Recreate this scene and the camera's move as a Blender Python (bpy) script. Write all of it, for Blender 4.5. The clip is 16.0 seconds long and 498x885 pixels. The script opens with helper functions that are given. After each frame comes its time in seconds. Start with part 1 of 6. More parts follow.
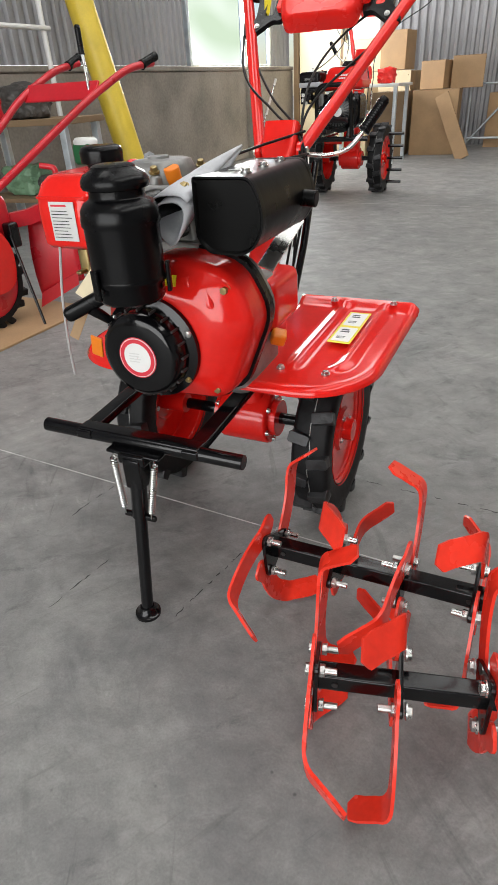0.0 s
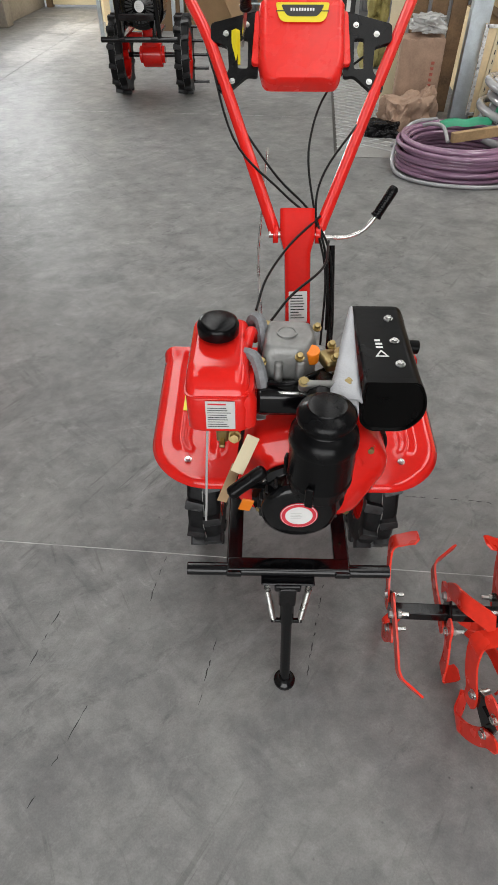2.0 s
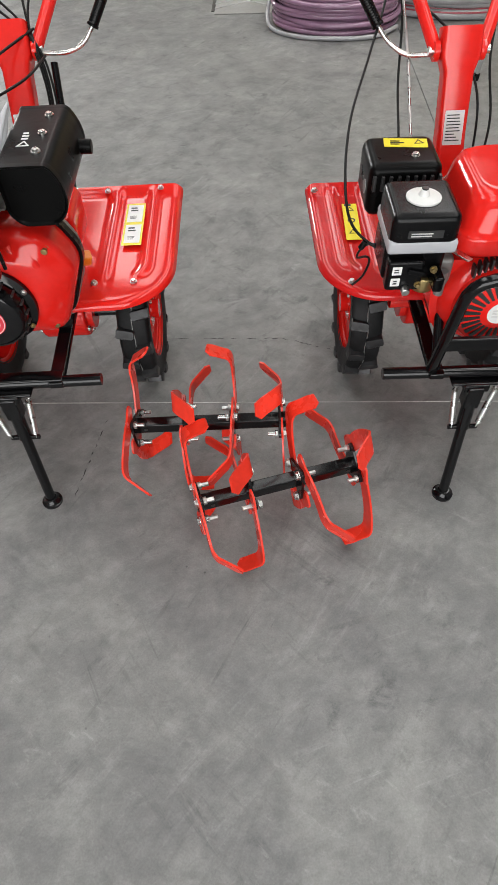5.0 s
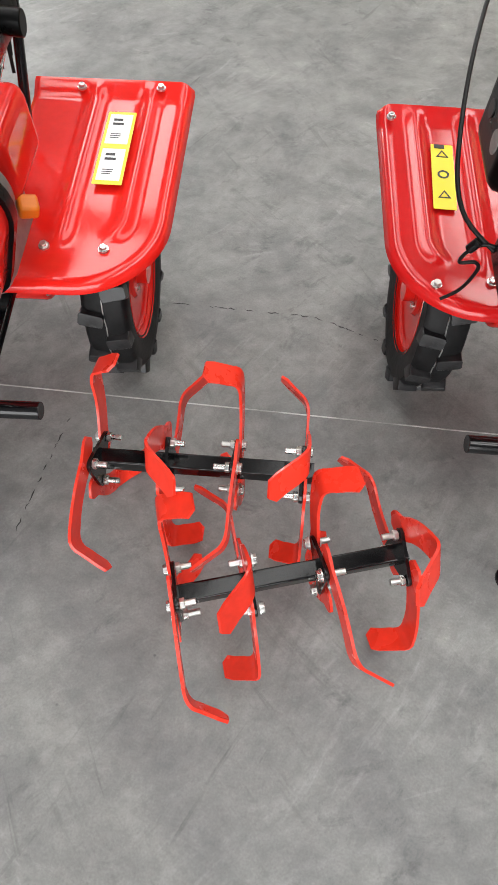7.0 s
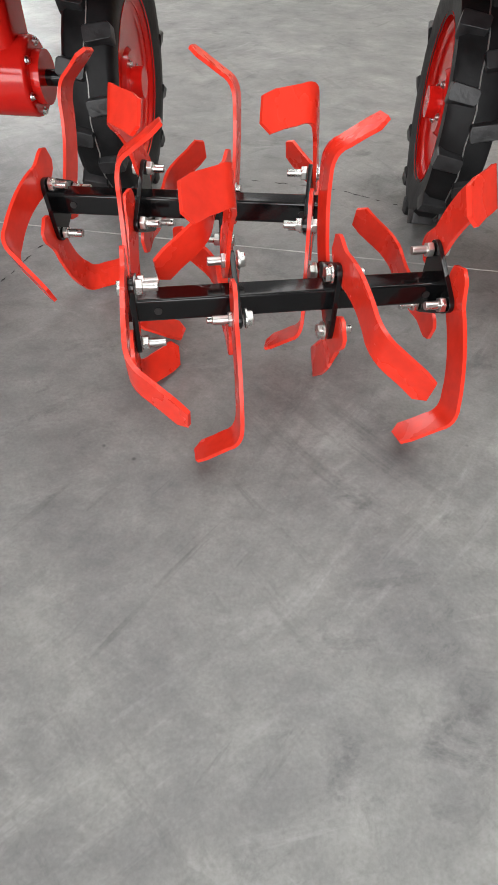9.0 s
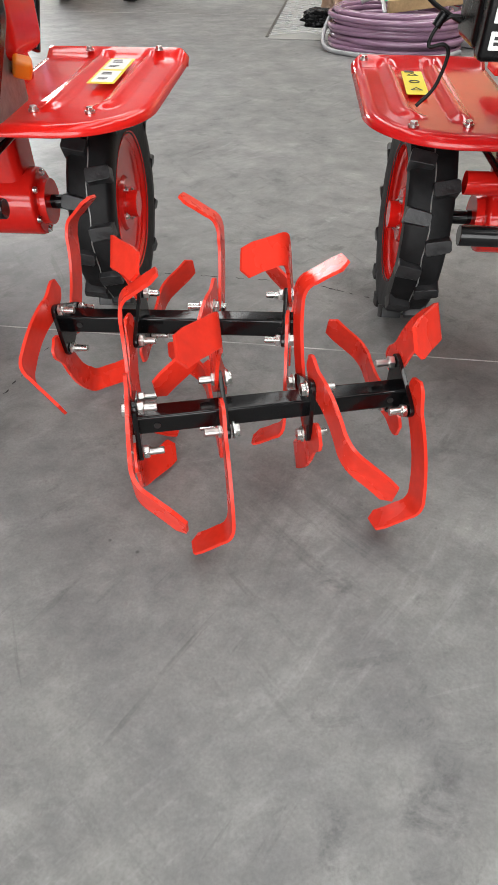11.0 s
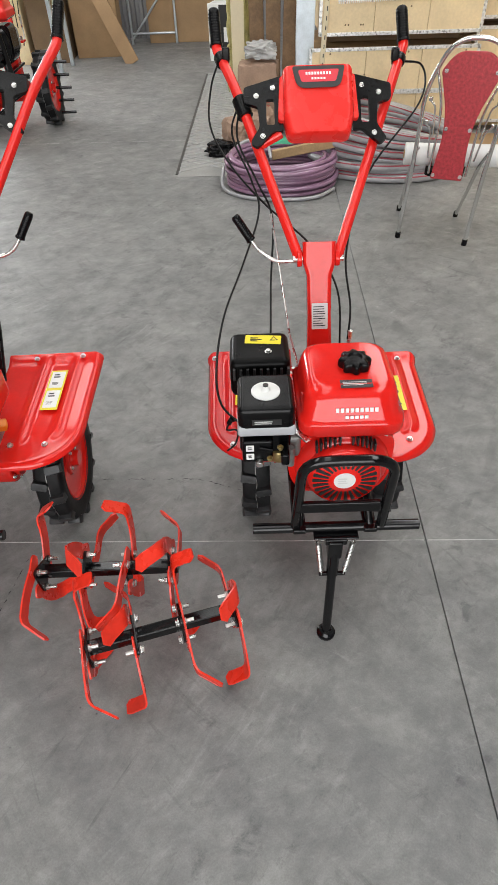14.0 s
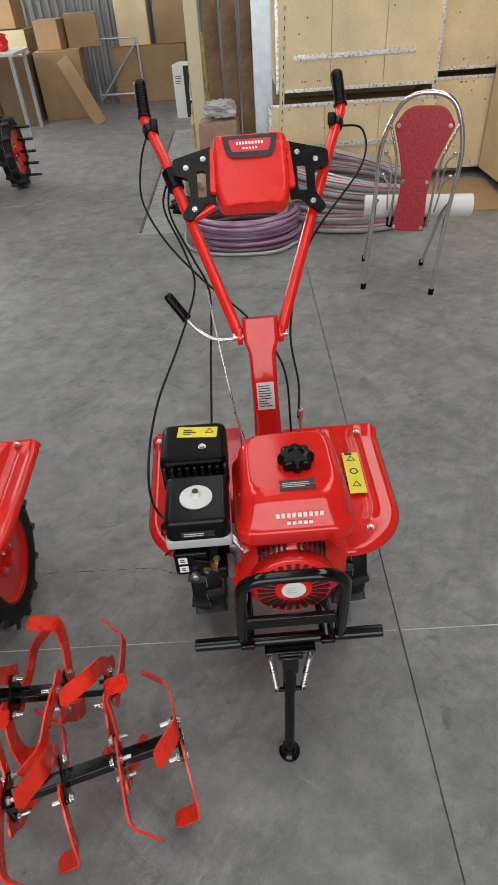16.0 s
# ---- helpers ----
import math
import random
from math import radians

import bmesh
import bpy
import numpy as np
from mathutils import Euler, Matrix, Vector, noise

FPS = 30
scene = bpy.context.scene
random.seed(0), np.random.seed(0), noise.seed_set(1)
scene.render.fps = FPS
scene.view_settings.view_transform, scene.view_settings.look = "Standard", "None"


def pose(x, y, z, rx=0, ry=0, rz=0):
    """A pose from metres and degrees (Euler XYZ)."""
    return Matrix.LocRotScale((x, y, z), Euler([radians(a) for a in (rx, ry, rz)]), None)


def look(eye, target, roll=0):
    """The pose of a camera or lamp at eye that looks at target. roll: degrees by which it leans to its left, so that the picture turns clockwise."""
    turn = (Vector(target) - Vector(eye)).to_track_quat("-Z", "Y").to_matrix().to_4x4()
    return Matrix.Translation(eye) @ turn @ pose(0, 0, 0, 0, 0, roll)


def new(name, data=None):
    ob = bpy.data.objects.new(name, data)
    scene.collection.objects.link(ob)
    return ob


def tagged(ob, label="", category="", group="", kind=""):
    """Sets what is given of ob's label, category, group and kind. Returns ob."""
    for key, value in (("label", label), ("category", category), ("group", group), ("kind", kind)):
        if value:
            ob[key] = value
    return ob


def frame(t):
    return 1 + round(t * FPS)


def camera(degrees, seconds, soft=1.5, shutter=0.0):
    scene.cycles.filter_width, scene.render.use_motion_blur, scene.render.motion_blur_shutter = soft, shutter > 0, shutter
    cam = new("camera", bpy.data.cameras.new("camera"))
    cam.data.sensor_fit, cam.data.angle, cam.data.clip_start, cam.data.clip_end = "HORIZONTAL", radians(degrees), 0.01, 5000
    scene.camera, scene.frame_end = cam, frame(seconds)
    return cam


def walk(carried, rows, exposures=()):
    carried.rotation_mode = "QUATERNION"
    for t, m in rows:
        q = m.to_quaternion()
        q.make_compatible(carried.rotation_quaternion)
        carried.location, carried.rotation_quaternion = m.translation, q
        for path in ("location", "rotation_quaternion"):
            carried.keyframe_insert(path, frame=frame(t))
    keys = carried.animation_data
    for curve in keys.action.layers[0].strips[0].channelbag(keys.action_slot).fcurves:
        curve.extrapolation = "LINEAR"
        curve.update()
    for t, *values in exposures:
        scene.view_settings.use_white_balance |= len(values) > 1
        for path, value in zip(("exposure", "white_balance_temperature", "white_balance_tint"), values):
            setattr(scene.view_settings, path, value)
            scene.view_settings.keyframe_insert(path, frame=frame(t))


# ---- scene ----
cam = camera(46.4, 16.0, 1.2)
PATH = [
    (0, (0.021, -0.041, 0.844), (-0.812, 1.452, -0.195), -3.4),
    (0.3, (-0.068, -0.043, 1.086), (-0.840, 1.410, -0.047), -2.4),
    (0.5, (-0.128, -0.045, 1.247), (-0.854, 1.385, 0.052), -1.7),
    (1, (-0.252, -0.043, 1.291), (-0.809, 1.366, -0.014), -1.1),
    (1.5, (-0.404, 0.013, 1.295), (-0.741, 1.433, -0.073), -0.8),
    (2, (-0.577, -0.03, 1.311), (-0.7, 1.395, -0.087), -0.0),
    (2.5, (-0.627, -0.108, 1.361), (-0.621, 1.331, -0.028), -0.5),
    (3, (-0.334, -0.253, 1.328), (-0.31, 1.185, -0.062), -3.0),
    (3.5, (-0.178, -0.368, 1.287), (-0.166, 1.034, -0.139), -3.9),
    (4, (-0.126, -0.422, 1.276), (-0.154, 0.945, -0.184), -4.2),
    (4.5, (-0.029, -0.346, 1.261), (-0.087, 0.964, -0.25), -3.8),
    (4.7, (-0.016, -0.289, 1.235), (-0.08, 0.988, -0.303), -3.4),
    (6.8, (-0.048, 0.231, 1.045), (-0.102, 0.931, -0.281), 1.4),
    (7, (-0.050, 0.252, 1.020), (-0.103, 0.947, -0.308), 2.0),
    (7.5, (-0.063, 0.144, 0.783), (-0.248, 0.931, -0.480), -3.46),
    (8, (-0.126, 0.009, 0.601), (-0.249, 0.878, -0.615), 1.45),
    (8.5, (-0.003, -0.053, 0.500), (-0.154, 0.899, -0.649), 0.9),
    (9, (0.033, -0.066, 0.538), (-0.097, 0.920, -0.585), 1.68),
    (9.2, (0.034, -0.055, 0.537), (-0.077, 0.932, -0.587), 2.05),
    (11.3, (0.044, -0.097, 0.670), (-0.093, 1.007, -0.337), -0.05),
    (11.5, (0.052, -0.114, 0.683), (-0.134, 1.375, -0.638), -0.2),
    (12, (0.059, -0.107, 0.672), (-0.105, 1.389, -0.644), 0.1),
    (12.5, (0.025, -0.062, 0.634), (-0.112, 1.397, -0.727), 0.4),
    (13, (-0.045, -0.067, 0.981), (-0.185, 1.373, -0.4), -0.8),
    (13.5, (0.069, -0.109, 1.343), (-0.054, 1.315, -0.056), -2.1),
    (14, (0.247, -0.204, 1.399), (0.188, 1.256, 0.034), -2.2),
    (14.5, (0.322, -0.182, 1.396), (0.345, 1.306, 0.06), -1.9),
    (15, (0.352, -0.024, 1.406), (0.416, 1.484, 0.094), -2.2),
    (15.5, (0.391, 0.0, 1.409), (0.445, 1.526, 0.118), -2.7),
    (16, (0.365, -0.014, 1.401), (0.336, 1.531, 0.132), -4.1),
]
EXPOSURES = [(0, 0.05), (0.5, 0.0), (1, 0.0), (2, -0.2), (2.5, -0.14), (3, -0.14), (3.5, -0.16), (4, 0.0), (4.5, 0.05), (7, 0.42),
             (8, 0.58), (9, 0.38), (11.5, 0.28), (12.5, 0.17), (13.5, 0.02), (14.5, 0.05), (15.5, -0.43), (16, -0.42)]
walk(cam, [(t, look(eye, target, roll)) for t, eye, target, roll in PATH], EXPOSURES)

# ---- world, daylight ----
world = bpy.data.worlds.new("world")
scene.world = world
world.use_nodes = True
wn, wl = world.node_tree.nodes, world.node_tree.links
sky = wn.new("ShaderNodeTexSky")
sky.sky_type, sky.sun_disc = "NISHITA", False
sky.sun_elevation, sky.sun_rotation = radians(59), radians(296)
wl.new(sky.outputs[0], wn["Background"].inputs[0])
wn["Background"].inputs[1].default_value = 0.12


def sun_lamp(name, energy, degrees_wide, direction):
    lamp = bpy.data.lights.new(name, "SUN")
    lamp.energy, lamp.angle, lamp.color = energy, radians(degrees_wide), (1.0, 0.96, 0.9)
    ob = new(name, lamp)
    ob.matrix_world = look((0, 0, 8), Vector((0, 0, 8)) + Vector(direction))
    return ob


def sky_lamp(name, place, target, sx, sy, energy, color=(1.0, 1.0, 1.0)):
    """Stands in an opening for the light of the sky outside."""
    lamp = bpy.data.lights.new(name, "AREA")
    lamp.shape, lamp.size, lamp.size_y, lamp.energy, lamp.color = "RECTANGLE", sx, sy, energy, color
    ob = new(name, lamp)
    ob.matrix_world = look(place, target)
    return ob


# unseen front fill in an assumed gateway, the roof lights and the side window
sun_lamp("sun", 4.0, 2, (0.46, -0.22, -0.86))
sky_lamp("front_fill", (-0.5, -4.85, 2.1), (-0.5, 0, 1.2), 6.0, 3.8, 330, (1.0, 0.99, 0.965))
# the middle roof light is unseen, added for overhead highlights and a brighter mid floor
for x, y, power in ((-2.0, 4.6, 122), (0.1, 3.0, 68), (2.2, 3.0, 145)):
    sky_lamp("roof_light", (x, y, 4.55), (x, y, 0), 1.0, 9.0, power, (1.0, 0.99, 0.965))
sky_lamp("window_light", (-4.33, 7.9, 1.725), (0, 7.9, 1.725), 2.1, 1.25, 200)
EXPOSURE = 0.0
scene.view_settings.exposure = EXPOSURE


# ---- materials ----
def material(name, color, rough=0.5, metal=0.0, vary=0.12, scale=6.0, fine=90.0, bump=0.02, coat=0.0, rough_vary=0.12, dust=0.0, spec=0.5):
    """A surface with two scales of uneven colour, uneven gloss and a fine relief, in metres."""
    m = bpy.data.materials.new(name)
    m.use_nodes = True
    n, l = m.node_tree.nodes, m.node_tree.links
    bsdf = n["Principled BSDF"]
    coord = n.new("ShaderNodeTexCoord")
    big, small = n.new("ShaderNodeTexNoise"), n.new("ShaderNodeTexNoise")
    big.inputs["Scale"].default_value, small.inputs["Scale"].default_value = scale, fine
    big.inputs["Detail"].default_value, small.inputs["Detail"].default_value = 5, 3
    for t in (big, small):
        l.new(coord.outputs["Object"], t.inputs["Vector"])
    mix = n.new("ShaderNodeMath")
    mix.operation = "MULTIPLY_ADD"
    mix.inputs[1].default_value = 0.35
    l.new(small.outputs["Fac"], mix.inputs[0])
    l.new(big.outputs["Fac"], mix.inputs[2])
    ramp = n.new("ShaderNodeValToRGB")
    lo, hi = 1 - vary, 1 + vary
    ramp.color_ramp.elements[0].position, ramp.color_ramp.elements[1].position = 0.45, 0.9
    ramp.color_ramp.elements[0].color = tuple(min(1, c * lo) for c in color) + (1,)
    ramp.color_ramp.elements[1].color = tuple(min(1, c * hi + dust) for c in color) + (1,)
    l.new(mix.outputs[0], ramp.inputs[0])
    l.new(ramp.outputs[0], bsdf.inputs["Base Color"])
    r = n.new("ShaderNodeMapRange")
    r.inputs["To Min"].default_value, r.inputs["To Max"].default_value = max(0.02, rough - rough_vary), min(1, rough + rough_vary)
    l.new(big.outputs["Fac"], r.inputs["Value"])
    l.new(r.outputs[0], bsdf.inputs["Roughness"])
    bsdf.inputs["Metallic"].default_value = metal
    bsdf.inputs["Coat Weight"].default_value = coat
    bsdf.inputs["Coat Roughness"].default_value = 0.08
    bsdf.inputs["Specular IOR Level"].default_value = spec
    if bump:
        b = n.new("ShaderNodeBump")
        b.inputs["Strength"].default_value, b.inputs["Distance"].default_value = 0.5, bump * 0.1
        l.new(mix.outputs[0], b.inputs["Height"])
        l.new(b.outputs[0], bsdf.inputs["Normal"])
    return m


RED = material("red_enamel", (0.72, 0.016, 0.011), 0.11, vary=0.10, scale=7, bump=0.003, coat=0.0, rough_vary=0.05, spec=0.5)
# red enamel darkened to stand for dark reflections on one petrol fender
SHADED_RED = material("shaded_red_enamel", (0.54, 0.011, 0.011), 0.14, vary=0.1, scale=9, bump=0.003, coat=0.0, rough_vary=0.06, spec=0.5)
ORANGE_RED = material("orange_red_paint", (0.78, 0.036, 0.017), 0.26, vary=0.16, scale=14, bump=0.002, coat=0.0, spec=0.45)
PANEL_RED = material("red_plastic", (0.78, 0.020, 0.014), 0.27, vary=0.06, scale=20, bump=0.006, spec=0.45)
DARK_RED = material("wine_red_paint", (0.50, 0.012, 0.022), 0.3, vary=0.15, bump=0.01, coat=0.1)
BLACK_PAINT = material("black_gloss_paint", (0.003, 0.003, 0.0035), 0.13, vary=0.2, scale=12, bump=0.008, coat=0.0, spec=0.4)
BLACK_PLASTIC = material("black_plastic", (0.003, 0.003, 0.0034), 0.25, vary=0.15, scale=20, fine=400, bump=0.01, spec=0.20)
BLACK_MATT = material("black_heat_paint", (0.002, 0.002, 0.002), 0.30, vary=0.2, scale=20, bump=0.008, spec=0.10)
LUG_RUBBER = material("scuffed_lug_rubber", (0.016, 0.016, 0.017), 0.34, vary=0.4, scale=30, bump=0.04, dust=0.01, spec=0.35)
RUBBER = material("tyre_rubber", (0.006, 0.006, 0.0065), 0.5, vary=0.3, scale=18, bump=0.03, dust=0.006, spec=0.16)
CABLE = material("cable_sheath", (0.006, 0.006, 0.006), 0.35, bump=0, spec=0.2)
STEEL = material("zinc_plated_steel", (0.62, 0.62, 0.60), 0.28, metal=1.0, vary=0.12, scale=40, bump=0.004)
CHROME = material("chromed_tube", (0.75, 0.75, 0.74), 0.12, metal=1.0, vary=0.06, bump=0.002, rough_vary=0.05)
DARK_CAST = material("oily_cast_iron", (0.07, 0.065, 0.06), 0.5, metal=0.3, vary=0.4, scale=14, bump=0.04)
CAST = material("cast_aluminium", (0.28, 0.28, 0.27), 0.50, metal=0.6, vary=0.2, scale=30, bump=0.05)
BRASS = material("yellow_zinc", (0.38, 0.29, 0.13), 0.35, metal=0.9, vary=0.15, scale=40, bump=0.01)
WHITE = material("white_print", (0.78, 0.78, 0.76), 0.45, vary=0.04, bump=0)
DARK_FOAM = material("smoky_packing_foam", (0.20, 0.21, 0.22), 0.6, vary=0.3, scale=60, fine=300, bump=0.05)
GREY_FOAM = material("grey_packing_foam", (0.50, 0.51, 0.53), 0.75, vary=0.12, scale=25, fine=300, bump=0.05)
WHITE_PLASTIC = material("white_plastic", (0.72, 0.72, 0.70), 0.4, vary=0.06, bump=0.01)
GREY_PLASTIC = material("grey_plastic", (0.42, 0.43, 0.45), 0.4, vary=0.06, bump=0.01)
YELLOW = material("yellow_sticker", (0.80, 0.66, 0.02), 0.35, vary=0.05, bump=0)
PALE_LABEL = material("silver_label", (0.66, 0.66, 0.64), 0.35, metal=0.1, vary=0.08, bump=0)
INK = material("black_ink", (0.02, 0.02, 0.02), 0.45, vary=0.1, bump=0)
RED_INK = material("red_ink", (0.65, 0.03, 0.05), 0.45, vary=0.05, bump=0)
ORANGE = material("orange_plastic", (0.85, 0.22, 0.01), 0.4, vary=0.06, bump=0)
PLYWOOD = material("plywood", (0.78, 0.62, 0.38), 0.62, vary=0.16, scale=3, fine=60, bump=0.02)
TIMBER = material("raw_timber", (0.42, 0.28, 0.14), 0.7, vary=0.3, scale=7, bump=0.04)
CARDBOARD = material("brown_cardboard", (0.36, 0.23, 0.12), 0.75, vary=0.15, scale=5, bump=0.02)
DARK_BOARD = material("dark_cardboard", (0.20, 0.13, 0.07), 0.75, vary=0.15, scale=5, bump=0.02)
GALV = material("galvanised_steel", (0.58, 0.64, 0.68), 0.42, metal=0.75, vary=0.14, scale=14, bump=0.01)
SHEET = material("grey_metal_sheeting", (0.30, 0.30, 0.31), 0.45, metal=0.2, vary=0.12, scale=1.2, bump=0.01)
HOSE = material("clear_purple_hose", (0.30, 0.17, 0.26), 0.16, vary=0.12, scale=12, bump=0.01, coat=0.5)
HOSE_GREY = material("clear_grey_hose", (0.36, 0.36, 0.37), 0.18, vary=0.12, scale=12, bump=0.01, coat=0.5)
STRIPE_RED = material("red_hose_stripe", (0.35, 0.05, 0.07), 0.3, bump=0)
SACK = material("brown_paper_sack", (0.36, 0.24, 0.17), 0.8, vary=0.25, scale=8, bump=0.12)
KNOTTY = material("knotty_dark_timber", (0.19, 0.115, 0.06), 0.7, vary=0.5, scale=7, bump=0.06)
FADED_PRINT = material("faded_red_print", (0.38, 0.10, 0.07), 0.8, vary=0.4, scale=40, bump=0.02)
SACK_OLIVE = material("olive_wrapping", (0.38, 0.33, 0.12), 0.6, vary=0.35, scale=12, bump=0.15)
CHAIR_RED = material("red_vinyl", (0.42, 0.03, 0.04), 0.42, vary=0.35, scale=70, fine=300, bump=0.03)
YELLOW_PAINT = material("yellow_painted_steel", (0.68, 0.50, 0.05), 0.4, vary=0.15, scale=4, bump=0.01)
GREEN = material("green_plastic", (0.03, 0.32, 0.17), 0.45, vary=0.15, bump=0.02)
DEEP_GREEN = material("dark_green_enamel", (0.02, 0.14, 0.05), 0.4, vary=0.2, bump=0.02)
PALE_GREEN = material("faded_green_paint", (0.16, 0.28, 0.17), 0.5, vary=0.2, bump=0.02)
CREAM = material("cream_paint", (0.70, 0.60, 0.40), 0.5, vary=0.08, scale=2, bump=0.01)
GREY_SHEET = material("grey_plastic_sheet", (0.30, 0.30, 0.285), 0.35, vary=0.2, scale=4, bump=0.05)
BRIGHT_STRIP = material("bright_steel_strip", (0.78, 0.78, 0.76), 0.3, metal=0.45, vary=0.3, scale=60, bump=0.02)
FILM = material("stretch_film", (0.46, 0.46, 0.45), 0.25, vary=0.1, bump=0.05)
RENDER_GREY = material("cement_render", (0.23, 0.205, 0.175), 0.85, vary=0.38, scale=1.6, fine=40, bump=0.06)


def concrete():
    """Trowelled concrete: cloudy patches, trowel scratches, dark specks and worn smooth areas."""
    m = bpy.data.materials.new("trowelled_concrete")
    m.use_nodes = True
    n, l = m.node_tree.nodes, m.node_tree.links
    bsdf = n["Principled BSDF"]
    coord = n.new("ShaderNodeTexCoord")

    def tex(scale, detail=6, rough=0.6, stretch=None, distort=0.0):
        t = n.new("ShaderNodeTexNoise")
        t.inputs["Scale"].default_value, t.inputs["Detail"].default_value = scale, detail
        t.inputs["Roughness"].default_value, t.inputs["Distortion"].default_value = rough, distort
        if stretch:
            mp = n.new("ShaderNodeMapping")
            mp.vector_type = "TEXTURE"
            mp.inputs["Rotation"].default_value = stretch[0]
            mp.inputs["Scale"].default_value = tuple(1 / k for k in stretch[1])
            l.new(coord.outputs["Object"], mp.inputs["Vector"])
            l.new(mp.outputs[0], t.inputs["Vector"])
        else:
            l.new(coord.outputs["Object"], t.inputs["Vector"])
        return t.outputs["Fac"]

    def ramp(src, a, b, ca, cb):
        r = n.new("ShaderNodeValToRGB")
        r.color_ramp.elements[0].position, r.color_ramp.elements[1].position = a, b
        r.color_ramp.elements[0].color, r.color_ramp.elements[1].color = (*ca, 1), (*cb, 1)
        l.new(src, r.inputs[0])
        return r.outputs[0]

    def blend(kind, fac, a, b):
        x = n.new("ShaderNodeMix")
        x.data_type, x.blend_type = "RGBA", kind
        if isinstance(fac, float):
            x.inputs[0].default_value = fac
        else:
            l.new(fac, x.inputs[0])
        l.new(a, x.inputs[6])
        l.new(b, x.inputs[7])
        return x.outputs[2]

    base = ramp(tex(0.9, 6, 0.58, distort=0.2), 0.36, 0.66, (0.196, 0.1955, 0.190), (0.244, 0.242, 0.234))
    mid = ramp(tex(6.5, 10, 0.70, distort=0.5), 0.38, 0.64, (0.79, 0.795, 0.80), (1.15, 1.15, 1.14))
    col = blend("MULTIPLY", 0.9, base, mid)
    mott = ramp(tex(13, 10, 0.74, ((0, 0, 0.3), (0.9, 1.25, 1))), 0.38, 0.62, (0.84, 0.84, 0.85), (1.12, 1.12, 1.115))
    col = blend("MULTIPLY", 0.85, col, mott)
    # soft arcs of the trowel, light and dark, gathered in patches
    swirl = n.new("ShaderNodeTexNoise")
    swirl.inputs["Scale"].default_value, swirl.inputs["Detail"].default_value = 1.1, 2
    l.new(coord.outputs["Object"], swirl.inputs["Vector"])
    bent = n.new("ShaderNodeMix")
    bent.data_type, bent.blend_type = "RGBA", "LINEAR_LIGHT"
    bent.inputs[0].default_value = 0.16
    l.new(coord.outputs["Object"], bent.inputs[6])
    l.new(swirl.outputs["Color"], bent.inputs[7])

    def arcs(scale, turn, long, wide, lo, hi, value, gather, fine=0.72):
        mp = n.new("ShaderNodeMapping")
        mp.vector_type = "TEXTURE"
        mp.inputs["Rotation"].default_value = (0, 0, turn)
        mp.inputs["Scale"].default_value = (1 / long, 1 / wide, 1)
        l.new(bent.outputs[2], mp.inputs["Vector"])
        t = n.new("ShaderNodeTexNoise")
        t.inputs["Scale"].default_value, t.inputs["Detail"].default_value, t.inputs["Roughness"].default_value = scale, 8, fine
        l.new(mp.outputs[0], t.inputs["Vector"])
        st = ramp(t.outputs["Fac"], lo, hi, (1, 1, 1), (value, value, value * 1.005))
        patch = ramp(tex(gather, 4, 0.62, ((0, 0, turn * 2.3 + scale), (1, 1.25, 1))), 0.44, 0.64, (0, 0, 0), (1, 1, 1))
        return blend("MULTIPLY", patch, col, st)

    col = arcs(7.0, 0.75, 0.40, 2.6, 0.46, 0.68, 1.20, 1.5)
    col = arcs(6.0, -0.35, 0.38, 2.4, 0.46, 0.68, 0.80, 1.7)
    col = arcs(8.5, 1.25, 0.45, 3.0, 0.48, 0.68, 0.80, 2.1)
    col = arcs(8.0, 0.15, 0.40, 2.8, 0.48, 0.68, 1.18, 1.9)
    col = arcs(15.0, 0.95, 0.30, 3.4, 0.53, 0.66, 1.26, 2.4)
    col = arcs(13.0, -0.75, 0.30, 3.2, 0.54, 0.66, 0.72, 2.6)
    # pale dusty and darker damp blotches
    dusty = ramp(tex(2.6, 7, 0.64, ((0, 0, 1.1), (1.0, 1.4, 1)), 0.6), 0.50, 0.66, (1, 1, 1), (1.15, 1.15, 1.145))
    col = blend("MULTIPLY", 0.9, col, dusty)
    damp = ramp(tex(3.4, 8, 0.68, ((0, 0, -0.7), (1.0, 1.5, 1)), 0.8), 0.52, 0.68, (1, 1, 1), (0.78, 0.785, 0.80))
    col = blend("MULTIPLY", 0.9, col, damp)
    # a few fine scratches
    for turn, lo, hi, b in ((1.05, 0.60, 0.66, 0.70), (0.35, 0.61, 0.66, 1.24), (2.1, 0.61, 0.67, 0.72)):
        st = ramp(tex(9, 4, 0.62, ((0, 0, turn), (0.35, 5.0, 1)), 0.25), lo, hi, (1, 1, 1), (b, b, b))
        patch = ramp(tex(2.2, 3, 0.6, ((0, 0, turn * 3), (1, 1, 1))), 0.52, 0.64, (0, 0, 0), (1, 1, 1))
        col = blend("MULTIPLY", patch, col, st)
    smudge = ramp(tex(15, 8, 0.74, ((0, 0, 0.6), (0.85, 1.25, 1)), 0.5), 0.535, 0.66, (1.0, 1.0, 1.0), (0.60, 0.60, 0.615))
    col = blend("MULTIPLY", ramp(tex(2.4, 5, 0.62, ((0, 0, 1.7), (1, 1.2, 1)), 0.5), 0.42, 0.62, (0.12, 0.12, 0.12), (1, 1, 1)), col, smudge)
    scuff = ramp(tex(24, 6, 0.70, ((0, 0, -0.5), (0.7, 1.7, 1)), 0.5), 0.58, 0.68, (1.0, 1.0, 1.0), (1.32, 1.32, 1.31))
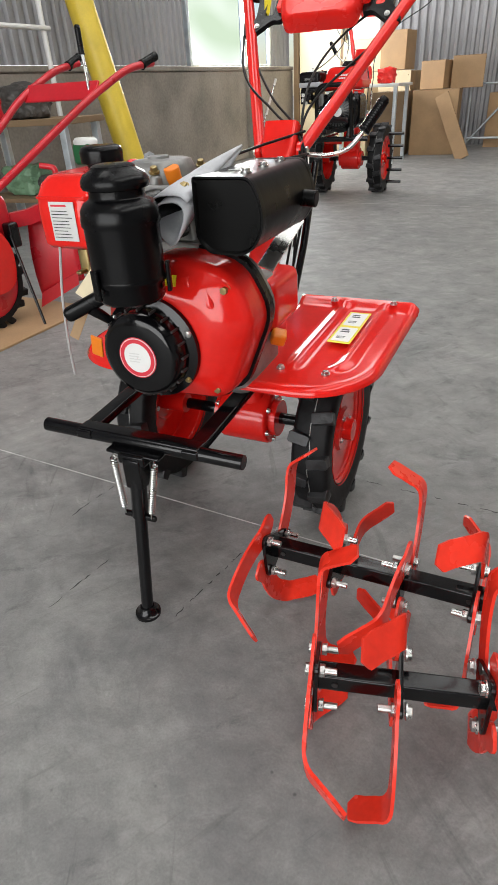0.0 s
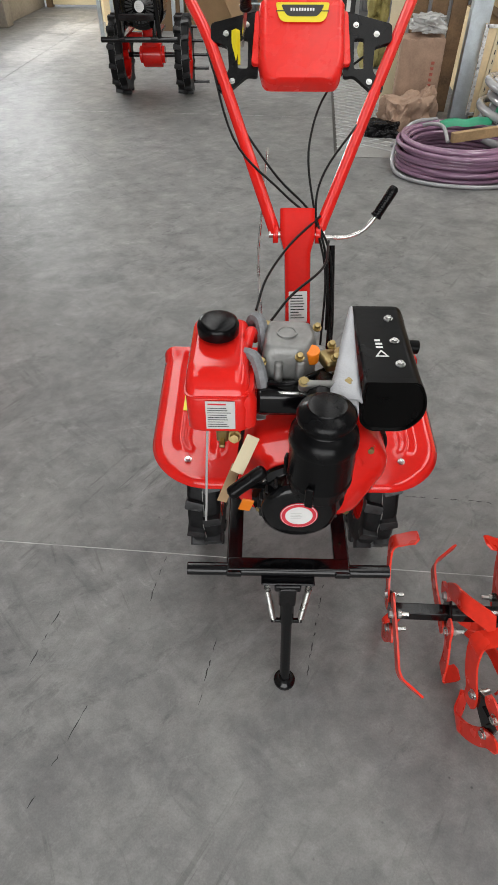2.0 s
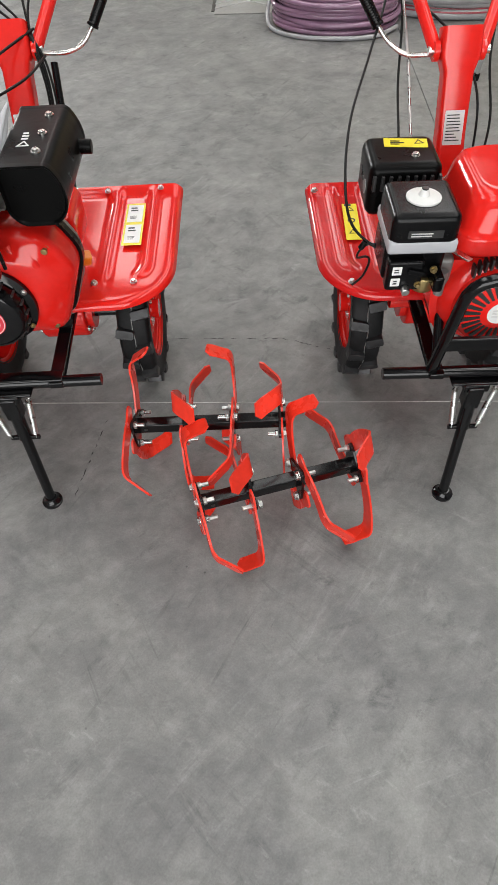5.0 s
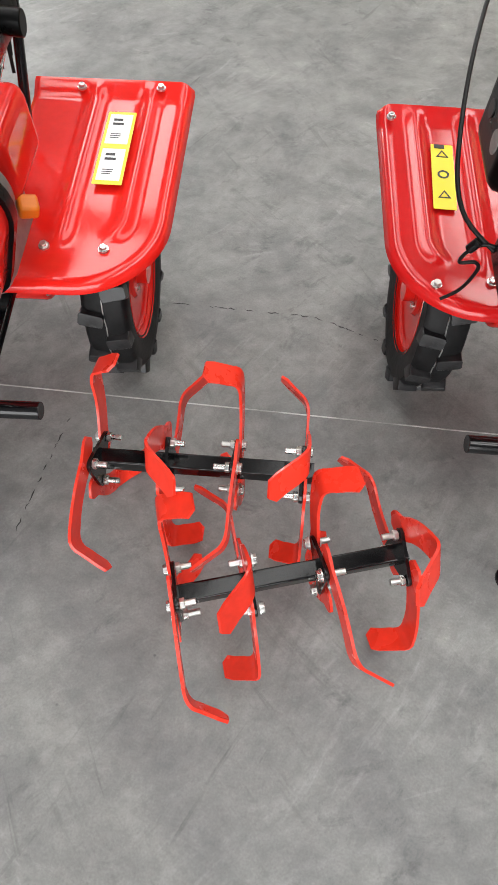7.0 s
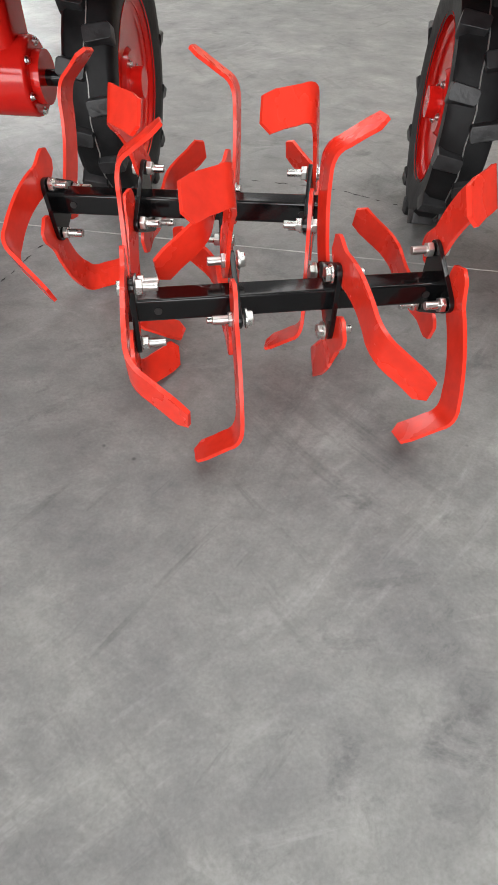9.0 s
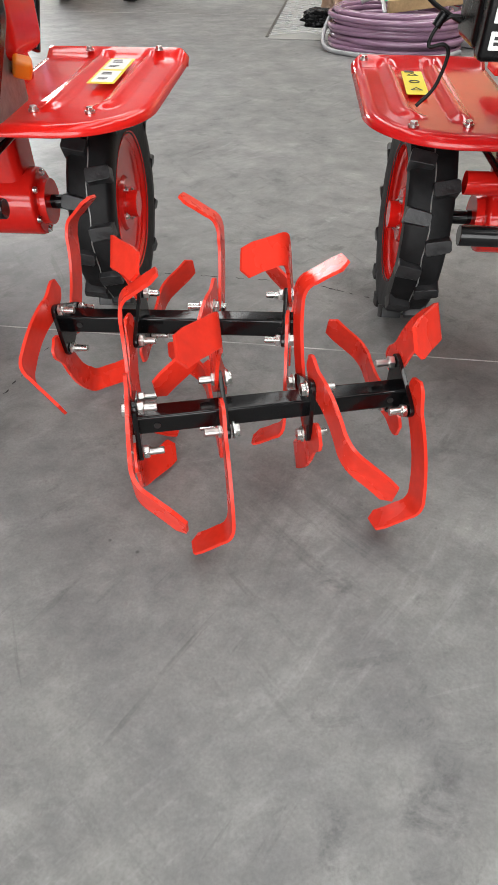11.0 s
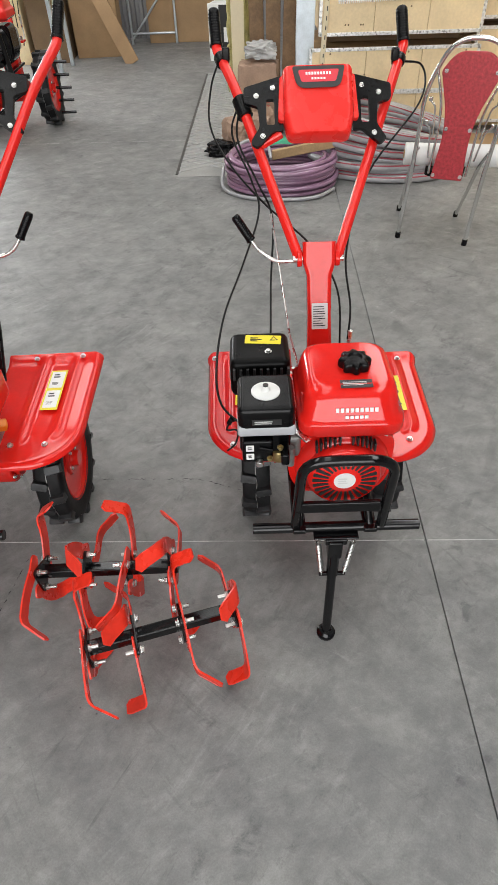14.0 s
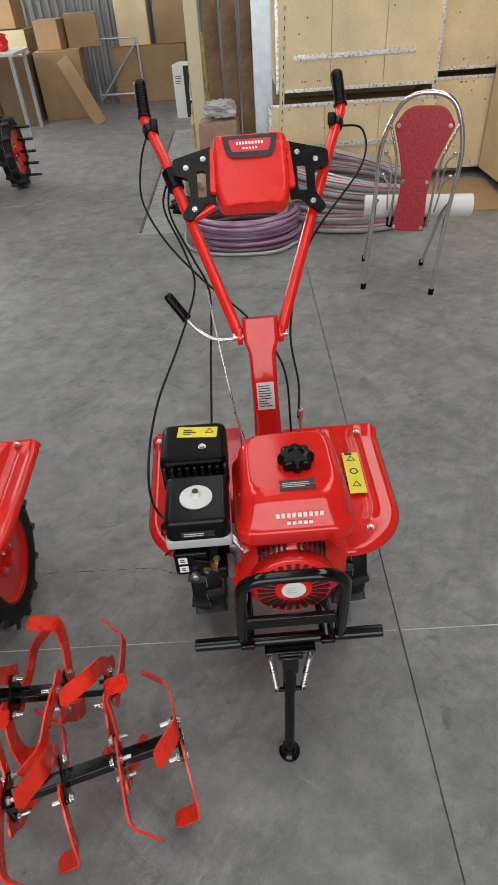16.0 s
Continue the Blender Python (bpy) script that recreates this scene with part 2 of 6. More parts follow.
    col = blend("MULTIPLY", ramp(tex(2.0, 4, 0.6, ((0, 0, 0.4), (1, 1.2, 1))), 0.45, 0.62, (0, 0, 0), (1, 1, 1)), col, scuff)
    speck = n.new("ShaderNodeTexVoronoi")
    speck.inputs["Scale"].default_value = 21
    l.new(coord.outputs["Object"], speck.inputs["Vector"])
    dots = ramp(speck.outputs["Distance"], 0.025, 0.075, (0.45, 0.45, 0.46), (1.0, 1.0, 1.0))
    some = ramp(tex(7, 2, 0.5), 0.58, 0.62, (0, 0, 0), (1, 1, 1))
    col = blend("MULTIPLY", some, col, dots)
    grain = ramp(tex(260, 3, 0.6), 0.3, 0.7, (0.86, 0.86, 0.86), (1.11, 1.11, 1.11))
    col = blend("MULTIPLY", 0.8, col, grain)
    l.new(col, bsdf.inputs["Base Color"])
    r = n.new("ShaderNodeMapRange")
    r.inputs["To Min"].default_value, r.inputs["To Max"].default_value = 0.40, 0.64
    l.new(tex(5, 6, 0.7), r.inputs["Value"])
    l.new(r.outputs[0], bsdf.inputs["Roughness"])
    b = n.new("ShaderNodeBump")
    b.inputs["Strength"].default_value, b.inputs["Distance"].default_value = 0.1, 0.002
    l.new(tex(40, 5, 0.6), b.inputs["Height"])
    l.new(b.outputs[0], bsdf.inputs["Normal"])
    return m


CONCRETE = concrete()
PALE_JOINT = material("pale_joint_filler", (0.46, 0.455, 0.44), 0.8, vary=0.45, scale=9, bump=0.01)
DARK_CONCRETE = material("dark_joint", (0.035, 0.034, 0.033), 0.9, bump=0)


def milky():
    m = bpy.data.materials.new("milky_sheet")
    m.use_nodes = True
    n, l = m.node_tree.nodes, m.node_tree.links
    t, d, x = n.new("ShaderNodeBsdfTranslucent"), n.new("ShaderNodeBsdfDiffuse"), n.new("ShaderNodeMixShader")
    t.inputs[0].default_value = d.inputs[0].default_value = (0.8, 0.82, 0.82, 1)
    x.inputs[0].default_value = 0.5
    l.new(t.outputs[0], x.inputs[1])
    l.new(d.outputs[0], x.inputs[2])
    l.new(x.outputs[0], n["Material Output"].inputs[0])
    return m


MILKY = milky()


# ---- building helpers ----
def empty(name, m, label, category, group="", kind=""):
    ob = new(name)
    ob.matrix_world = m
    ob.empty_display_size = 0.1
    return tagged(ob, label, category, group, kind)


def link(name, me, material_, parent=None, label="", m=None):
    if not me.materials:
        me.materials.append(material_)
    ob = new(name, me)
    if parent is not None:
        ob.parent = parent
    if m is not None:
        ob.matrix_basis = m
    return tagged(ob, label)


def smooth(me, angle=35):
    me.polygons.foreach_set("use_smooth", [True] * len(me.polygons))
    if len(me.polygons) > 4000:
        me.set_sharp_from_angle(angle=radians(angle))
        return me
    # corner normals weighted by area, so that flat faces stay flat beside their rounded edges
    faces = [(p.normal.copy(), p.area) for p in me.polygons]
    around = [[] for _ in me.vertices]
    for p in me.polygons:
        for v in p.vertices:
            around[v].append(p.index)
    limit, normals = math.cos(radians(52)), []
    for p in me.polygons:
        n = faces[p.index][0]
        for v in p.vertices:
            total = Vector((0, 0, 0))
            for k in around[v]:
                m, a = faces[k]
                if n.dot(m) > limit:
                    total += m * a
            normals.append(total.normalized() if total.length > 1e-14 else n)
    me.normals_split_custom_set(normals)
    return me


def part(name, bm, material_, parent=None, label="", m=None, angle=35):
    me = bpy.data.meshes.new(name)
    bmesh.ops.recalc_face_normals(bm, faces=bm.faces)
    bm.to_mesh(me)
    bm.free()
    smooth(me, angle)
    return link(name, me, material_, parent, label, m)


def thing(name, bm, material_, label, category, m=None, group="", kind=""):
    return tagged(part(name, bm, material_, None, label, m), "", category, group, kind)


def box(sx, sy, sz, at=(0, 0, 0), r=0.004, seg=2, bm=None, turn=None):
    """A bevelled box round its centre."""
    b = bmesh.new()
    bmesh.ops.create_cube(b, size=1)
    bmesh.ops.scale(b, vec=(sx, sy, sz), verts=b.verts)
    if r:
        bmesh.ops.bevel(b, geom=b.edges[:], offset=min(r, 0.45 * min(sx, sy, sz)), segments=seg, affect="EDGES", profile=0.5)
    m = Matrix.Translation(at)
    if turn is not None:
        m = m @ turn
    bmesh.ops.transform(b, matrix=m, verts=b.verts)
    return join(bm, b)


def join(bm, b):
    if bm is None:
        return b
    me = bpy.data.meshes.new("tmp")
    b.to_mesh(me)
    b.free()
    bm.from_mesh(me)
    bpy.data.meshes.remove(me)
    return bm


def rod(a, b, r, bm=None, seg=16, r2=None, bevel=0.0):
    """A capped cylinder or cone from a to b."""
    a, b = Vector(a), Vector(b)
    w = bmesh.new()
    bmesh.ops.create_cone(w, cap_ends=True, segments=seg, radius1=r, radius2=r if r2 is None else r2, depth=(b - a).length)
    if bevel:
        rim = [e for e in w.edges if e.calc_face_angle(0) > 0.8]
        bmesh.ops.bevel(w, geom=rim, offset=bevel, segments=2, affect="EDGES", profile=0.5)
    q = (b - a).to_track_quat("Z", "Y").to_matrix().to_4x4()
    bmesh.ops.transform(w, matrix=Matrix.Translation((a + b) / 2) @ q, verts=w.verts)
    return join(bm, w)


def curve_points(points, steps=8):
    """A smooth line through the points."""
    p = [Vector(v) for v in points]
    p = [2 * p[0] - p[1]] + p + [2 * p[-1] - p[-2]]
    out = []
    for i in range(1, len(p) - 2):
        for k in range(steps):
            t = k / steps
            a, b, c, d = p[i - 1 : i + 3]
            out.append(0.5 * ((2 * b) + (c - a) * t + (2 * a - 5 * b + 4 * c - d) * t * t + (3 * b - a - 3 * c + d) * t ** 3))
    out.append(p[-2])
    return out


def round_corners(points, r, steps=5):
    """The line with its inner corners rounded."""
    p = [Vector(v) for v in points]
    out = [p[0]]
    for a, b, c in zip(p, p[1:], p[2:]):
        d = min(r, (a - b).length * 0.45, (c - b).length * 0.45)
        s, e = b + (a - b).normalized() * d, b + (c - b).normalized() * d
        for k in range(steps + 1):
            t = k / steps
            out.append(s * (1 - t) ** 2 + b * 2 * t * (1 - t) + e * t * t)
    return out + [p[-1]]


def sweep(points, outline, bm=None, closed=False, up=None):
    """A profile of (u, v) pairs carried along a line; u is sideways, v along the up direction."""
    p = [Vector(v) for v in points]
    w = bmesh.new()
    rings, side = [], None
    for i, q in enumerate(p):
        if closed:
            d = (p[(i + 1) % len(p)] - p[i - 1]).normalized()
        else:
            d = (p[min(i + 1, len(p) - 1)] - p[max(i - 1, 0)]).normalized()
        if up is not None:
            side = d.cross(Vector(up)).normalized()
        elif side is None:
            side = d.orthogonal().normalized()
        else:
            side = (side - d * side.dot(d)).normalized()
        v = side.cross(d).normalized()
        rings.append([w.verts.new(q + side * a + v * b) for a, b in outline])
    n = len(outline)
    pairs = list(zip(rings, rings[1:])) + ([(rings[-1], rings[0])] if closed else [])
    for a, b in pairs:
        for k in range(n):
            w.faces.new((a[k], a[(k + 1) % n], b[(k + 1) % n], b[k]))
    if not closed:
        w.faces.new(rings[0][::-1])
        w.faces.new(rings[-1])
    return join(bm, w)


def ring(r, n=10):
    return [(r * math.cos(2 * math.pi * k / n), r * math.sin(2 * math.pi * k / n)) for k in range(n)]


def tube(points, r, bm=None, n=10, closed=False):
    return sweep(points, ring(r, n), bm, closed)


def lathe(outline, seg=32, bm=None, m=None, caps=True):
    """A turned body round the z axis from (radius, height) pairs."""
    w = bmesh.new()
    rows = []
    for r, z in outline:
        rows.append([w.verts.new((r * math.cos(2 * math.pi * k / seg), r * math.sin(2 * math.pi * k / seg), z)) for k in range(seg)])
    for a, b in zip(rows, rows[1:]):
        for k in range(seg):
            w.faces.new((a[k], a[(k + 1) % seg], b[(k + 1) % seg], b[k]))
    if caps:
        w.faces.new(rows[0][::-1])
        w.faces.new(rows[-1])
    if m is not None:
        bmesh.ops.transform(w, matrix=m, verts=w.verts)
    return join(bm, w)


def plate(outline, thick, bm=None, m=None, bevel=0.0):
    """A flat plate from an outline in x and y, thick along z from 0."""
    w = bmesh.new()
    f = w.faces.new([w.verts.new((x, y, 0)) for x, y in outline])
    e = bmesh.ops.extrude_face_region(w, geom=[f])
    bmesh.ops.translate(w, vec=(0, 0, thick), verts=[v for v in e["geom"] if isinstance(v, bmesh.types.BMVert)])
    if bevel:
        bmesh.ops.recalc_face_normals(w, faces=w.faces)
        rim = [d for d in w.edges if d.calc_face_angle(0) > 0.6 and abs(d.verts[0].co.z - d.verts[1].co.z) < 1e-6]
        bmesh.ops.bevel(w, geom=rim, offset=bevel, segments=2, affect="EDGES", profile=0.5)
    if m is not None:
        bmesh.ops.transform(w, matrix=m, verts=w.verts)
    return join(bm, w)


def rounded(pts, r, steps=5):
    """A closed outline with its corners rounded by r, or by a list of radii."""
    n, out = len(pts), []
    rs = r if isinstance(r, (list, tuple)) else [r] * n
    for i in range(n):
        a, b, c = (Vector((*pts[k % n], 0)) for k in (i - 1, i, i + 1))
        d = min(rs[i], (a - b).length * 0.48, (c - b).length * 0.48)
        if d < 1e-5:
            out.append((b.x, b.y))
            continue
        s, e = b + (a - b).normalized() * d, b + (c - b).normalized() * d
        for k in range(steps + 1):
            t = k / steps
            q = s * (1 - t) ** 2 + b * 2 * t * (1 - t) + e * t * t
            out.append((q.x, q.y))
    return out


def loft(rows, bm=None, cap=True):
    """Joins closed rings of equal length, given as lists of places."""
    w = bmesh.new()
    vs = [[w.verts.new(p) for p in row] for row in rows]
    n = len(vs[0])
    for a, b in zip(vs, vs[1:]):
        for k in range(n):
            w.faces.new((a[k], a[(k + 1) % n], b[(k + 1) % n], b[k]))
    if cap:
        w.faces.new(vs[0][::-1])
        w.faces.new(vs[-1])
    return join(bm, w)


def soft_rect(cx, cy, sx, sy, z, r, steps=4):
    return [(x, y, z) for x, y in rounded([(cx - sx / 2, cy - sy / 2), (cx + sx / 2, cy - sy / 2), (cx + sx / 2, cy + sy / 2), (cx - sx / 2, cy + sy / 2)], r, steps)]


def bolt(parent, at, direction=(0, 0, 1), r=0.007, h=0.006, material_=None, name="bolt", washer=True, nut=0.0):
    """A hexagon head on its washer."""
    a, d = Vector(at), Vector(direction).normalized()
    bm = None
    if washer:
        bm = rod(a - d * 0.001, a + d * 0.002, r * 1.35, None, 14)
    bm = rod(a + d * 0.001, a + d * h, r, bm, 6, bevel=0.001)
    if nut:
        bm = rod(a, a + d * nut, r * 0.55, bm, 10)
    return part(name, bm, material_ or STEEL, parent)


def sticker(name, parent, sx, sy, m, material_, r=0.003, label="", lift=0.0006):
    bm = plate(rounded([(-sx / 2, -sy / 2), (sx / 2, -sy / 2), (sx / 2, sy / 2), (-sx / 2, sy / 2)], r, 3), lift, m=m)
    return part(name, bm, material_, parent, label)


def bars(name, parent, m, material_, sx, sy, rows=4, fill=0.7, seed=1, lift=0.0012):
    """Lines of writing too small to read, as plain bars."""
    rnd = random.Random(seed)
    bm = bmesh.new()
    for k in range(rows):
        w = sx * (0.55 + 0.4 * rnd.random())
        y = sy / 2 - (k + 0.5) * sy / rows
        plate([(-sx / 2, y - fill * sy / rows / 2), (-sx / 2 + w, y - fill * sy / rows / 2), (-sx / 2 + w, y + fill * sy / rows / 2), (-sx / 2, y + fill * sy / rows / 2)], lift, bm, m)
    return part(name, bm, material_, parent)


def face(at, normal, up=(0, 0, 1)):
    """A pose whose z axis is the normal and whose y axis leans to up."""
    z = Vector(normal).normalized()
    x = Vector(up).cross(z).normalized()
    y = z.cross(x)
    m = Matrix((x, y, z)).transposed().to_4x4()
    m.translation = at
    return m


def lettering(name, text, size, m, material_, parent, label="", thick=0.0004, bold=0.0):
    cu = bpy.data.curves.new(name, "FONT")
    cu.body, cu.size, cu.extrude, cu.offset, cu.align_x, cu.align_y, cu.resolution_u = text, size, thick, bold, "CENTER", "CENTER", 3
    tmp = new(name, cu)
    me = bpy.data.meshes.new_from_object(tmp)
    bpy.data.objects.remove(tmp)
    me.transform(m)
    return link(name, me, material_, parent, label)


# ---- the hall ----
WEST, EAST, SOUTH, NORTH, HIGH = -4.255, 5.2, -5.0, 9.7, 4.6
JOINT_X, JOINT_Y = 0.716, 0.862


def hall():
    floor = empty("floor", pose(0, 0, 0), "grey trowelled concrete floor with sawn joints", "floor", kind="structure")
    bm = box(EAST - WEST + 1.2, NORTH - SOUTH + 1.2, 0.2, ((EAST + WEST) / 2, (NORTH + SOUTH) / 2, -0.106), 0)
    part("subfloor", bm, CONCRETE, floor)
    xs = [WEST - 0.3, -3.3, JOINT_X, 4.72, EAST + 0.3]
    ys = [SOUTH - 0.3, -3.14, JOINT_Y, 4.86, 8.86, NORTH + 0.3]
    for i, (a, b) in enumerate(zip(xs, xs[1:])):
        for k, (c, d) in enumerate(zip(ys, ys[1:])):
            gx, gy = 0.0014, 0.0007
            s = box(b - a - 2 * gx, d - c - 2 * gy, 0.1, ((a + b) / 2, (c + d) / 2, -0.05), 0.0012, 1)
            part("slab", s, CONCRETE, floor)

    for k, y in enumerate(ys[1:-1]):
        for a, b in zip(xs, xs[1:]):
            part("joint_filler", box(b - a - 0.012, 0.0030, 0.004, ((a + b) / 2, y, -0.0014), 0.0006, 1), PALE_JOINT, floor)

    cracks(floor)

    # west wall: rendered dado, sheeting above, one window
    w = empty("wall_west", pose(0, 0, 0), "cement-rendered lower wall with grey metal sheeting above", "wall", kind="structure")
    t, top = 0.2, 1.05
    part("dado", box(t, NORTH - SOUTH, top, (WEST - t / 2, (NORTH + SOUTH) / 2, top / 2), 0.01), RENDER_GREY, w)
    part("coping", box(t + 0.02, NORTH - SOUTH, 0.05, (WEST - t / 2 + 0.005, (NORTH + SOUTH) / 2, top + 0.027), 0.012), RENDER_GREY, w)
    for y in (3.0, 8.2):
        part("pilaster", box(0.10, 0.18, 1.06, (WEST + 0.045, y, 0.53), 0.01), RENDER_GREY, w)
    win = (6.85, 8.98, 1.10, 2.35)
    for a, b, z0, z1 in ((SOUTH, win[0], top + 0.06, HIGH), (win[1], NORTH, top + 0.06, HIGH), (win[0], win[1], win[3], HIGH)):
        part("sheeting", ribbed(b - a, z1 - z0, 0.11, 0.03, pose(WEST - 0.06, (a + b) / 2, (z0 + z1) / 2, 0, 0, 90)), SHEET, w)
    f = empty("window_1", pose(0, 0, 0), "bright window opening with a thin steel frame", "window", kind="structure")
    b = None
    for y in (win[0], win[1]):
        b = box(0.06, 0.05, win[3] - win[2], (WEST - 0.06, y, (win[2] + win[3]) / 2), 0.004, bm=b)
    box(0.07, 0.07, win[3] - win[2], (WEST - 0.06, 8.22, (win[2] + win[3]) / 2), 0.004, bm=b)
    for z in (win[2], win[3]):
        b = box(0.06, win[1] - win[0], 0.05, (WEST - 0.06, (win[0] + win[1]) / 2, z), 0.004, bm=b)
    part("window_frame", b, GALV, f)

    glow = bpy.data.materials.new("bright_outdoors")
    glow.use_nodes = True
    n_, l_ = glow.node_tree.nodes, glow.node_tree.links
    em, tx, rp = n_.new("ShaderNodeEmission"), n_.new("ShaderNodeTexNoise"), n_.new("ShaderNodeValToRGB")
    tx.inputs["Scale"].default_value, em.inputs[1].default_value = 1.6, 1.5
    rp.color_ramp.elements[0].position, rp.color_ramp.elements[1].position = 0.34, 0.52
    rp.color_ramp.elements[0].color, rp.color_ramp.elements[1].color = (0.45, 0.55, 0.42, 1), (0.95, 0.97, 1.0, 1)
    l_.new(tx.outputs["Fac"], rp.inputs[0])
    l_.new(rp.outputs[0], em.inputs[0])
    l_.new(em.outputs[0], n_["Material Output"].inputs[0])
    tagged(part("backdrop", box(0.02, 9.0, 4.0, (-7.5, 10.0, 2.0), 0), glow, None, "overexposed daylight outside the window"), "", "backdrop", kind="structure")

    # north wall with its cream door, east wall, assumed gate wall behind the camera
    n = empty("wall_north", pose(0, 0, 0), "grey metal-sheeted end wall of the hall", "wall", kind="structure")
    dx0, dx1, dz = -4.17, -3.42, 2.1
    part("sheeting", ribbed(EAST - dx1, HIGH, 0.11, 0.03, pose((EAST + dx1) / 2, NORTH, HIGH / 2)), SHEET, n)
    part("sheeting", ribbed(dx1 - WEST, HIGH - dz, 0.11, 0.03, pose((WEST + dx1) / 2, NORTH, (HIGH + dz) / 2)), SHEET, n)
    door = empty("door_1", pose((dx0 + dx1) / 2, NORTH - 0.02, 0), "closed cream-painted door in a dark frame", "door", kind="structure")
    part("leaf", box(dx1 - dx0 - 0.1, 0.05, dz - 0.06, (0, 0, dz / 2), 0.006), CREAM, door)
    b = None
    for x in (-0.5, 0.5):
        b = box(0.08, 0.1, dz, (x * (dx1 - dx0), 0, dz / 2), 0.004, bm=b)
    part("frame", box(dx1 - dx0, 0.1, 0.08, (0, 0, dz), 0.004, bm=b), DARK_BOARD, door)
    e = empty("wall_east", pose(0, 0, 0), "grey metal-sheeted side wall", "wall", kind="structure")
    part("sheeting", ribbed(NORTH - SOUTH, HIGH, 0.11, 0.03, pose(EAST, (NORTH + SOUTH) / 2, HIGH / 2, 0, 0, 90)), SHEET, e)
    s = empty("wall_south", pose(0, 0, 0), "unseen wall behind the camera with a wide opening for the front fill", "wall", kind="structure")
    g0, g1, gz = -3.5, 2.5, 4.0
    part("sheeting", ribbed(g0 - WEST, HIGH, 0.11, 0.03, pose((WEST + g0) / 2, SOUTH, HIGH / 2)), SHEET, s)
    part("sheeting", ribbed(EAST - g1, HIGH, 0.11, 0.03, pose((EAST + g1) / 2, SOUTH, HIGH / 2)), SHEET, s)
    part("sheeting", ribbed(g1 - g0, HIGH - gz, 0.11, 0.03, pose((g0 + g1) / 2, SOUTH, (HIGH + gz) / 2)), SHEET, s)
    # roof with three long roof lights left open, the middle one an unseen addition
    c = None
    for a, b2 in ((WEST - 0.2, -2.5), (-1.5, -0.4), (0.6, 1.7), (2.7, EAST + 0.2)):
        c = box(b2 - a, NORTH - SOUTH + 0.4, 0.08, ((a + b2) / 2, (NORTH + SOUTH) / 2, HIGH + 0.06), 0, bm=c)
    for a, b2, y0, y1 in ((-2.5, -1.5, SOUTH - 0.2, 0.1), (-2.5, -1.5, 9.1, NORTH + 0.2), (-0.4, 0.6, SOUTH - 0.2, -1.5), (-0.4, 0.6, 7.5, NORTH + 0.2), (1.7, 2.7, SOUTH - 0.2, -1.5), (1.7, 2.7, 7.5, NORTH + 0.2)):
        c = box(b2 - a, y1 - y0, 0.08, ((a + b2) / 2, (y0 + y1) / 2, HIGH + 0.06), 0, bm=c)
    tagged(part("ceiling", c, SHEET, None, "grey sheet-metal roof with open roof lights"), "", "ceiling", kind="structure")
    # unseen sheets added above the openings so that no sun patches reach the floor
    for x, y in ((-2.0, 4.6), (0.1, 3.0), (2.2, 3.0)):
        sh = box(1.06, 9.06, 0.01, (x, y, HIGH + 0.11), 0)
        tagged(part("roof_light", sh, MILKY, None, "milky translucent sheet added over a roof opening to hold back the sun"), "", "roof light", kind="structure")
    ground = box(160, 160, 0.1, (0, 0, -0.27), 0)
    tagged(part("ground", ground, RENDER_GREY, None, "pale bare ground outside the hall"), "", "ground", kind="structure")


def cracks(floor):
    """Short broken hairline cracks along a few lines, each a jagged sliver."""
    rnd = random.Random(4)
    lines = [((-0.455, 0.80), (-0.476, 0.68), (-0.496, 0.54)), ((-0.712, 0.63), (-0.735, 0.45)), ((-0.975, 0.45), (-1.055, 0.19)), ((-0.876, 0.85), (-0.90, 0.65)), ((-1.11, 0.67), (-1.148, 0.46)),
             ((-0.30, 1.120), (-0.10, 1.119), (0.02, 1.116), (0.11, 1.087), (0.22, 1.048))]
    for n, pts in enumerate(lines):
        p = curve_points([(x, y, 0) for x, y in pts], 10)
        i = 0
        while i < len(p) - 2:
            k = min(len(p) - 1, i + rnd.randint(1, 2))
            a, b = p[i], p[k]
            side = Vector((-(b - a).y, (b - a).x, 0)).normalized()
            w = rnd.uniform(0.0006, 0.0016)
            mid = [a.lerp(b, t) + side * rnd.uniform(-0.002, 0.002) for t in (0.0, 0.3, 0.65, 0.95)]
            ws = (0.0002, w, w * 0.7, 0.0002)
            o = [(q + side * s).to_2d() for q, s in zip(mid, ws)] + [(q - side * s).to_2d() for q, s in reversed(list(zip(mid, ws)))]
            part("crack", plate([tuple(v) for v in o], 0.0004, m=Matrix.Translation((0, 0, 0.0002))), DARK_CONCRETE, floor)
            i = k + rnd.randint(0, 2)


def ribbed(width, height, pitch, depth, m):
    """Trapezoid-ribbed sheet metal, 3 mm thick, standing in x and z."""
    n = max(1, int(width / pitch))
    pts = []
    for k in range(n):
        x = -width / 2 + k * width / n
        p = width / n
        pts += [(x, 0), (x + 0.35 * p, 0), (x + 0.5 * p, depth), (x + 0.85 * p, depth)]
    pts.append((width / 2, 0))
    outline = pts + [(x, y - 0.004) for x, y in reversed(pts)]
    bm = bmesh.new()
    lo = [bm.verts.new((x, y, -height / 2)) for x, y in outline]
    hi = [bm.verts.new((x, y, height / 2)) for x, y in outline]
    k = len(outline)
    for i in range(k):
        bm.faces.new((lo[i], lo[(i + 1) % k], hi[(i + 1) % k], hi[i]))
    bmesh.ops.transform(bm, matrix=m, verts=bm.verts)
    return bm


hall()


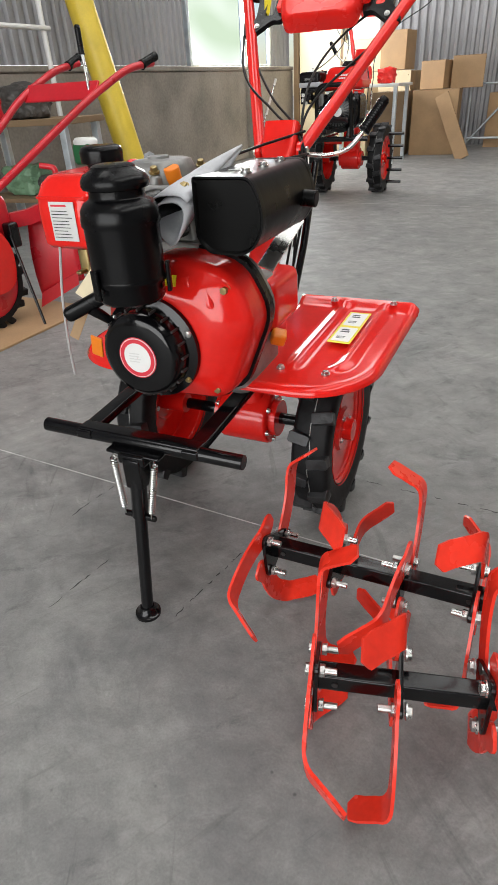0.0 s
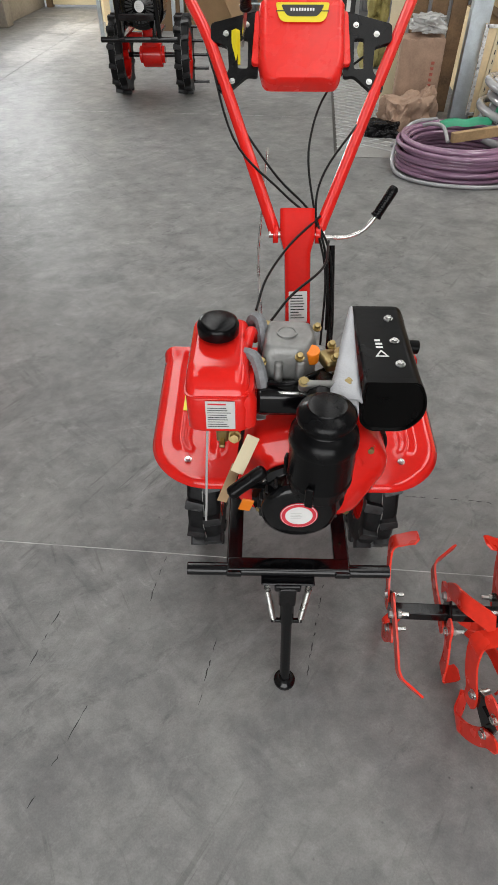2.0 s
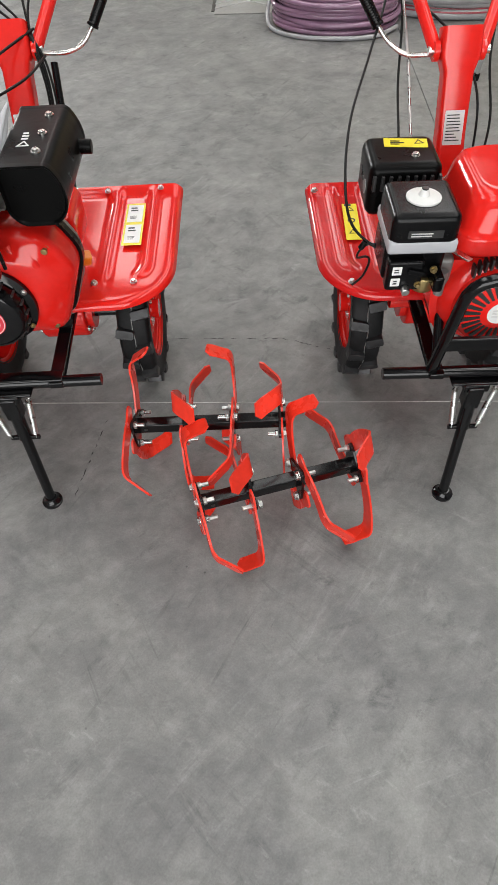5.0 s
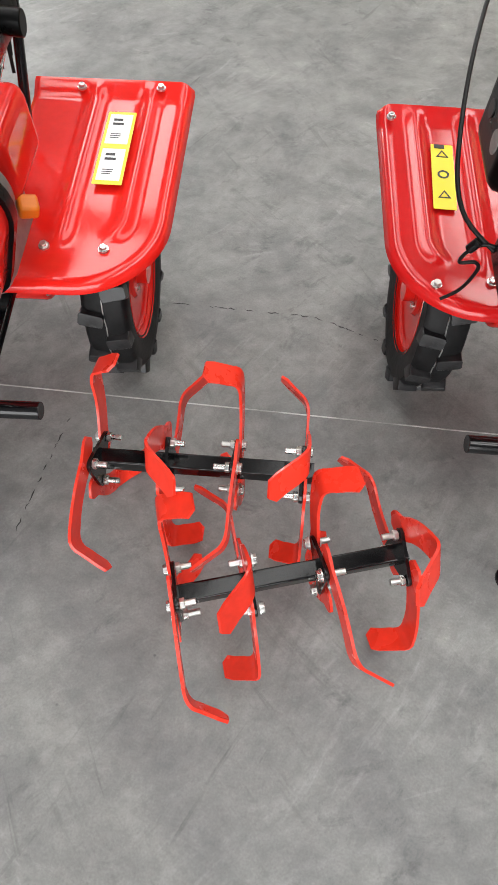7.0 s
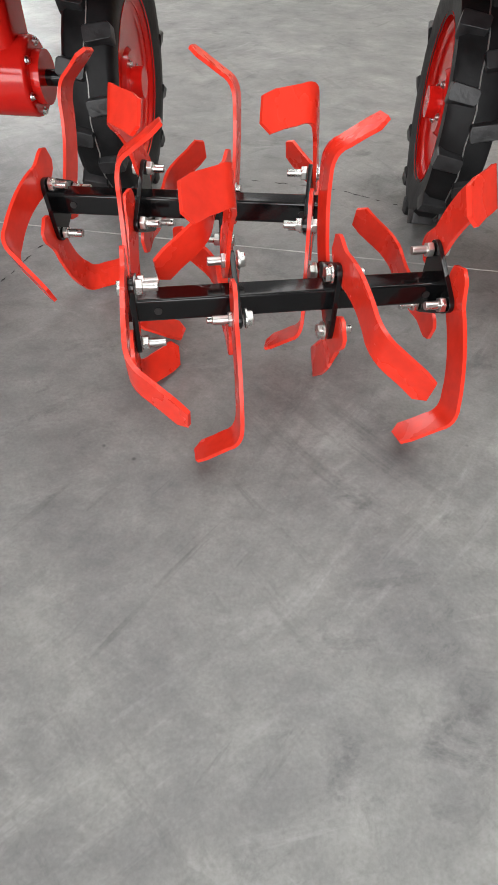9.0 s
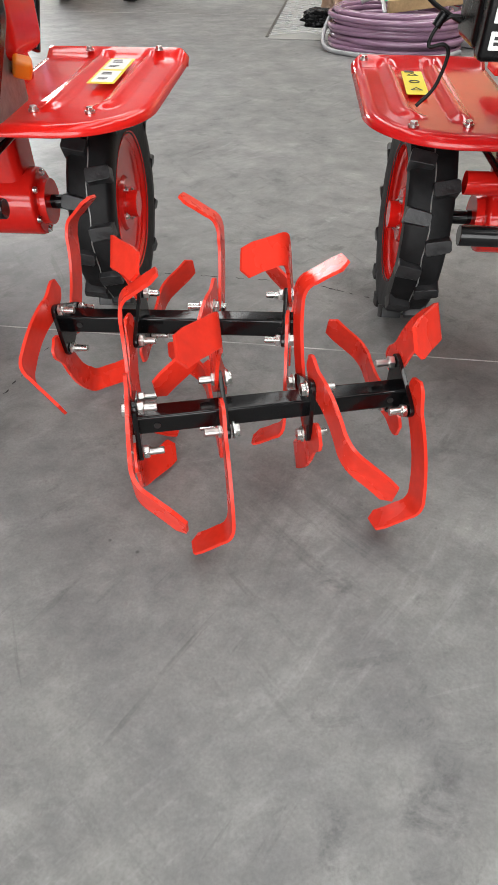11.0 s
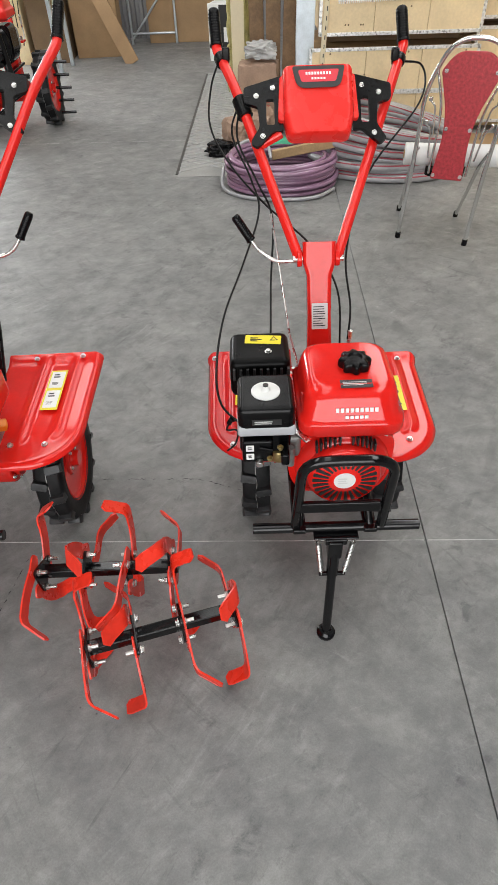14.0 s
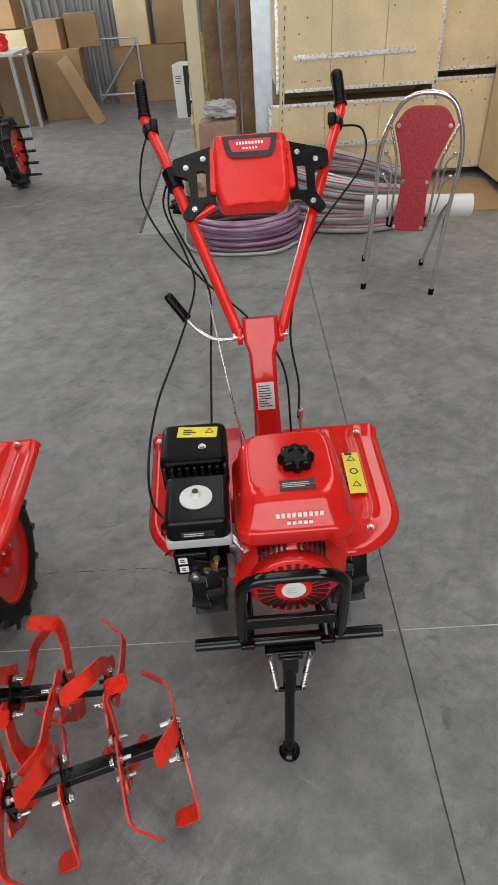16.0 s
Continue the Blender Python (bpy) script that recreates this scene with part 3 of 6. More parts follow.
# ---- parts that both walking tractors share; x to the right, y backwards, from the floor under the front bar ----
def tiller_wheel(parent, x, y, z, r, width, out, name="wheel"):
    """A lug tyre on a red dished rim. out: the side of the dish, +1 or -1."""
    w = empty_part(name, parent, pose(x, y, z, 0, 90, 0))
    h, rr = width / 2, r * 0.62
    tyre = lathe([(rr, -h * 0.8), (r * 0.78, -h * 0.98), (r * 0.9, -h * 0.97), (r * 0.938, -h * 0.72), (r * 0.944, 0), (r * 0.938, h * 0.72), (r * 0.9, h * 0.97), (r * 0.78, h * 0.98), (rr, h * 0.8)], 40, caps=False)
    part("tyre", tyre, RUBBER, w)
    lugs = {}
    for k in range(13):
        for s in (-1, 1):
            a = 2 * math.pi * (k + (0.5 if s > 0 else 0)) / 13
            t = pose(0, 0, 0, 0, 0, math.degrees(a)) @ pose(r * 0.947, 0, s * h * 0.52) @ pose(0, 0, 0, s * 11, 0, 0)
            if not lugs:
                lugs[0] = part("lug", lug_block(r, h), LUG_RUBBER, w, m=t)
            else:
                link("lug", lugs[0].data, LUG_RUBBER, w, m=t)
    part("mould_seam", tube([(r * 0.948 * math.cos(q * math.pi / 24), r * 0.948 * math.sin(q * math.pi / 24), 0.002 * math.sin(q * 1.7)) for q in range(48)], 0.0012, None, 5, True), CAST, w)
    rim = lathe([(rr * 1.04, -h * 0.86), (rr * 1.06, -h * 0.7), (rr * 0.96, -h * 0.6), (rr * 0.93, h * 0.6), (rr * 1.06, h * 0.7), (rr * 1.04, h * 0.86), (rr * 0.95, out * h * 0.60), (rr * 0.86, out * h * 0.46), (rr * 0.42, out * h * 0.42), (rr * 0.38, out * h * 0.60), (0.02, out * h * 0.60)], 40, caps=False)
    part("rim", rim, RED, w)
    hub = rod((0, 0, -h * 1.1), (0, 0, h * 1.1), 0.024, None, 16)
    part("hub", hub, RED, w)
    for k in range(4):
        a = math.pi / 2 * k + 0.4
        bolt(w, (0.033 * math.cos(a), 0.033 * math.sin(a), out * h * 0.60), (0, 0, out), 0.0045, 0.005, name="wheel_bolt")
    return w


def lug_block(r, h):
    """One tread bar, wider at its foot."""
    rows = [[(x, y, z) for y, z in rounded([(-w, -h * 0.54), (w, -h * 0.54), (w * 0.9, h * 0.52), (-w * 0.9, h * 0.52)], 0.003, 1)] for x, w in ((-0.014, 0.0150), (r * 0.047, 0.0118), (r * 0.052, 0.0105))]
    return loft(rows)


def empty_part(name, parent, m):
    ob = new(name)
    ob.parent = parent
    ob.matrix_basis = m
    ob.empty_display_size = 0.05
    return ob


def fender(parent, x0, x1, y0, y1, z, side, slope=0.0, material_=None, sticker_side="new", name="fender"):
    """A pressed mudguard: flat top with two ribs, rounded outer corners, turned-down rim and raised rear lip. side: +1 outer edge at x1."""
    mat_ = material_ or RED
    xi, xo = (x0, x1) if side > 0 else (x1, x0)
    nx, ny = 30, 40
    bm = bmesh.new()
    grid = []
    W, L = abs(xo - xi), y1 - y0
    for j in range(ny + 1):
        v = j / ny
        row = []
        for i in range(nx + 1):
            u = i / nx
            # squircle-like front outer corner
            x, y = u * W, v * L
            rc = 0.14
            if x > W - rc and y < rc:
                px, py = (x - (W - rc)) / rc, (rc - y) / rc
                k = max(px, py)
                d = math.hypot(px, py)
                if d > 0:
                    px, py = px * k / d, py * k / d
                x, y = W - rc + px * rc, rc - py * rc
            rc2 = 0.028
            if x > W - rc2 and y > L - rc2:
                px, py = (x - (W - rc2)) / rc2, (y - (L - rc2)) / rc2
                k = max(px, py)
                d = math.hypot(px, py)
                if d > 0:
                    px, py = px * k / d, py * k / d
                x, y = W - rc2 + px * rc2, L - rc2 + py * rc2
            x *= 0.955 + 0.045 * v + (0.02 * ((v - 0.9) / 0.1) if v > 0.9 else 0)
            zz = -0.013 * max(0, 1 - min((1 - u) * W, v * L) / 0.016) ** 2
            for c in (0.40, 0.74):
                d = abs(u - c) * W
                if 0.17 < v < 0.95:
                    zz += 0.0075 * max(0, 1 - (d / 0.013) ** 2) * min(1, (v - 0.17) / 0.04)
            if v > 0.90:
                zz += 0.013 * min(1, (v - 0.90) / 0.06)
            if v > 0.975:
                zz -= 0.02 * ((v - 0.975) / 0.025) ** 2
            row.append(bm.verts.new((xi + side * x, y0 + y, z + zz + slope * (y - L / 2))))
        grid.append(row)
    for a, b in zip(grid, grid[1:]):
        for k in range(nx):
            bm.faces.new((a[k], a[k + 1], b[k + 1], b[k]))
    f = part(name, bm, mat_, parent)
    sol = f.modifiers.new("thickness", "SOLIDIFY")
    sol.thickness, sol.offset = 0.0025, -1
    return f


def stand(parent, y_top, z_top, foot, springs=True):
    """The folding front prop under the bar with its two springs."""
    s = empty_part("front_stand", parent, pose(0, 0, 0))
    f = Vector(foot)
    top = Vector((0, y_top, z_top))
    d = (f - top)
    bracket = box(0.104, 0.030, 0.007, (0, y_top, z_top - 0.006), 0.003)
    bracket = box(0.052, 0.040, 0.020, (0, y_top, z_top - 0.014), 0.004, bm=bracket)
    bracket = box(0.034, 0.034, 0.06, top + d * 0.12, 0.004, bm=bracket)
    part("bracket", bracket, BLACK_PAINT, s)
    leg = rod(top + d * 0.1, f + Vector((0, 0, 0.012)), 0.0112, None, 18)
    rod(top + d * 0.1, top + d * 0.38, 0.0145, leg, 18)
    part("leg", leg, BLACK_PAINT, s)
    foot_bm = lathe([(0.001, 0), (0.024, 0), (0.024, 0.006), (0.017, 0.010), (0.013, 0.02), (0.001, 0.02)], 20, m=Matrix.Translation((f.x, f.y, 0)), caps=False)
    part("foot", foot_bm, BLACK_PAINT, s)
    if springs:
        arm = box(0.064, 0.008, 0.010, top + d * 0.38, 0.002)
        part("arm", arm, BLACK_PAINT, s)
        for k in (-1, 1):
            a, b = top + Vector((k * 0.043, -0.010, -0.004)), top + d * 0.38 + Vector((k * 0.026, -0.006, 0.004))
            pts, turns = [], 20
            for i in range(turns * 8 + 1):
                t = i / (turns * 8)
                c = a.lerp(b, 0.12 + 0.76 * t)
                pts.append(c + Vector((0.0052 * math.cos(i * math.pi / 4), 0.0052 * math.sin(i * math.pi / 4), 0)))
            sp = tube(pts, 0.0016, None, 5)
            tube([a, a.lerp(b, 0.13)], 0.0011, sp, 5)
            tube([a.lerp(b, 0.87), b], 0.0011, sp, 5)
            part("spring", sp, STEEL, s)
    return s


def grip(parent, a, b, r=0.016, name="grip"):
    a, b = Vector(a), Vector(b)
    d = (b - a).length
    prof = [(r * 0.5, 0), (r * 1.12, 0.001), (r * 1.12, 0.006)]
    n = 11
    for k in range(n):
        z = 0.008 + (d - 0.018) * k / n
        s = (d - 0.018) / n
        prof += [(r * 0.965, z), (r, z + s * 0.25), (r, z + s * 0.75), (r * 0.965, z + s * 0.95)]
    prof += [(r * 0.98, d - 0.006), (r * 0.7, d), (0.001, d)]
    m = Matrix.Translation(a) @ (b - a).to_track_quat("Z", "Y").to_matrix().to_4x4()
    return part(name, lathe(prof, 18, m=m, caps=False), BLACK_PLASTIC, parent)


def handlebars(parent, piv_l, piv_r, left, right, mat_=None):
    """Two bars: each a line of places from the pivot to the grip's end."""
    for piv, line in ((piv_l, left), (piv_r, right)):
        pts = [Vector(piv)] + [Vector(p) for p in line]
        bar = tube(round_corners(pts[:-1] + [pts[-2].lerp(pts[-1], 0.25)], 0.06), 0.0135, None, 14)
        d = (pts[1] - pts[0]).normalized()
        side = -1 if piv[0] < (piv_l[0] + piv_r[0]) / 2 else 1
        rod(pts[0] - Vector((0.006, 0, 0)), pts[0] + Vector((0.006, 0, 0)), 0.020, bar, 18, bevel=0.002)
        part("handlebar", bar, mat_ or RED, parent)
        grip(parent, pts[-2].lerp(pts[-1], 0.08), pts[-1])


def dash_panel(parent, cx, y_top, z_top, y_bot, z_bot, w_top, w_bot, plaque=True, badge="yellow"):
    """The moulded red cover between the bars, on its black wing brackets."""
    top, bot = Vector((cx, y_top, z_top)), Vector((cx, y_bot, z_bot))
    up = (top - bot).normalized()
    nrm = Vector((1, 0, 0)).cross(up).normalized()
    L = (top - bot).length
    m = Matrix((Vector((1, 0, 0)), up, nrm)).transposed().to_4x4()
    m.translation = (top + bot) / 2
    bm = bmesh.new()
    # the domed cover
    rows = []
    for k, (dz, sx) in enumerate(((-0.028, 1.0), (-0.012, 1.0), (0.004, 0.985), (0.014, 0.93), (0.018, 0.80))):
        wt, wb, hh = w_top / 2 * sx, w_bot / 2 * sx, L / 2 * (1 - 0.25 * (1 - sx))
        o = rounded([(-wb, -hh), (wb, -hh), (wt, -hh * 0.45), (wt, hh), (-wt, hh), (-wt, -hh * 0.45)], [0.018, 0.018, 0.008, 0.012, 0.012, 0.008], 4)
        rows.append([(x, y, dz + 0.006 * math.cos(y / L * 3)) for x, y in o])
    cover = loft(rows)
    step = plate(rounded([(-w_top * 0.58, -L * 0.24), (w_top * 0.58, -L * 0.24), (w_top * 0.54, L * 0.42), (-w_top * 0.54, L * 0.42)], 0.01), 0.02, cover, pose(0, 0, -0.022), 0.003)
    bmesh.ops.transform(step, matrix=m, verts=step.verts)
    p = part("dash_cover", step, PANEL_RED, parent, "moulded red plastic cover")
    # black wings with slots
    for s in (-1, 1):
        o = [(s * w_top * 0.5, L * 0.46), (s * w_top * 1.06, L * 0.30), (s * w_top * 1.06, L * 0.08), (s * w_top * 0.86, L * 0.02), (s * w_top * 0.84, -L * 0.28), (s * w_top * 0.98, -L * 0.50), (s * w_top * 0.88, -L * 0.58), (s * w_top * 0.62, -L * 0.34), (s * w_top * 0.5, -L * 0.36)]
        slot = [(s * w_top * 0.62, L * 0.12), (s * w_top * 0.74, L * 0.12), (s * w_top * 0.74, -L * 0.26), (s * w_top * 0.62, -L * 0.26)]
        wing = holed_plate(rounded(o, 0.008, 3), rounded(slot, 0.006, 3), 0.012, m @ pose(0, 0, -0.026))
        part("wing_bracket", wing, BLACK_PLASTIC, parent, "black slotted bracket")
        for x, y in ((0.88, 0.17), (0.64, 0.28), (0.80, -0.42)):
            bolt(parent, m @ Vector((s * w_top * x, L * y, -0.014)), nrm, 0.005, 0.005)
    # the badge as plain shapes
    bz = 0.0245
    mm = m @ pose(0, L * (0.30 if badge == "yellow" else 0.29), bz) @ Matrix.Diagonal((1.2, 1.35, 1, 1) if badge == "yellow" else (1.45, 1.65, 1, 1))
    if badge == "yellow":
        o = rounded([(-0.050, 0.014), (-0.043, -0.018), (0.043, -0.018), (0.050, 0.014)], [0.004, 0.014, 0.014, 0.004])
        q = part("badge", plate(o, 0.001, m=mm), YELLOW, p, "yellow badge with a black shield shape")
        o = rounded([(-0.040, 0.010), (-0.030, -0.009), (0.030, -0.009), (0.040, 0.010)], [0.003, 0.012, 0.012, 0.003])
        part("badge_shield", plate(o, 0.0016, m=mm), INK, p)
        blocks("badge_bar", p, mm @ pose(0, 0.002, 0.001), WHITE, 0.046, 0.0048, 9, 0.0012)
        part("badge_line", plate([(-0.049, -0.0008), (0.049, -0.0008), (0.049, 0.0008), (-0.049, 0.0008)], 0.0014, m=mm), INK, p)
    else:
        o = rounded([(-0.046, 0.016), (-0.038, -0.018), (0.038, -0.018), (0.046, 0.016)], [0.004, 0.014, 0.014, 0.004])
        part("badge", plate(o, 0.001, m=mm), INK, p, "black badge with a red field")
        o = rounded([(-0.036, 0.010), (-0.030, -0.009), (0.030, -0.009), (0.036, 0.010)], 0.004)
        part("badge_shield", plate(o, 0.0016, m=mm), RED_INK, p)
        blocks("badge_bar", p, mm @ pose(0, 0.004, 0.001), WHITE, 0.046, 0.0042, 9, 0.0012)
        blocks("badge_bar", p, mm @ pose(0, -0.004, 0.001), WHITE, 0.026, 0.003, 5, 0.0012)
    return p


def holed_plate(outer, inner, thick, m):
    """A plate with one hole, both outlines in the same turn."""
    w = bmesh.new()
    def loop(pts, z):
        return [w.verts.new((x, y, z)) for x, y in pts]
    for z in (0, thick):
        vo, vi = loop(outer, z), loop(inner, z)
        eo = [w.edges.new((vo[i], vo[(i + 1) % len(vo)])) for i in range(len(vo))]
        ei = [w.edges.new((vi[i], vi[(i + 1) % len(vi)])) for i in range(len(vi))]
        bmesh.ops.triangle_fill(w, use_beauty=True, use_dissolve=False, edges=eo + ei)
        if z == 0:
            first = (vo, vi)
    for a, b in zip(first, (vo, vi)):
        k = len(a)
        for i in range(k):
            w.faces.new((a[i], a[(i + 1) % k], b[(i + 1) % k], b[i]))
    bmesh.ops.transform(w, matrix=m, verts=w.verts)
    return w


def post(parent, y0, z0, y1, z1, w0=0.075, w1=0.085, depth=0.05, x0=0.0, x1=0.0, mat_=None, label_at=0.3, plate_name=True):
    """The sloping pressed-steel handle post with a head for the bars and a silver plate."""
    a, b = Vector((x0, y0, z0)), Vector((x1, y1, z1))
    d = (b - a).normalized()
    nrm = Vector((1, 0, 0)).cross(d).normalized()
    rows = []
    for t, w, dp in ((0, w0, depth), (0.5, w0 * 0.86, depth), (0.78, w0 * 0.9, depth), (0.86, w1, depth * 1.1), (1.0, w1, depth * 1.1)):
        c = a.lerp(b, t)
        o = rounded([(-w / 2, -dp / 2), (w / 2, -dp / 2), (w / 2, dp / 2), (-w / 2, dp / 2)], 0.012, 3)
        rows.append([c + Vector((x, 0, 0)) + nrm * y for x, y in o])
    p = part("handle_post", loft(rows), mat_ or RED, parent)
    if plate_name:
        c = a.lerp(b, label_at) + nrm * (depth / 2 + 0.0005)
        mm = face(c, nrm, d)
        sticker("type_plate", p, 0.042, 0.068, mm, PALE_LABEL, 0.002, "silver type plate with unreadable print")
        bars("type_print", p, mm, INK, 0.034, 0.056, 9, 0.35, 5)
    return p, d, nrm


def shift_lever(parent, line, grip_from, grip_to):
    """The bent steel gear lever with its black grip."""
    l = part("gear_lever", tube(round_corners(line, 0.02), 0.005, None, 10), STEEL, parent, "bent zinc-plated lever")
    grip(l, grip_from, grip_to, 0.0115, "lever_grip")
    return l


def cable(parent, pts, r=0.0028, name="cable"):
    return part(name, tube(curve_points(pts, 7), r, None, 7), CABLE, parent)


# ---- the petrol tiller ----
def petrol_tiller(m, far=False):
    T = empty("petrol_tiller", m, "red two-wheel garden tiller with a petrol engine on its front stand", "tiller")
    # front bar, bull bar and frame
    bar = rod((-0.192, 0, 0.330), (0.192, 0, 0.330), 0.0125, None, 20, bevel=0.001)
    part("front_bar", bar, BLACK_PAINT, T)
    bull = tube(round_corners([(-0.094, 0.0, 0.335), (-0.088, -0.045, 0.590), (0.098, -0.045, 0.590), (0.104, 0.0, 0.335)], 0.055), 0.0115, None, 14)
    part("bull_bar", bull, BLACK_PAINT, T)
    fr = box(0.185, 0.012, 0.030, (-0.004, -0.02, 0.425), 0.003)
    for x in (-0.085, 0.078):
        box(0.03, 0.36, 0.014, (x, 0.16, 0.335), 0.003, bm=fr)
        rod((x, 0.0, 0.335), (x * 0.9, 0.10, 0.44), 0.010, fr, 12)
    part("engine_frame", fr, BLACK_PAINT, T)
    if not far:
        stand(T, -0.012, 0.322, (-0.012, -0.085, 0))
    # engine block, shroud and recoil starter
    blk = box(0.16, 0.20, 0.11, (0.03, 0.21, 0.46), 0.02, 3)
    part("engine_block", blk, CAST, T)
    sh = bmesh.new()
    sh = loft([[(x, y, z) for (x, z), y in zip(rounded([(-0.105, 0.425), (-0.08, 0.372), (0.10, 0.372), (0.125, 0.42), (0.125, 0.545), (-0.115, 0.545)], 0.03, 4), [yy] * 99)] for yy in (0.20, 0.075)])
    part("fan_shroud", sh, BLACK_PAINT if far else RED, T)
    face_m = pose(0.013, 0.075, 0.462, 90, 0, 0)
    rec = lathe([(0.106, 0), (0.103, 0.010), (0.096, 0.018), (0.084, 0.024), (0.082, 0.040), (0.077, 0.048), (0.030, 0.054), (0.001, 0.054)], 48, m=face_m, caps=False)
    R = part("recoil_cover", rec, BLACK_PAINT if far else RED, T, "black recoil starter cover" if far else "glossy red recoil starter cover")
    for k in range(26):
        a = 2 * math.pi * k / 26
        sm = face_m @ pose(0, 0, 0, 0, 0, math.degrees(a))
        s = plate(rounded([(0.036, -0.0024), (0.071, -0.0046), (0.071, 0.0046), (0.036, 0.0024)], 0.002, 2), 0.004, m=sm @ pose(0, 0, 0.0545, 0, 6, 0))
        part("vent_slot", s, INK, R)
    sticker_disc(R, face_m @ pose(0, 0, 0.0545), 0.024, WHITE, "white round starter label with unreadable print", "starter_label")
    bars("starter_print", R, face_m @ pose(0, 0, 0.0556), PALE_LABEL, 0.03, 0.02, 3, 0.5, 4, 0.0006)
    for k in range(12):
        a = radians(52 + (k if k < 6 else k + 1.6) * 76 / 12.6)
        q = face_m @ Vector((0.101 * math.cos(a), 0.101 * math.sin(a), 0.026))
        part("top_slot", box(0.0046, 0.020, 0.022, (q.x, q.y + 0.003, q.z - 0.004), 0.001, 1), INK, R)
    # fuel tank
    tk = loft([soft_rect(0.022, 0.156, 0.200, 0.205, 0.563, 0.035), soft_rect(0.022, 0.156, 0.220, 0.226, 0.573, 0.04), soft_rect(0.022, 0.156, 0.224, 0.230, 0.579, 0.042), soft_rect(0.022, 0.156, 0.224, 0.230, 0.601, 0.042), soft_rect(0.022, 0.157, 0.216, 0.222, 0.606, 0.04), soft_rect(0.022, 0.159, 0.204, 0.212, 0.613, 0.04), soft_rect(0.022, 0.164, 0.194, 0.196, 0.647, 0.045), soft_rect(0.022, 0.168, 0.180, 0.178, 0.663, 0.045), soft_rect(0.022, 0.170, 0.150, 0.150, 0.671, 0.04)])
    tank = part("fuel_tank", tk, RED, T)
    cap = loft([[(0.034 + 0.82 * r * (1 + w * math.cos(8 * q * math.pi / 32)) * math.cos(q * math.pi / 32), 0.156 + 0.82 * r * (1 + w * math.cos(8 * q * math.pi / 32)) * math.sin(q * math.pi / 32), 0.669 + z) for q in range(64)] for r, z, w in ((0.030, 0, 0), (0.037, 0.003, 0.10), (0.0385, 0.006, 0.12), (0.0385, 0.018, 0.12), (0.035, 0.024, 0.10), (0.026, 0.027, 0.02), (0.018, 0.027, 0), (0.015, 0.023, 0))])
    part("filler_cap", cap, BLACK_PLASTIC, tank)
    blocks("tank_lettering", tank, face((0.030, 0.0583, 0.6320), (0, -0.934, 0.357)), WHITE, 0.090, 0.0088, 9)
    blocks("tank_lettering", tank, face((0.030, 0.0529, 0.6178), (0, -0.934, 0.357)), WHITE, 0.050, 0.0060, 5)
    sticker("spark_notice", tank, 0.020, 0.014, face((0.098, 0.0790, 0.548), (0, -0.3, 1), (0.3, 1, 0)), FILM, 0.001, "creased pale sticker", 0.004)
    sticker("tank_notice", tank, 0.066, 0.024, face((0.030, 0.096, 0.6703), (0, -0.10, 1), (0, 1, 0)), INK, 0.001, "black notice with unreadable print")
    bars("notice_print", tank, face((0.030, 0.096, 0.6710), (0, -0.10, 1), (0, 1, 0)), PALE_LABEL, 0.056, 0.013, 3, 0.25, 6, 0.0006)
    # muffler box
    mu = box(0.136, 0.125, 0.102, (-0.164, 0.262, 0.609), 0.018, 3)
    M = part("muffler_cover", mu, BLACK_MATT, T, "black louvred muffler cover")
    for k in range(9):
        part("louvre", box(0.006, 0.012, 0.028, (-0.222 + k * 0.0150, 0.2, 0.628), 0.001, 1), INK, M)
    part("side_vent", rod((-0.2300, 0.235, 0.605), (-0.2335, 0.235, 0.605), 0.013, None, 20), CAST, M, "bright round vent")
    part("side_vent", rod((-0.2300, 0.285, 0.612), (-0.2335, 0.285, 0.612), 0.010, None, 20), INK, M)
    sticker("heat_sticker", M, 0.082, 0.034, face((-0.155, 0.285, 0.6606), (0, 0, 1), (0.1, 1, 0)), YELLOW, 0.002, "yellow hot-surface warning sticker")
    triangle_mark(M, face((-0.130, 0.285, 0.6612), (0, 0, 1), (0, 1, 0)), 0.011)
    bars("sticker_print", M, face((-0.170, 0.285, 0.6612), (0, 0, 1), (0.1, 1, 0)), INK, 0.028, 0.018, 3, 0.3, 8)
    bolt(M, (-0.145, 0.235, 0.6606), (0, 0, 1), 0.006, 0.006)
    # air cleaner
    ac = box(0.118, 0.125, 0.068, (-0.156, 0.103, 0.622), 0.014, 3)
    A = part("air_cleaner", ac, BLACK_PLASTIC, T)
    part("white_band", box(0.121, 0.128, 0.026, (-0.156, 0.103, 0.596), 0.006), GREY_PLASTIC, A, "grey plastic band")
    low = box(0.112, 0.10, 0.075, (-0.158, 0.115, 0.548), 0.010)
    box(0.066, 0.03, 0.062, (-0.176, 0.058, 0.535), 0.006, bm=low)
    box(0.018, 0.05, 0.03, (-0.118, 0.045, 0.530), 0.004, bm=low)
    part("cleaner_base", low, BLACK_PLASTIC, A)
    sticker("choke_label", A, 0.017, 0.017, face((-0.192, 0.0425, 0.548), (0, -1, 0)), WHITE, 0.001, "white choke label")
    sticker("choke_label", A, 0.017, 0.017, face((-0.192, 0.0425, 0.524), (0, -1, 0)), WHITE, 0.001, "white fuel label")
    bars("label_print", A, face((-0.192, 0.0422, 0.548), (0, -1, 0)), INK, 0.010, 0.010, 2, 0.5, 5, 0.0008)
    bars("label_print", A, face((-0.192, 0.0422, 0.524), (0, -1, 0)), INK, 0.008, 0.010, 2, 0.6, 6, 0.0008)
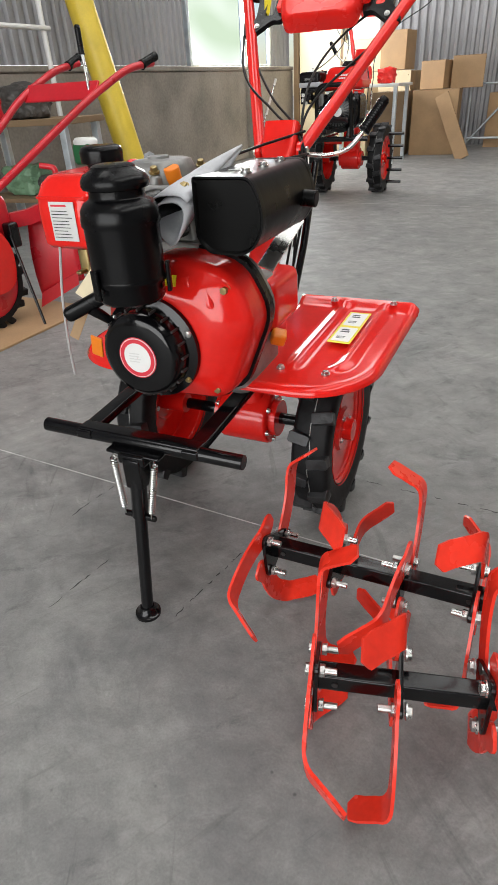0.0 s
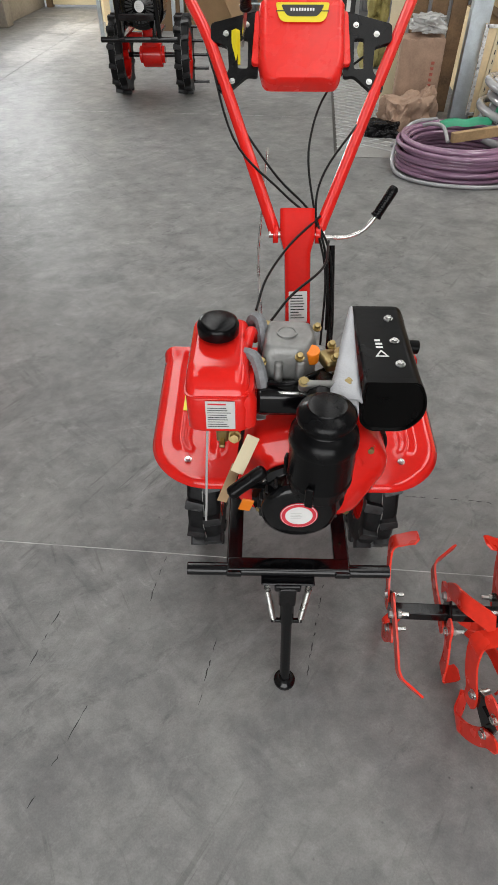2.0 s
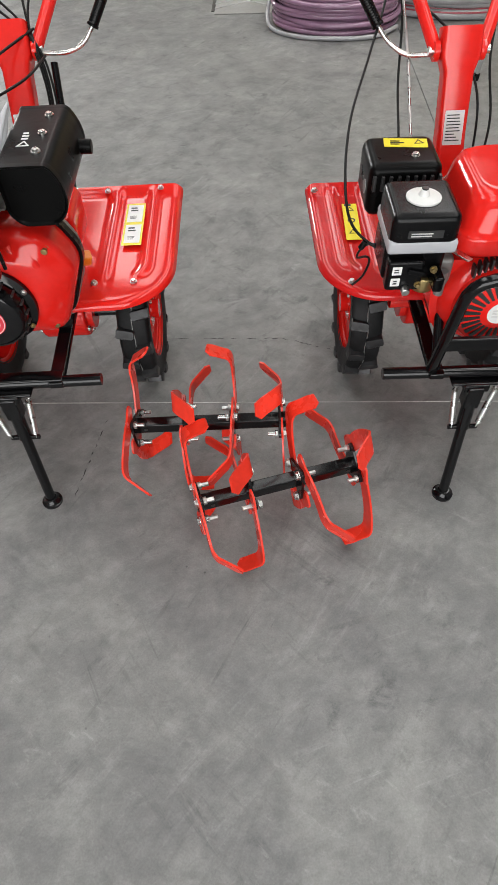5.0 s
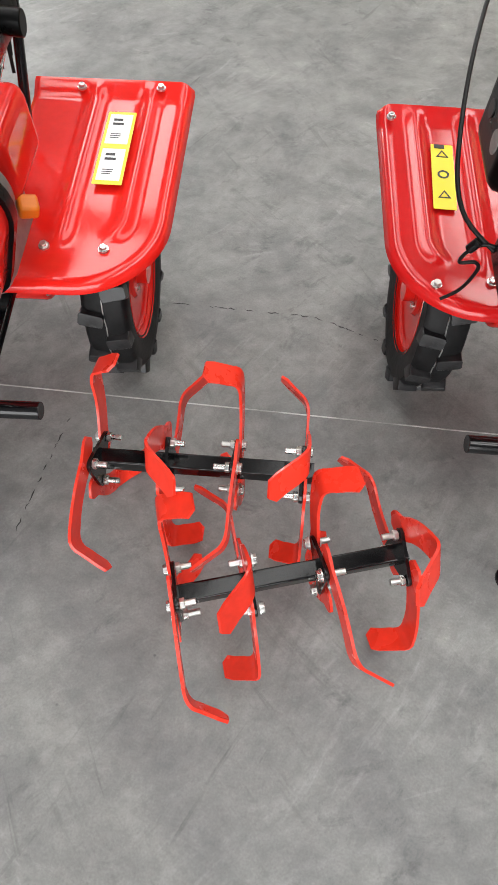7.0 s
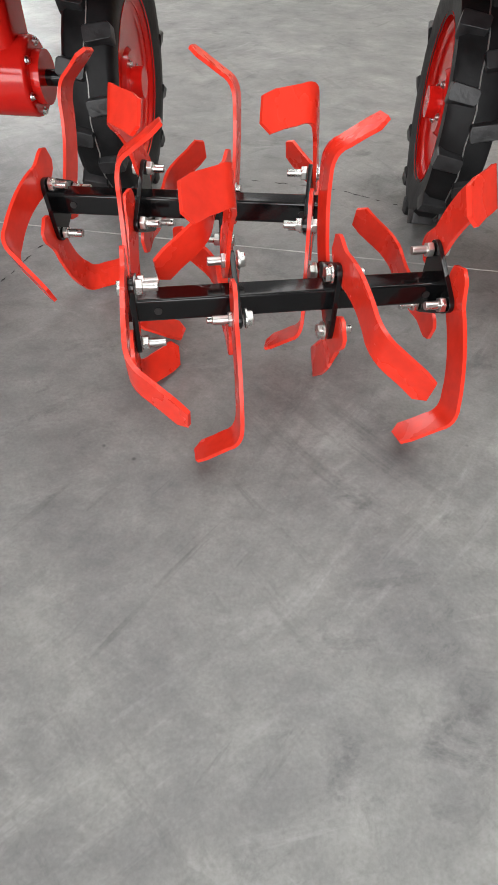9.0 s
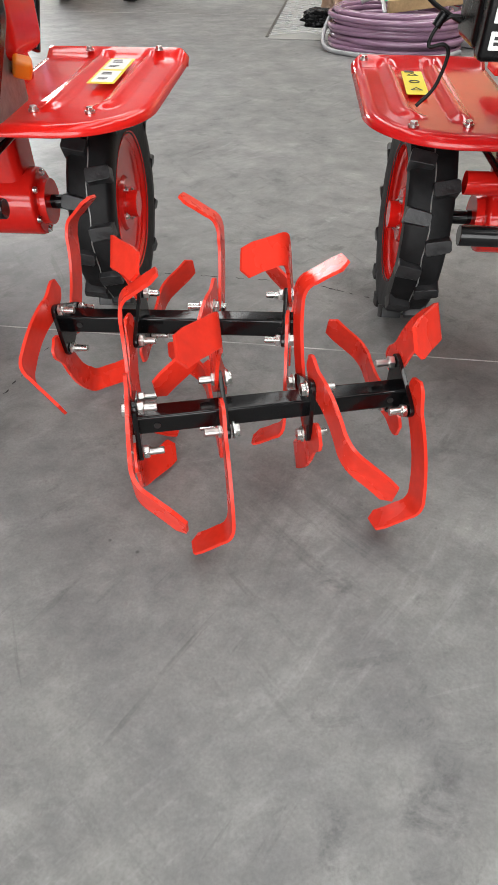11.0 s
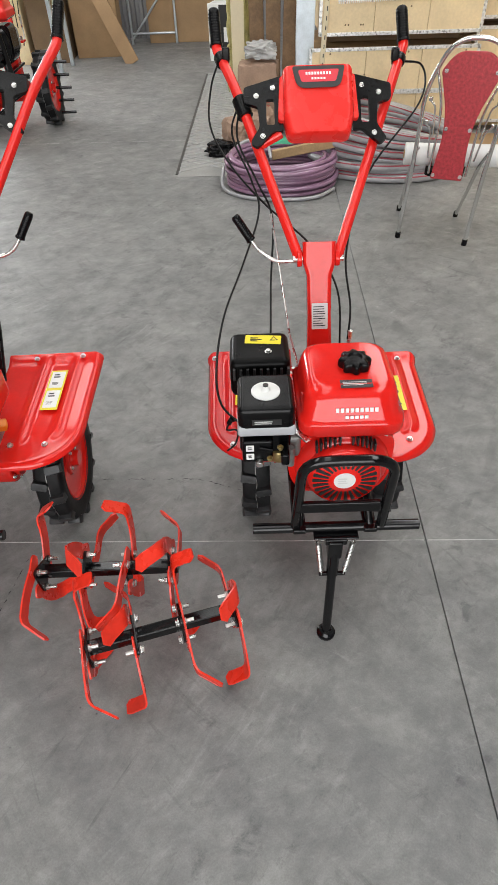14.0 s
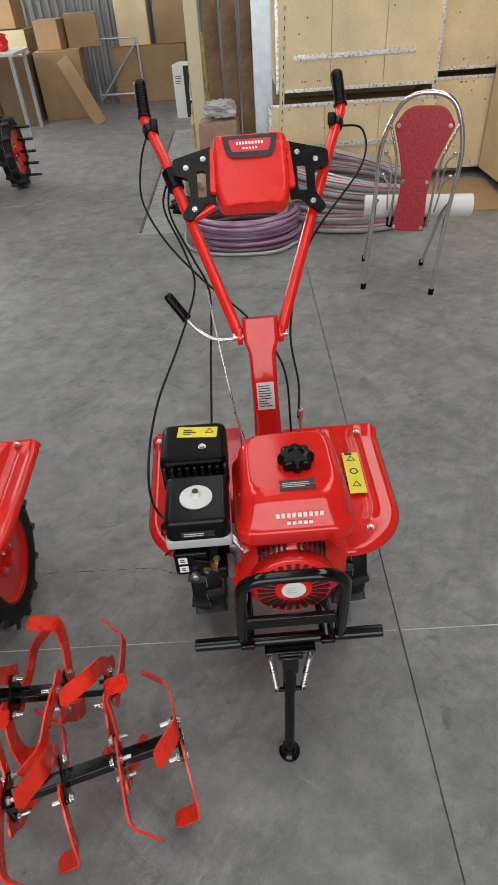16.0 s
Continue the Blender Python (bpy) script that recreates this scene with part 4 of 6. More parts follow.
    part("choke_lever", box(0.030, 0.006, 0.010, (-0.158, 0.040, 0.545), 0.002, turn=pose(0, 0, 0, 0, 15, 0)), BLACK_PLASTIC, A)
    part("drain_knob", rod((-0.172, 0.044, 0.510), (-0.172, 0.030, 0.508), 0.008, None, 12, bevel=0.002), STEEL, A)
    for q in ((-0.128, 0.040, 0.552), (-0.122, 0.030, 0.528), (-0.150, 0.043, 0.518)):
        bolt(A, q, (0, -1, 0), 0.005, 0.008, BRASS)
    part("float_bowl", lathe([(0.022, 0), (0.024, 0.006), (0.024, 0.026), (0.020, 0.030), (0.001, 0.030)], 20, m=pose(-0.128, 0.085, 0.482)), BRASS, T, "yellowish carburettor bowl")
    knob = lathe([(0.030, 0), (0.030, 0.003), (0.010, 0.006), (0.006, 0.016), (0.001, 0.017)], 28, m=pose(-0.156, 0.098, 0.6555))
    part("cleaner_washer", knob, WHITE_PLASTIC, A, "white round cap")
    part("cleaner_knob", rod((-0.156, 0.098, 0.66), (-0.156, 0.098, 0.674), 0.006, None, 8), INK, A)
    sticker("cleaner_label", A, 0.06, 0.014, face((-0.156, 0.0402, 0.622), (0, -1, 0.05)), INK, 0.001)
    bars("cleaner_print", A, face((-0.156, 0.0392, 0.622), (0, -1, 0.05)), PALE_LABEL, 0.05, 0.009, 2, 0.4, 9)
    sp = rod((-0.105, 0.05, 0.49), (-0.105, 0.05, 0.54), 0.009, None, 12)
    part("carburettor", box(0.05, 0.06, 0.06, (-0.105, 0.1, 0.52), 0.008, bm=sp), CAST, T)
    lev = box(0.012, 0.05, 0.003, (-0.085, 0.05, 0.575), 0.001, turn=pose(0, 0, 0, 0, 0, 35))
    part("throttle_lever", lev, STEEL, T)
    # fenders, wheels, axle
    fl = far or fender(T, -0.311, -0.065, 0.172, 0.620, 0.395, -1, 0.02, SHADED_RED)
    fr_ = far or fender(T, 0.05, 0.310, 0.175, 0.620, 0.375, 1, 0.02, RED)
    far or warning_strip(T, face((-0.210, 0.445, 0.4012), (0, -0.02, 1), (0.03, 1, 0)), 0.036, 0.150)
    far or warning_strip(T, face((0.214, 0.421, 0.3852), (0, -0.02, 1), (0.03, 1, 0)), 0.042, 0.150)
    for x, y, z in ((-0.235, 0.221, 0.393), (-0.155, 0.232, 0.393), (-0.29, 0.575, 0.41), (0.218, 0.242, 0.373), (0.25, 0.575, 0.39), (0.12, 0.58, 0.39)) if not far else ():
        bolt(T, (x, y, z), (0, 0, 1), 0.006, 0.007, washer=True)
    for s in (-1, 1):
        tiller_wheel(T, s * 0.180, 0.402, 0.192, 0.192, 0.078, s)
    ax = rod((-0.15, 0.402, 0.192), (0.15, 0.402, 0.192), 0.013, None, 16)
    part("axle", ax, BLACK_PAINT, T)
    gb = rod((-0.055, 0.402, 0.192), (0.055, 0.402, 0.192), 0.062, None, 28, bevel=0.008)
    rod((-0.07, 0.402, 0.192), (0.07, 0.402, 0.192), 0.042, gb, 24)
    box(0.09, 0.10, 0.20, (0, 0.41, 0.30), 0.02, bm=gb)
    box(0.10, 0.16, 0.06, (0, 0.36, 0.40), 0.015, bm=gb)
    part("gearbox", gb, RED, T)
    shaft = rod((-0.13, 0.27, 0.30), (-0.03, 0.27, 0.30), 0.018, None, 16)
    part("drive_shaft", shaft, RED, T)
    # handle post, bars, panel
    post(T, 0.455, 0.405, 0.592, 0.752, 0.072, 0.084, 0.05, 0.004, 0.0, label_at=0.50)
    for x in (-0.062, 0.068):
        part("post_foot", box(0.05, 0.06, 0.012, (x, 0.45, 0.424), 0.003), RED, T)
        for y in (0.432, 0.468):
            bolt(T, (x * 1.05, y, 0.430), (0, 0, 1), 0.0075, 0.016)
    part("clutch_link", tube(round_corners([(0.085, 0.49, 0.52), (0.088, 0.485, 0.45), (0.080, 0.46, 0.40)], 0.01), 0.004, None, 8), STEEL, T)
    part("cable_end", rod((0.085, 0.495, 0.50), (0.086, 0.492, 0.545), 0.006, None, 10), STEEL, T)
    pv = rod((-0.066, 0.575, 0.714), (0.064, 0.575, 0.714), 0.009, None, 14)
    part("pivot_bolt", pv, STEEL, T)
    handlebars(T, (-0.050, 0.575, 0.714), (0.048, 0.575, 0.714),
               [(-0.205, 0.93, 1.040), (-0.250, 1.05, 1.100), (-0.255, 1.10, 1.185)], [(0.215, 0.93, 1.035), (0.262, 1.05, 1.095), (0.255, 1.10, 1.175)])
    for p, q, r in (((-0.176, 0.862, 0.978), (-0.192, 0.900, 1.013), 0.021), ((-0.232, 1.002, 1.076), (-0.241, 1.026, 1.088), 0.019), ((0.238, 0.990, 1.065), (0.246, 1.010, 1.075), 0.018)):
        cl = rod(p, q, r, None, 14, bevel=0.003)
        box(0.020, 0.018, 0.030, (Vector(p) + Vector(q)) / 2 + Vector((0.012 if p[0] < 0 else -0.014, -0.012, 0.016)), 0.004, bm=cl)
        part("cable_clamp", cl, BLACK_PLASTIC, T)
    part("lever_stop", rod((-0.150, 0.80, 0.92), (-0.085, 0.81, 0.95), 0.012, None, 10), RED, T)
    dash_panel(T, 0.010, 0.895, 1.078, 0.768, 0.950, 0.180, 0.160, badge="black")
    shift_lever(T, [(-0.050, 0.58, 0.706), (-0.110, 0.585, 0.703), (-0.150, 0.60, 0.725), (-0.183, 0.612, 0.765)], (-0.172, 0.608, 0.752), (-0.214, 0.625, 0.812))
    cable(T, [(-0.240, 1.02, 1.09), (-0.270, 1.00, 1.02), (-0.275, 0.93, 0.94), (-0.22, 0.82, 0.87), (-0.13, 0.72, 0.80), (-0.02, 0.60, 0.74), (0.05, 0.54, 0.64), (0.062, 0.49, 0.48)])
    cable(T, [(-0.190, 0.895, 1.005), (-0.20, 0.84, 0.93), (-0.15, 0.74, 0.85), (-0.115, 0.68, 0.78), (-0.125, 0.55, 0.66), (-0.13, 0.45, 0.60), (-0.135, 0.38, 0.55)])
    cable(T, [(-0.190, 0.900, 1.010), (-0.215, 0.86, 0.94), (-0.17, 0.76, 0.86), (-0.150, 0.68, 0.80), (-0.195, 0.55, 0.72), (-0.245, 0.40, 0.66), (-0.265, 0.27, 0.60), (-0.255, 0.19, 0.55), (-0.20, 0.14, 0.52)])
    if not far:
        cable(T, [(-0.205, 0.150, 0.530), (-0.225, 0.156, 0.530), (-0.240, 0.157, 0.517), (-0.244, 0.157, 0.500), (-0.226, 0.156, 0.502), (-0.219, 0.156, 0.490), (-0.228, 0.156, 0.456), (-0.247, 0.157, 0.434)], 0.0024)
        part("plug", rod((-0.240, 0.157, 0.520), (-0.232, 0.157, 0.534), 0.006, None, 10, bevel=0.001), BLACK_PLASTIC, T)
    cable(T, [(0.24, 0.99, 1.07), (0.315, 1.02, 1.05), (0.30, 0.94, 0.98), (0.14, 0.75, 0.86), (0.075, 0.60, 0.72), (0.085, 0.52, 0.60), (0.08, 0.49, 0.52)])
    if far:
        for k in range(5):
            part("cage_bar", rod((0.225, 0.402, 0.06 + 0.066 * k), (0.315, 0.402, 0.06 + 0.066 * k), 0.008, None, 8), BLACK_PAINT, T)
    rodb = tube([(-0.12, 0.66, 0.80), (-0.10, 0.58, 0.68), (-0.075, 0.52, 0.52), (-0.05, 0.47, 0.44)], 0.003, None, 8)
    part("shift_rod", rodb, STEEL, T)
    return T


def blocks(name, parent, m, material_, sx, sy, n, lift=0.0022):
    """A word drawn as a row of plain blocks, one for each character."""
    w, bm = sx / n, bmesh.new()
    for k in range(n):
        x = -sx / 2 + k * w
        plate([(x + 0.08 * w, -sy / 2), (x + 0.74 * w, -sy / 2), (x + 0.74 * w, sy / 2), (x + 0.08 * w, sy / 2)], lift, bm, m)
    return part(name, bm, material_, parent, "white lettering drawn as plain blocks")


def sticker_disc(parent, m, r, mat_, label="", name="label"):
    return part(name, lathe([(r, 0), (r, 0.0008), (0.0005, 0.0008)], 32, m=m, caps=False), mat_, parent, label)


def triangle_mark(parent, m, r):
    o = [(r * math.cos(a), r * math.sin(a)) for a in (math.pi / 2, math.pi * 7 / 6, math.pi * 11 / 6)]
    i = [(x * 0.68, y * 0.68) for x, y in o]
    return part("warning_triangle", holed_plate(o, i, 0.0006, m), INK, parent)


def warning_strip(parent, m, w, h):
    s = sticker("warning_sticker", parent, w, h, m, YELLOW, 0.002, "yellow warning sticker with black pictograms")
    for k, y in enumerate((0.33, 0.02, -0.30)):
        if k == 1:
            part("warning_ring", holed_plate([(x * 1, yy) for x, yy in ring(w * 0.26, 16)], [(x, yy) for x, yy in ring(w * 0.17, 16)], 0.0006, m @ pose(0, y * h, 0.0007)), INK, s)
        else:
            triangle_mark(s, m @ pose(0, y * h, 0.0007), w * 0.32)
    bars("warning_print", s, m @ pose(0, h * 0.46, 0.0007), INK, w * 0.7, h * 0.07, 1, 0.8, 4)
    return s


petrol = petrol_tiller(pose(0.406, 0.651, 0, 0, 0, 1.8))


# ---- the diesel tiller ----
def diesel_tiller(m):
    T = empty("diesel_tiller", m, "red two-wheel garden tiller with a diesel engine on its front stand", "tiller")
    bar = rod((-0.196, 0, 0.342), (0.196, 0, 0.342), 0.0125, None, 20, bevel=0.001)
    part("front_bar", bar, BLACK_PAINT, T)
    fr = None
    for x in (-0.105, 0.105):
        fr = box(0.03, 0.34, 0.016, (x, 0.155, 0.352), 0.003, bm=fr, turn=pose(0, 0, 0, 3, 0, 0))
    box(0.24, 0.03, 0.02, (0, 0.006, 0.345), 0.004, bm=fr)
    part("engine_frame", fr, BLACK_PAINT, T)
    stand(T, -0.012, 0.336, (0.006, -0.068, 0))
    # crankcase, red shroud with recoil starter
    part("crankcase", box(0.21, 0.16, 0.20, (0.03, 0.25, 0.46), 0.025, 3), CAST, T)
    o = rounded([(-0.105, 0.42), (-0.01, 0.386), (0.128, 0.392), (0.184, 0.535), (0.142, 0.612), (0.04, 0.635), (-0.085, 0.60)], 0.032, 4)
    def at(y, k):
        return [(0.03 + (x - 0.03) * k, y, 0.51 + (z - 0.51) * k) for x, z in o]
    sh = loft([at(0.160, 1.0), at(0.112, 1.0), at(0.100, 0.97), at(0.090, 0.90), at(0.070, 0.66), at(0.068, 0.5)])
    part("fan_shroud", sh, RED, T, "glossy red fan shroud")
    part("shroud_seal", loft([at(y, 1.045) for y in (0.176, 0.158)]), BLACK_PLASTIC, T)
    part("seal_plate", loft([at(y, 0.99) for y in (0.20, 0.174)]), CAST, T)
    for x, z in ((0.137, 0.585), (0.112, 0.415), (-0.075, 0.44), (0.02, 0.612)):
        bolt(T, (x, 0.098, z), (0, -1, 0), 0.0065, 0.012, BRASS)
    for a0, z0, a1, z1 in ((0.075, 0.60, 0.098, 0.555), (0.108, 0.585, 0.125, 0.545)):
        rb = tube([(a0, 0.088, z0), ((a0 + a1) / 2, 0.080, (z0 + z1) / 2), (a1, 0.088, z1)], 0.009, None, 10)
        part("shroud_rib", rb, RED, T)
    sticker("shroud_sticker", T, 0.020, 0.017, face((0.056, 0.0720, 0.600), (0, -1, 0.45)), YELLOW, 0.001, "small yellow sticker", 0.002)
    fm = pose(0.013, 0.066, 0.490, 90, 0, 0)
    rec = lathe([(0.086, 0), (0.085, 0.007), (0.076, 0.010), (0.072, 0.012), (0.070, 0.034), (0.066, 0.043), (0.057, 0.0475), (0.036, 0.048), (0.001, 0.048)], 48, m=fm, caps=False)
    R = part("recoil_starter", rec, BLACK_PAINT, T, "black recoil starter housing")
    for k in range(20):
        a = 2 * math.pi * k / 20
        q = fm @ Vector((0.0705 * math.cos(a), 0.0705 * math.sin(a), 0.024))
        part("vent_slot", box(0.004, 0.018, 0.008, q, 0.001, 1, None, pose(0, 0, 0, 0, 90 - math.degrees(a), 0)), INK, R)
    for k in range(6):
        a = 2 * math.pi * (k + 0.4) / 6
        q = fm @ Vector((0.079 * math.cos(a), 0.079 * math.sin(a), 0.008))
        bolt(R, q, (0, -1, 0), 0.0042, 0.005, BRASS if k % 2 else STEEL)
    sticker_disc(R, fm @ pose(0, 0, 0.0482), 0.034, RED_INK, "round red and white starter label", "starter_label")
    sticker_disc(R, fm @ pose(0, 0, 0.0486), 0.0325, WHITE, "", "label_ring")
    part("label_rim", holed_plate(ring(0.0312, 28), ring(0.0248, 28), 0.0006, fm @ pose(0, 0, 0.0495)), RED_INK, R)
    bars("starter_print", R, fm @ pose(0, 0, 0.0496), PALE_LABEL, 0.030, 0.018, 4, 0.3, 4, 0.0005)
    hm = pose(-0.080, 0.030, 0.563, 0, -24, 28)
    h = box(0.078, 0.022, 0.024, (0, 0, 0), 0.009, 3)
    bmesh.ops.transform(h, matrix=hm, verts=h.verts)
    rod(hm @ Vector((0.004, 0, -0.008)), hm @ Vector((0.022, 0.008, -0.050)), 0.010, h, 12, r2=0.006)
    part("starter_handle", h, BLACK_PLASTIC, T)
    part("pull_cord", tube(curve_points([hm @ Vector((0.022, 0.008, -0.048)), (-0.045, 0.035, 0.51), (-0.03, 0.04, 0.50)]), 0.003, None, 6), INK, T)
    part("orange_tag", box(0.022, 0.004, 0.038, (-0.082, 0.040, 0.490), 0.003, turn=pose(0, 0, 0, 10, 14, 0)), ORANGE, T, "orange plastic tag")
    part("orange_tag", box(0.028, 0.026, 0.026, (0.152, 0.270, 0.446), 0.005, turn=pose(0, 0, 0, 20, 15, 25)), ORANGE, T, "orange plastic cap")
    # canister air cleaner
    cx, cy = 0.037, -0.003
    can = lathe([(0.026, 0.592), (0.044, 0.594), (0.048, 0.600), (0.0485, 0.618), (0.0525, 0.622), (0.0525, 0.628), (0.0512, 0.630), (0.0512, 0.696), (0.0535, 0.699), (0.0535, 0.707), (0.0525, 0.710), (0.0515, 0.718), (0.046, 0.726), (0.0385, 0.730), (0.0370, 0.734), (0.0370, 0.741), (0.0435, 0.743), (0.0450, 0.747), (0.0445, 0.753), (0.040, 0.760), (0.030, 0.765), (0.0285, 0.769), (0.022, 0.771), (0.001, 0.772)], 44, m=pose(cx, cy, 0), caps=False)
    A = part("air_cleaner", can, BLACK_PLASTIC, T, "black plastic canister air cleaner")
    for a in (20, 160, 250):
        q = pose(cx, cy, 0.625, 0, 0, a) @ pose(0.056, 0, 0)
        c = box(0.006, 0.013, 0.042, (0, 0, 0), 0.002)
        bmesh.ops.transform(c, matrix=q, verts=c.verts)
        part("clip", c, BLACK_PLASTIC, A)
    part("elbow", tube(curve_points([(cx, cy + 0.03, 0.70), (cx, cy + 0.09, 0.705), (cx + 0.01, cy + 0.15, 0.69)]), 0.022, None, 14), BLACK_PLASTIC, A)
    # cylinder head and valve cover
    part("cylinder_head", box(0.13, 0.13, 0.14, (0.0, 0.215, 0.61), 0.012), CAST, T)
    for k in range(6):
        part("fin", box(0.15, 0.15, 0.004, (0.0, 0.215, 0.56 + k * 0.016), 0.001, 1), CAST, T)
    vo = rounded([(-0.048, -0.045), (0.030, -0.050), (0.050, -0.01), (0.044, 0.046), (-0.040, 0.050)], 0.018, 4)
    def vring(z, k):
        return [(-0.012 + x * k, 0.195 + y * k, z) for x, y in vo]
    part("valve_cover", loft([vring(0.675, 1.0), vring(0.716, 1.0), vring(0.742, 0.96), vring(0.754, 0.86), vring(0.757, 0.7)]), CAST, T, "grey cast aluminium valve cover")
    part("cover_boss", lathe([(0.0175, 0.755), (0.0175, 0.7605), (0.0145, 0.7605), (0.0135, 0.7585), (0.001, 0.7585)], 24, m=pose(-0.016, 0.195, 0), caps=False), CAST, T)
    part("cover_web", box(0.016, 0.03, 0.075, (0.006, 0.145, 0.700), 0.005, turn=pose(0, 0, 0, -8, 0, 0)), CAST, T)
    part("cover_web", box(0.014, 0.03, 0.07, (-0.030, 0.147, 0.698), 0.005, turn=pose(0, 0, 0, -8, 0, 0)), CAST, T)
    part("oil_cap", rod((0.026, 0.168, 0.722), (0.026, 0.160, 0.748), 0.0125, None, 12, bevel=0.002), ORANGE, T, "orange plastic cap")
    for q in ((0.004, 0.146, 0.742), (-0.058, 0.150, 0.728), (0.038, 0.235, 0.742), (-0.05, 0.24, 0.742), (0.066, 0.165, 0.728), (0.080, 0.185, 0.722), (0.062, 0.20, 0.73)):
        bolt(T, q, (0.1, -0.3, 1), 0.006, 0.009, BRASS)
    part("governor_bracket", box(0.05, 0.045, 0.020, (0.068, 0.185, 0.712), 0.006, turn=pose(0, 0, 0, 0, 0, 20)), BRASS, T, "yellow zinc-plated bracket")
    part("intake_flange", box(0.086, 0.014, 0.030, (0.045, 0.105, 0.716), 0.005, turn=pose(0, 0, 0, 35, 0, 0)), CAST, T)
    for x in (0.010, 0.080):
        bolt(T, (x, 0.100, 0.728), (0, -0.6, 0.8), 0.0065, 0.006, BRASS)
    part("intake_manifold", box(0.13, 0.05, 0.05, (-0.005, 0.125, 0.675), 0.012), BLACK_PAINT, T)
    part("injector_pipe", tube(curve_points([(-0.055, 0.13, 0.70), (-0.01, 0.115, 0.712), (0.02, 0.13, 0.715), (0.05, 0.17, 0.70)]), 0.0045, None, 7), BLACK_PLASTIC, T)
    part("injector_pipe", tube(curve_points([(-0.06, 0.12, 0.69), (0.0, 0.105, 0.70), (0.05, 0.12, 0.69), (0.07, 0.19, 0.70)]), 0.003, None, 7), STEEL, T)
    # fuel tank on the left, its front half lower and wider
    tk = loft([soft_rect(-0.128, 0.165, 0.092, 0.176, 0.638, 0.018), soft_rect(-0.128, 0.165, 0.104, 0.190, 0.646, 0.022), soft_rect(-0.128, 0.166, 0.106, 0.192, 0.690, 0.022), soft_rect(-0.129, 0.168, 0.105, 0.188, 0.715, 0.022), soft_rect(-0.130, 0.175, 0.101, 0.174, 0.733, 0.022), soft_rect(-0.131, 0.182, 0.092, 0.156, 0.742, 0.020), soft_rect(-0.131, 0.186, 0.074, 0.136, 0.745, 0.018)])
    K = part("fuel_tank", tk, RED, T)
    part("tank_shoulder", loft([soft_rect(-0.086, 0.118, 0.042, 0.088, z, 0.014) if 0.65 < z < 0.71 else soft_rect(-0.086, 0.118, 0.030, 0.074, z, 0.012) for z in (0.640, 0.652, 0.700, 0.716, 0.720)]), RED, K)
    part("tank_seam", loft([soft_rect(-0.129, 0.1675, 0.1085, 0.1915, z, 0.022) for z in (0.7125, 0.7165)]), RED, K)
    cap = lathe([(0.026, -0.01), (0.026, 0.004), (0.035, 0.006), (0.036, 0.022), (0.033, 0.029), (0.026, 0.032), (0.001, 0.032)], 36, m=pose(-0.133, 0.205, 0.745), caps=False)
    part("filler_cap", cap, BLACK_PLASTIC, K)
    lm = face((-0.124, 0.0695, 0.681), (0, -1, 0.02))
    sticker("tank_label", K, 0.048, 0.058, lm, PALE_LABEL, 0.001, "pale printed label with unreadable text", 0.001)
    bars("label_print", K, lm @ pose(0, -0.004, 0.001), INK, 0.042, 0.044, 9, 0.22, 11, 0.0004)
    bars("label_head", K, lm @ pose(0, 0.0235, 0.001), RED_INK, 0.040, 0.006, 1, 0.5, 12, 0.0004)
    part("tap", box(0.022, 0.022, 0.045, (-0.125, 0.110, 0.612), 0.005), BRASS, T, "yellow zinc-plated fuel tap")
    part("tap_lever", box(0.010, 0.03, 0.006, (-0.125, 0.095, 0.598), 0.002), BRASS, T)
    bolt(T, (-0.104, 0.105, 0.600), (0, -1, 0.3), 0.009, 0.012, BRASS)
    part("fuel_hose", tube(curve_points([(-0.148, 0.075, 0.64), (-0.152, 0.06, 0.56), (-0.156, 0.055, 0.48), (-0.160, 0.058, 0.42)]), 0.0022, None, 6), FILM, T, "thin clear hose")
    part("paper_tag", box(0.024, 0.002, 0.070, (-0.084, 0.064, 0.596), 0.001, 1, None, pose(0, 0, 0, -35, 30, 0)), CREAM, T, "creased cream paper tag")
    part("paper_tag", box(0.018, 0.002, 0.080, (-0.112, 0.052, 0.535), 0.001, 1, None, pose(0, 0, 0, -20, 22, 0)), CARDBOARD, T, "folded brown paper tag")
    # pieces of packing foam over the pipes
    for pts in (((-0.080, 0.265, 0.715), (-0.074, 0.258, 0.745), (-0.062, 0.240, 0.752), (-0.056, 0.220, 0.732), (-0.056, 0.212, 0.70)), ((-0.086, 0.168, 0.735), (-0.070, 0.150, 0.738), (-0.060, 0.132, 0.718), (-0.056, 0.124, 0.690), (-0.056, 0.124, 0.66))):
        rows, line = [], curve_points(pts, 5)
        fo = sweep(line, [(0.0092 * math.cos(k * math.pi / 7) * (1.14 if k % 2 else 0.96), 0.0092 * math.sin(k * math.pi / 7) * (1.14 if k % 2 else 0.96)) for k in range(14)])
        part("foam_sleeve", fo, DARK_FOAM, T, "grey packing foam sleeve")
    part("return_pipe", tube(curve_points([(-0.085, 0.19, 0.73), (-0.078, 0.215, 0.745), (-0.070, 0.235, 0.72)]), 0.010, None, 10), RED, T)
    # muffler
    o = rounded([(-0.052, -0.030), (-0.034, -0.052), (0.030, -0.052), (0.054, -0.020), (0.053, 0.018), (0.036, 0.052), (-0.052, 0.052)], [0.01, 0.02, 0.03, 0.02, 0.02, 0.012, 0.006], 5)
    def mring(y, k):
        return [(0.156 + x * k, y, 0.693 + z * k) for x, z in o]
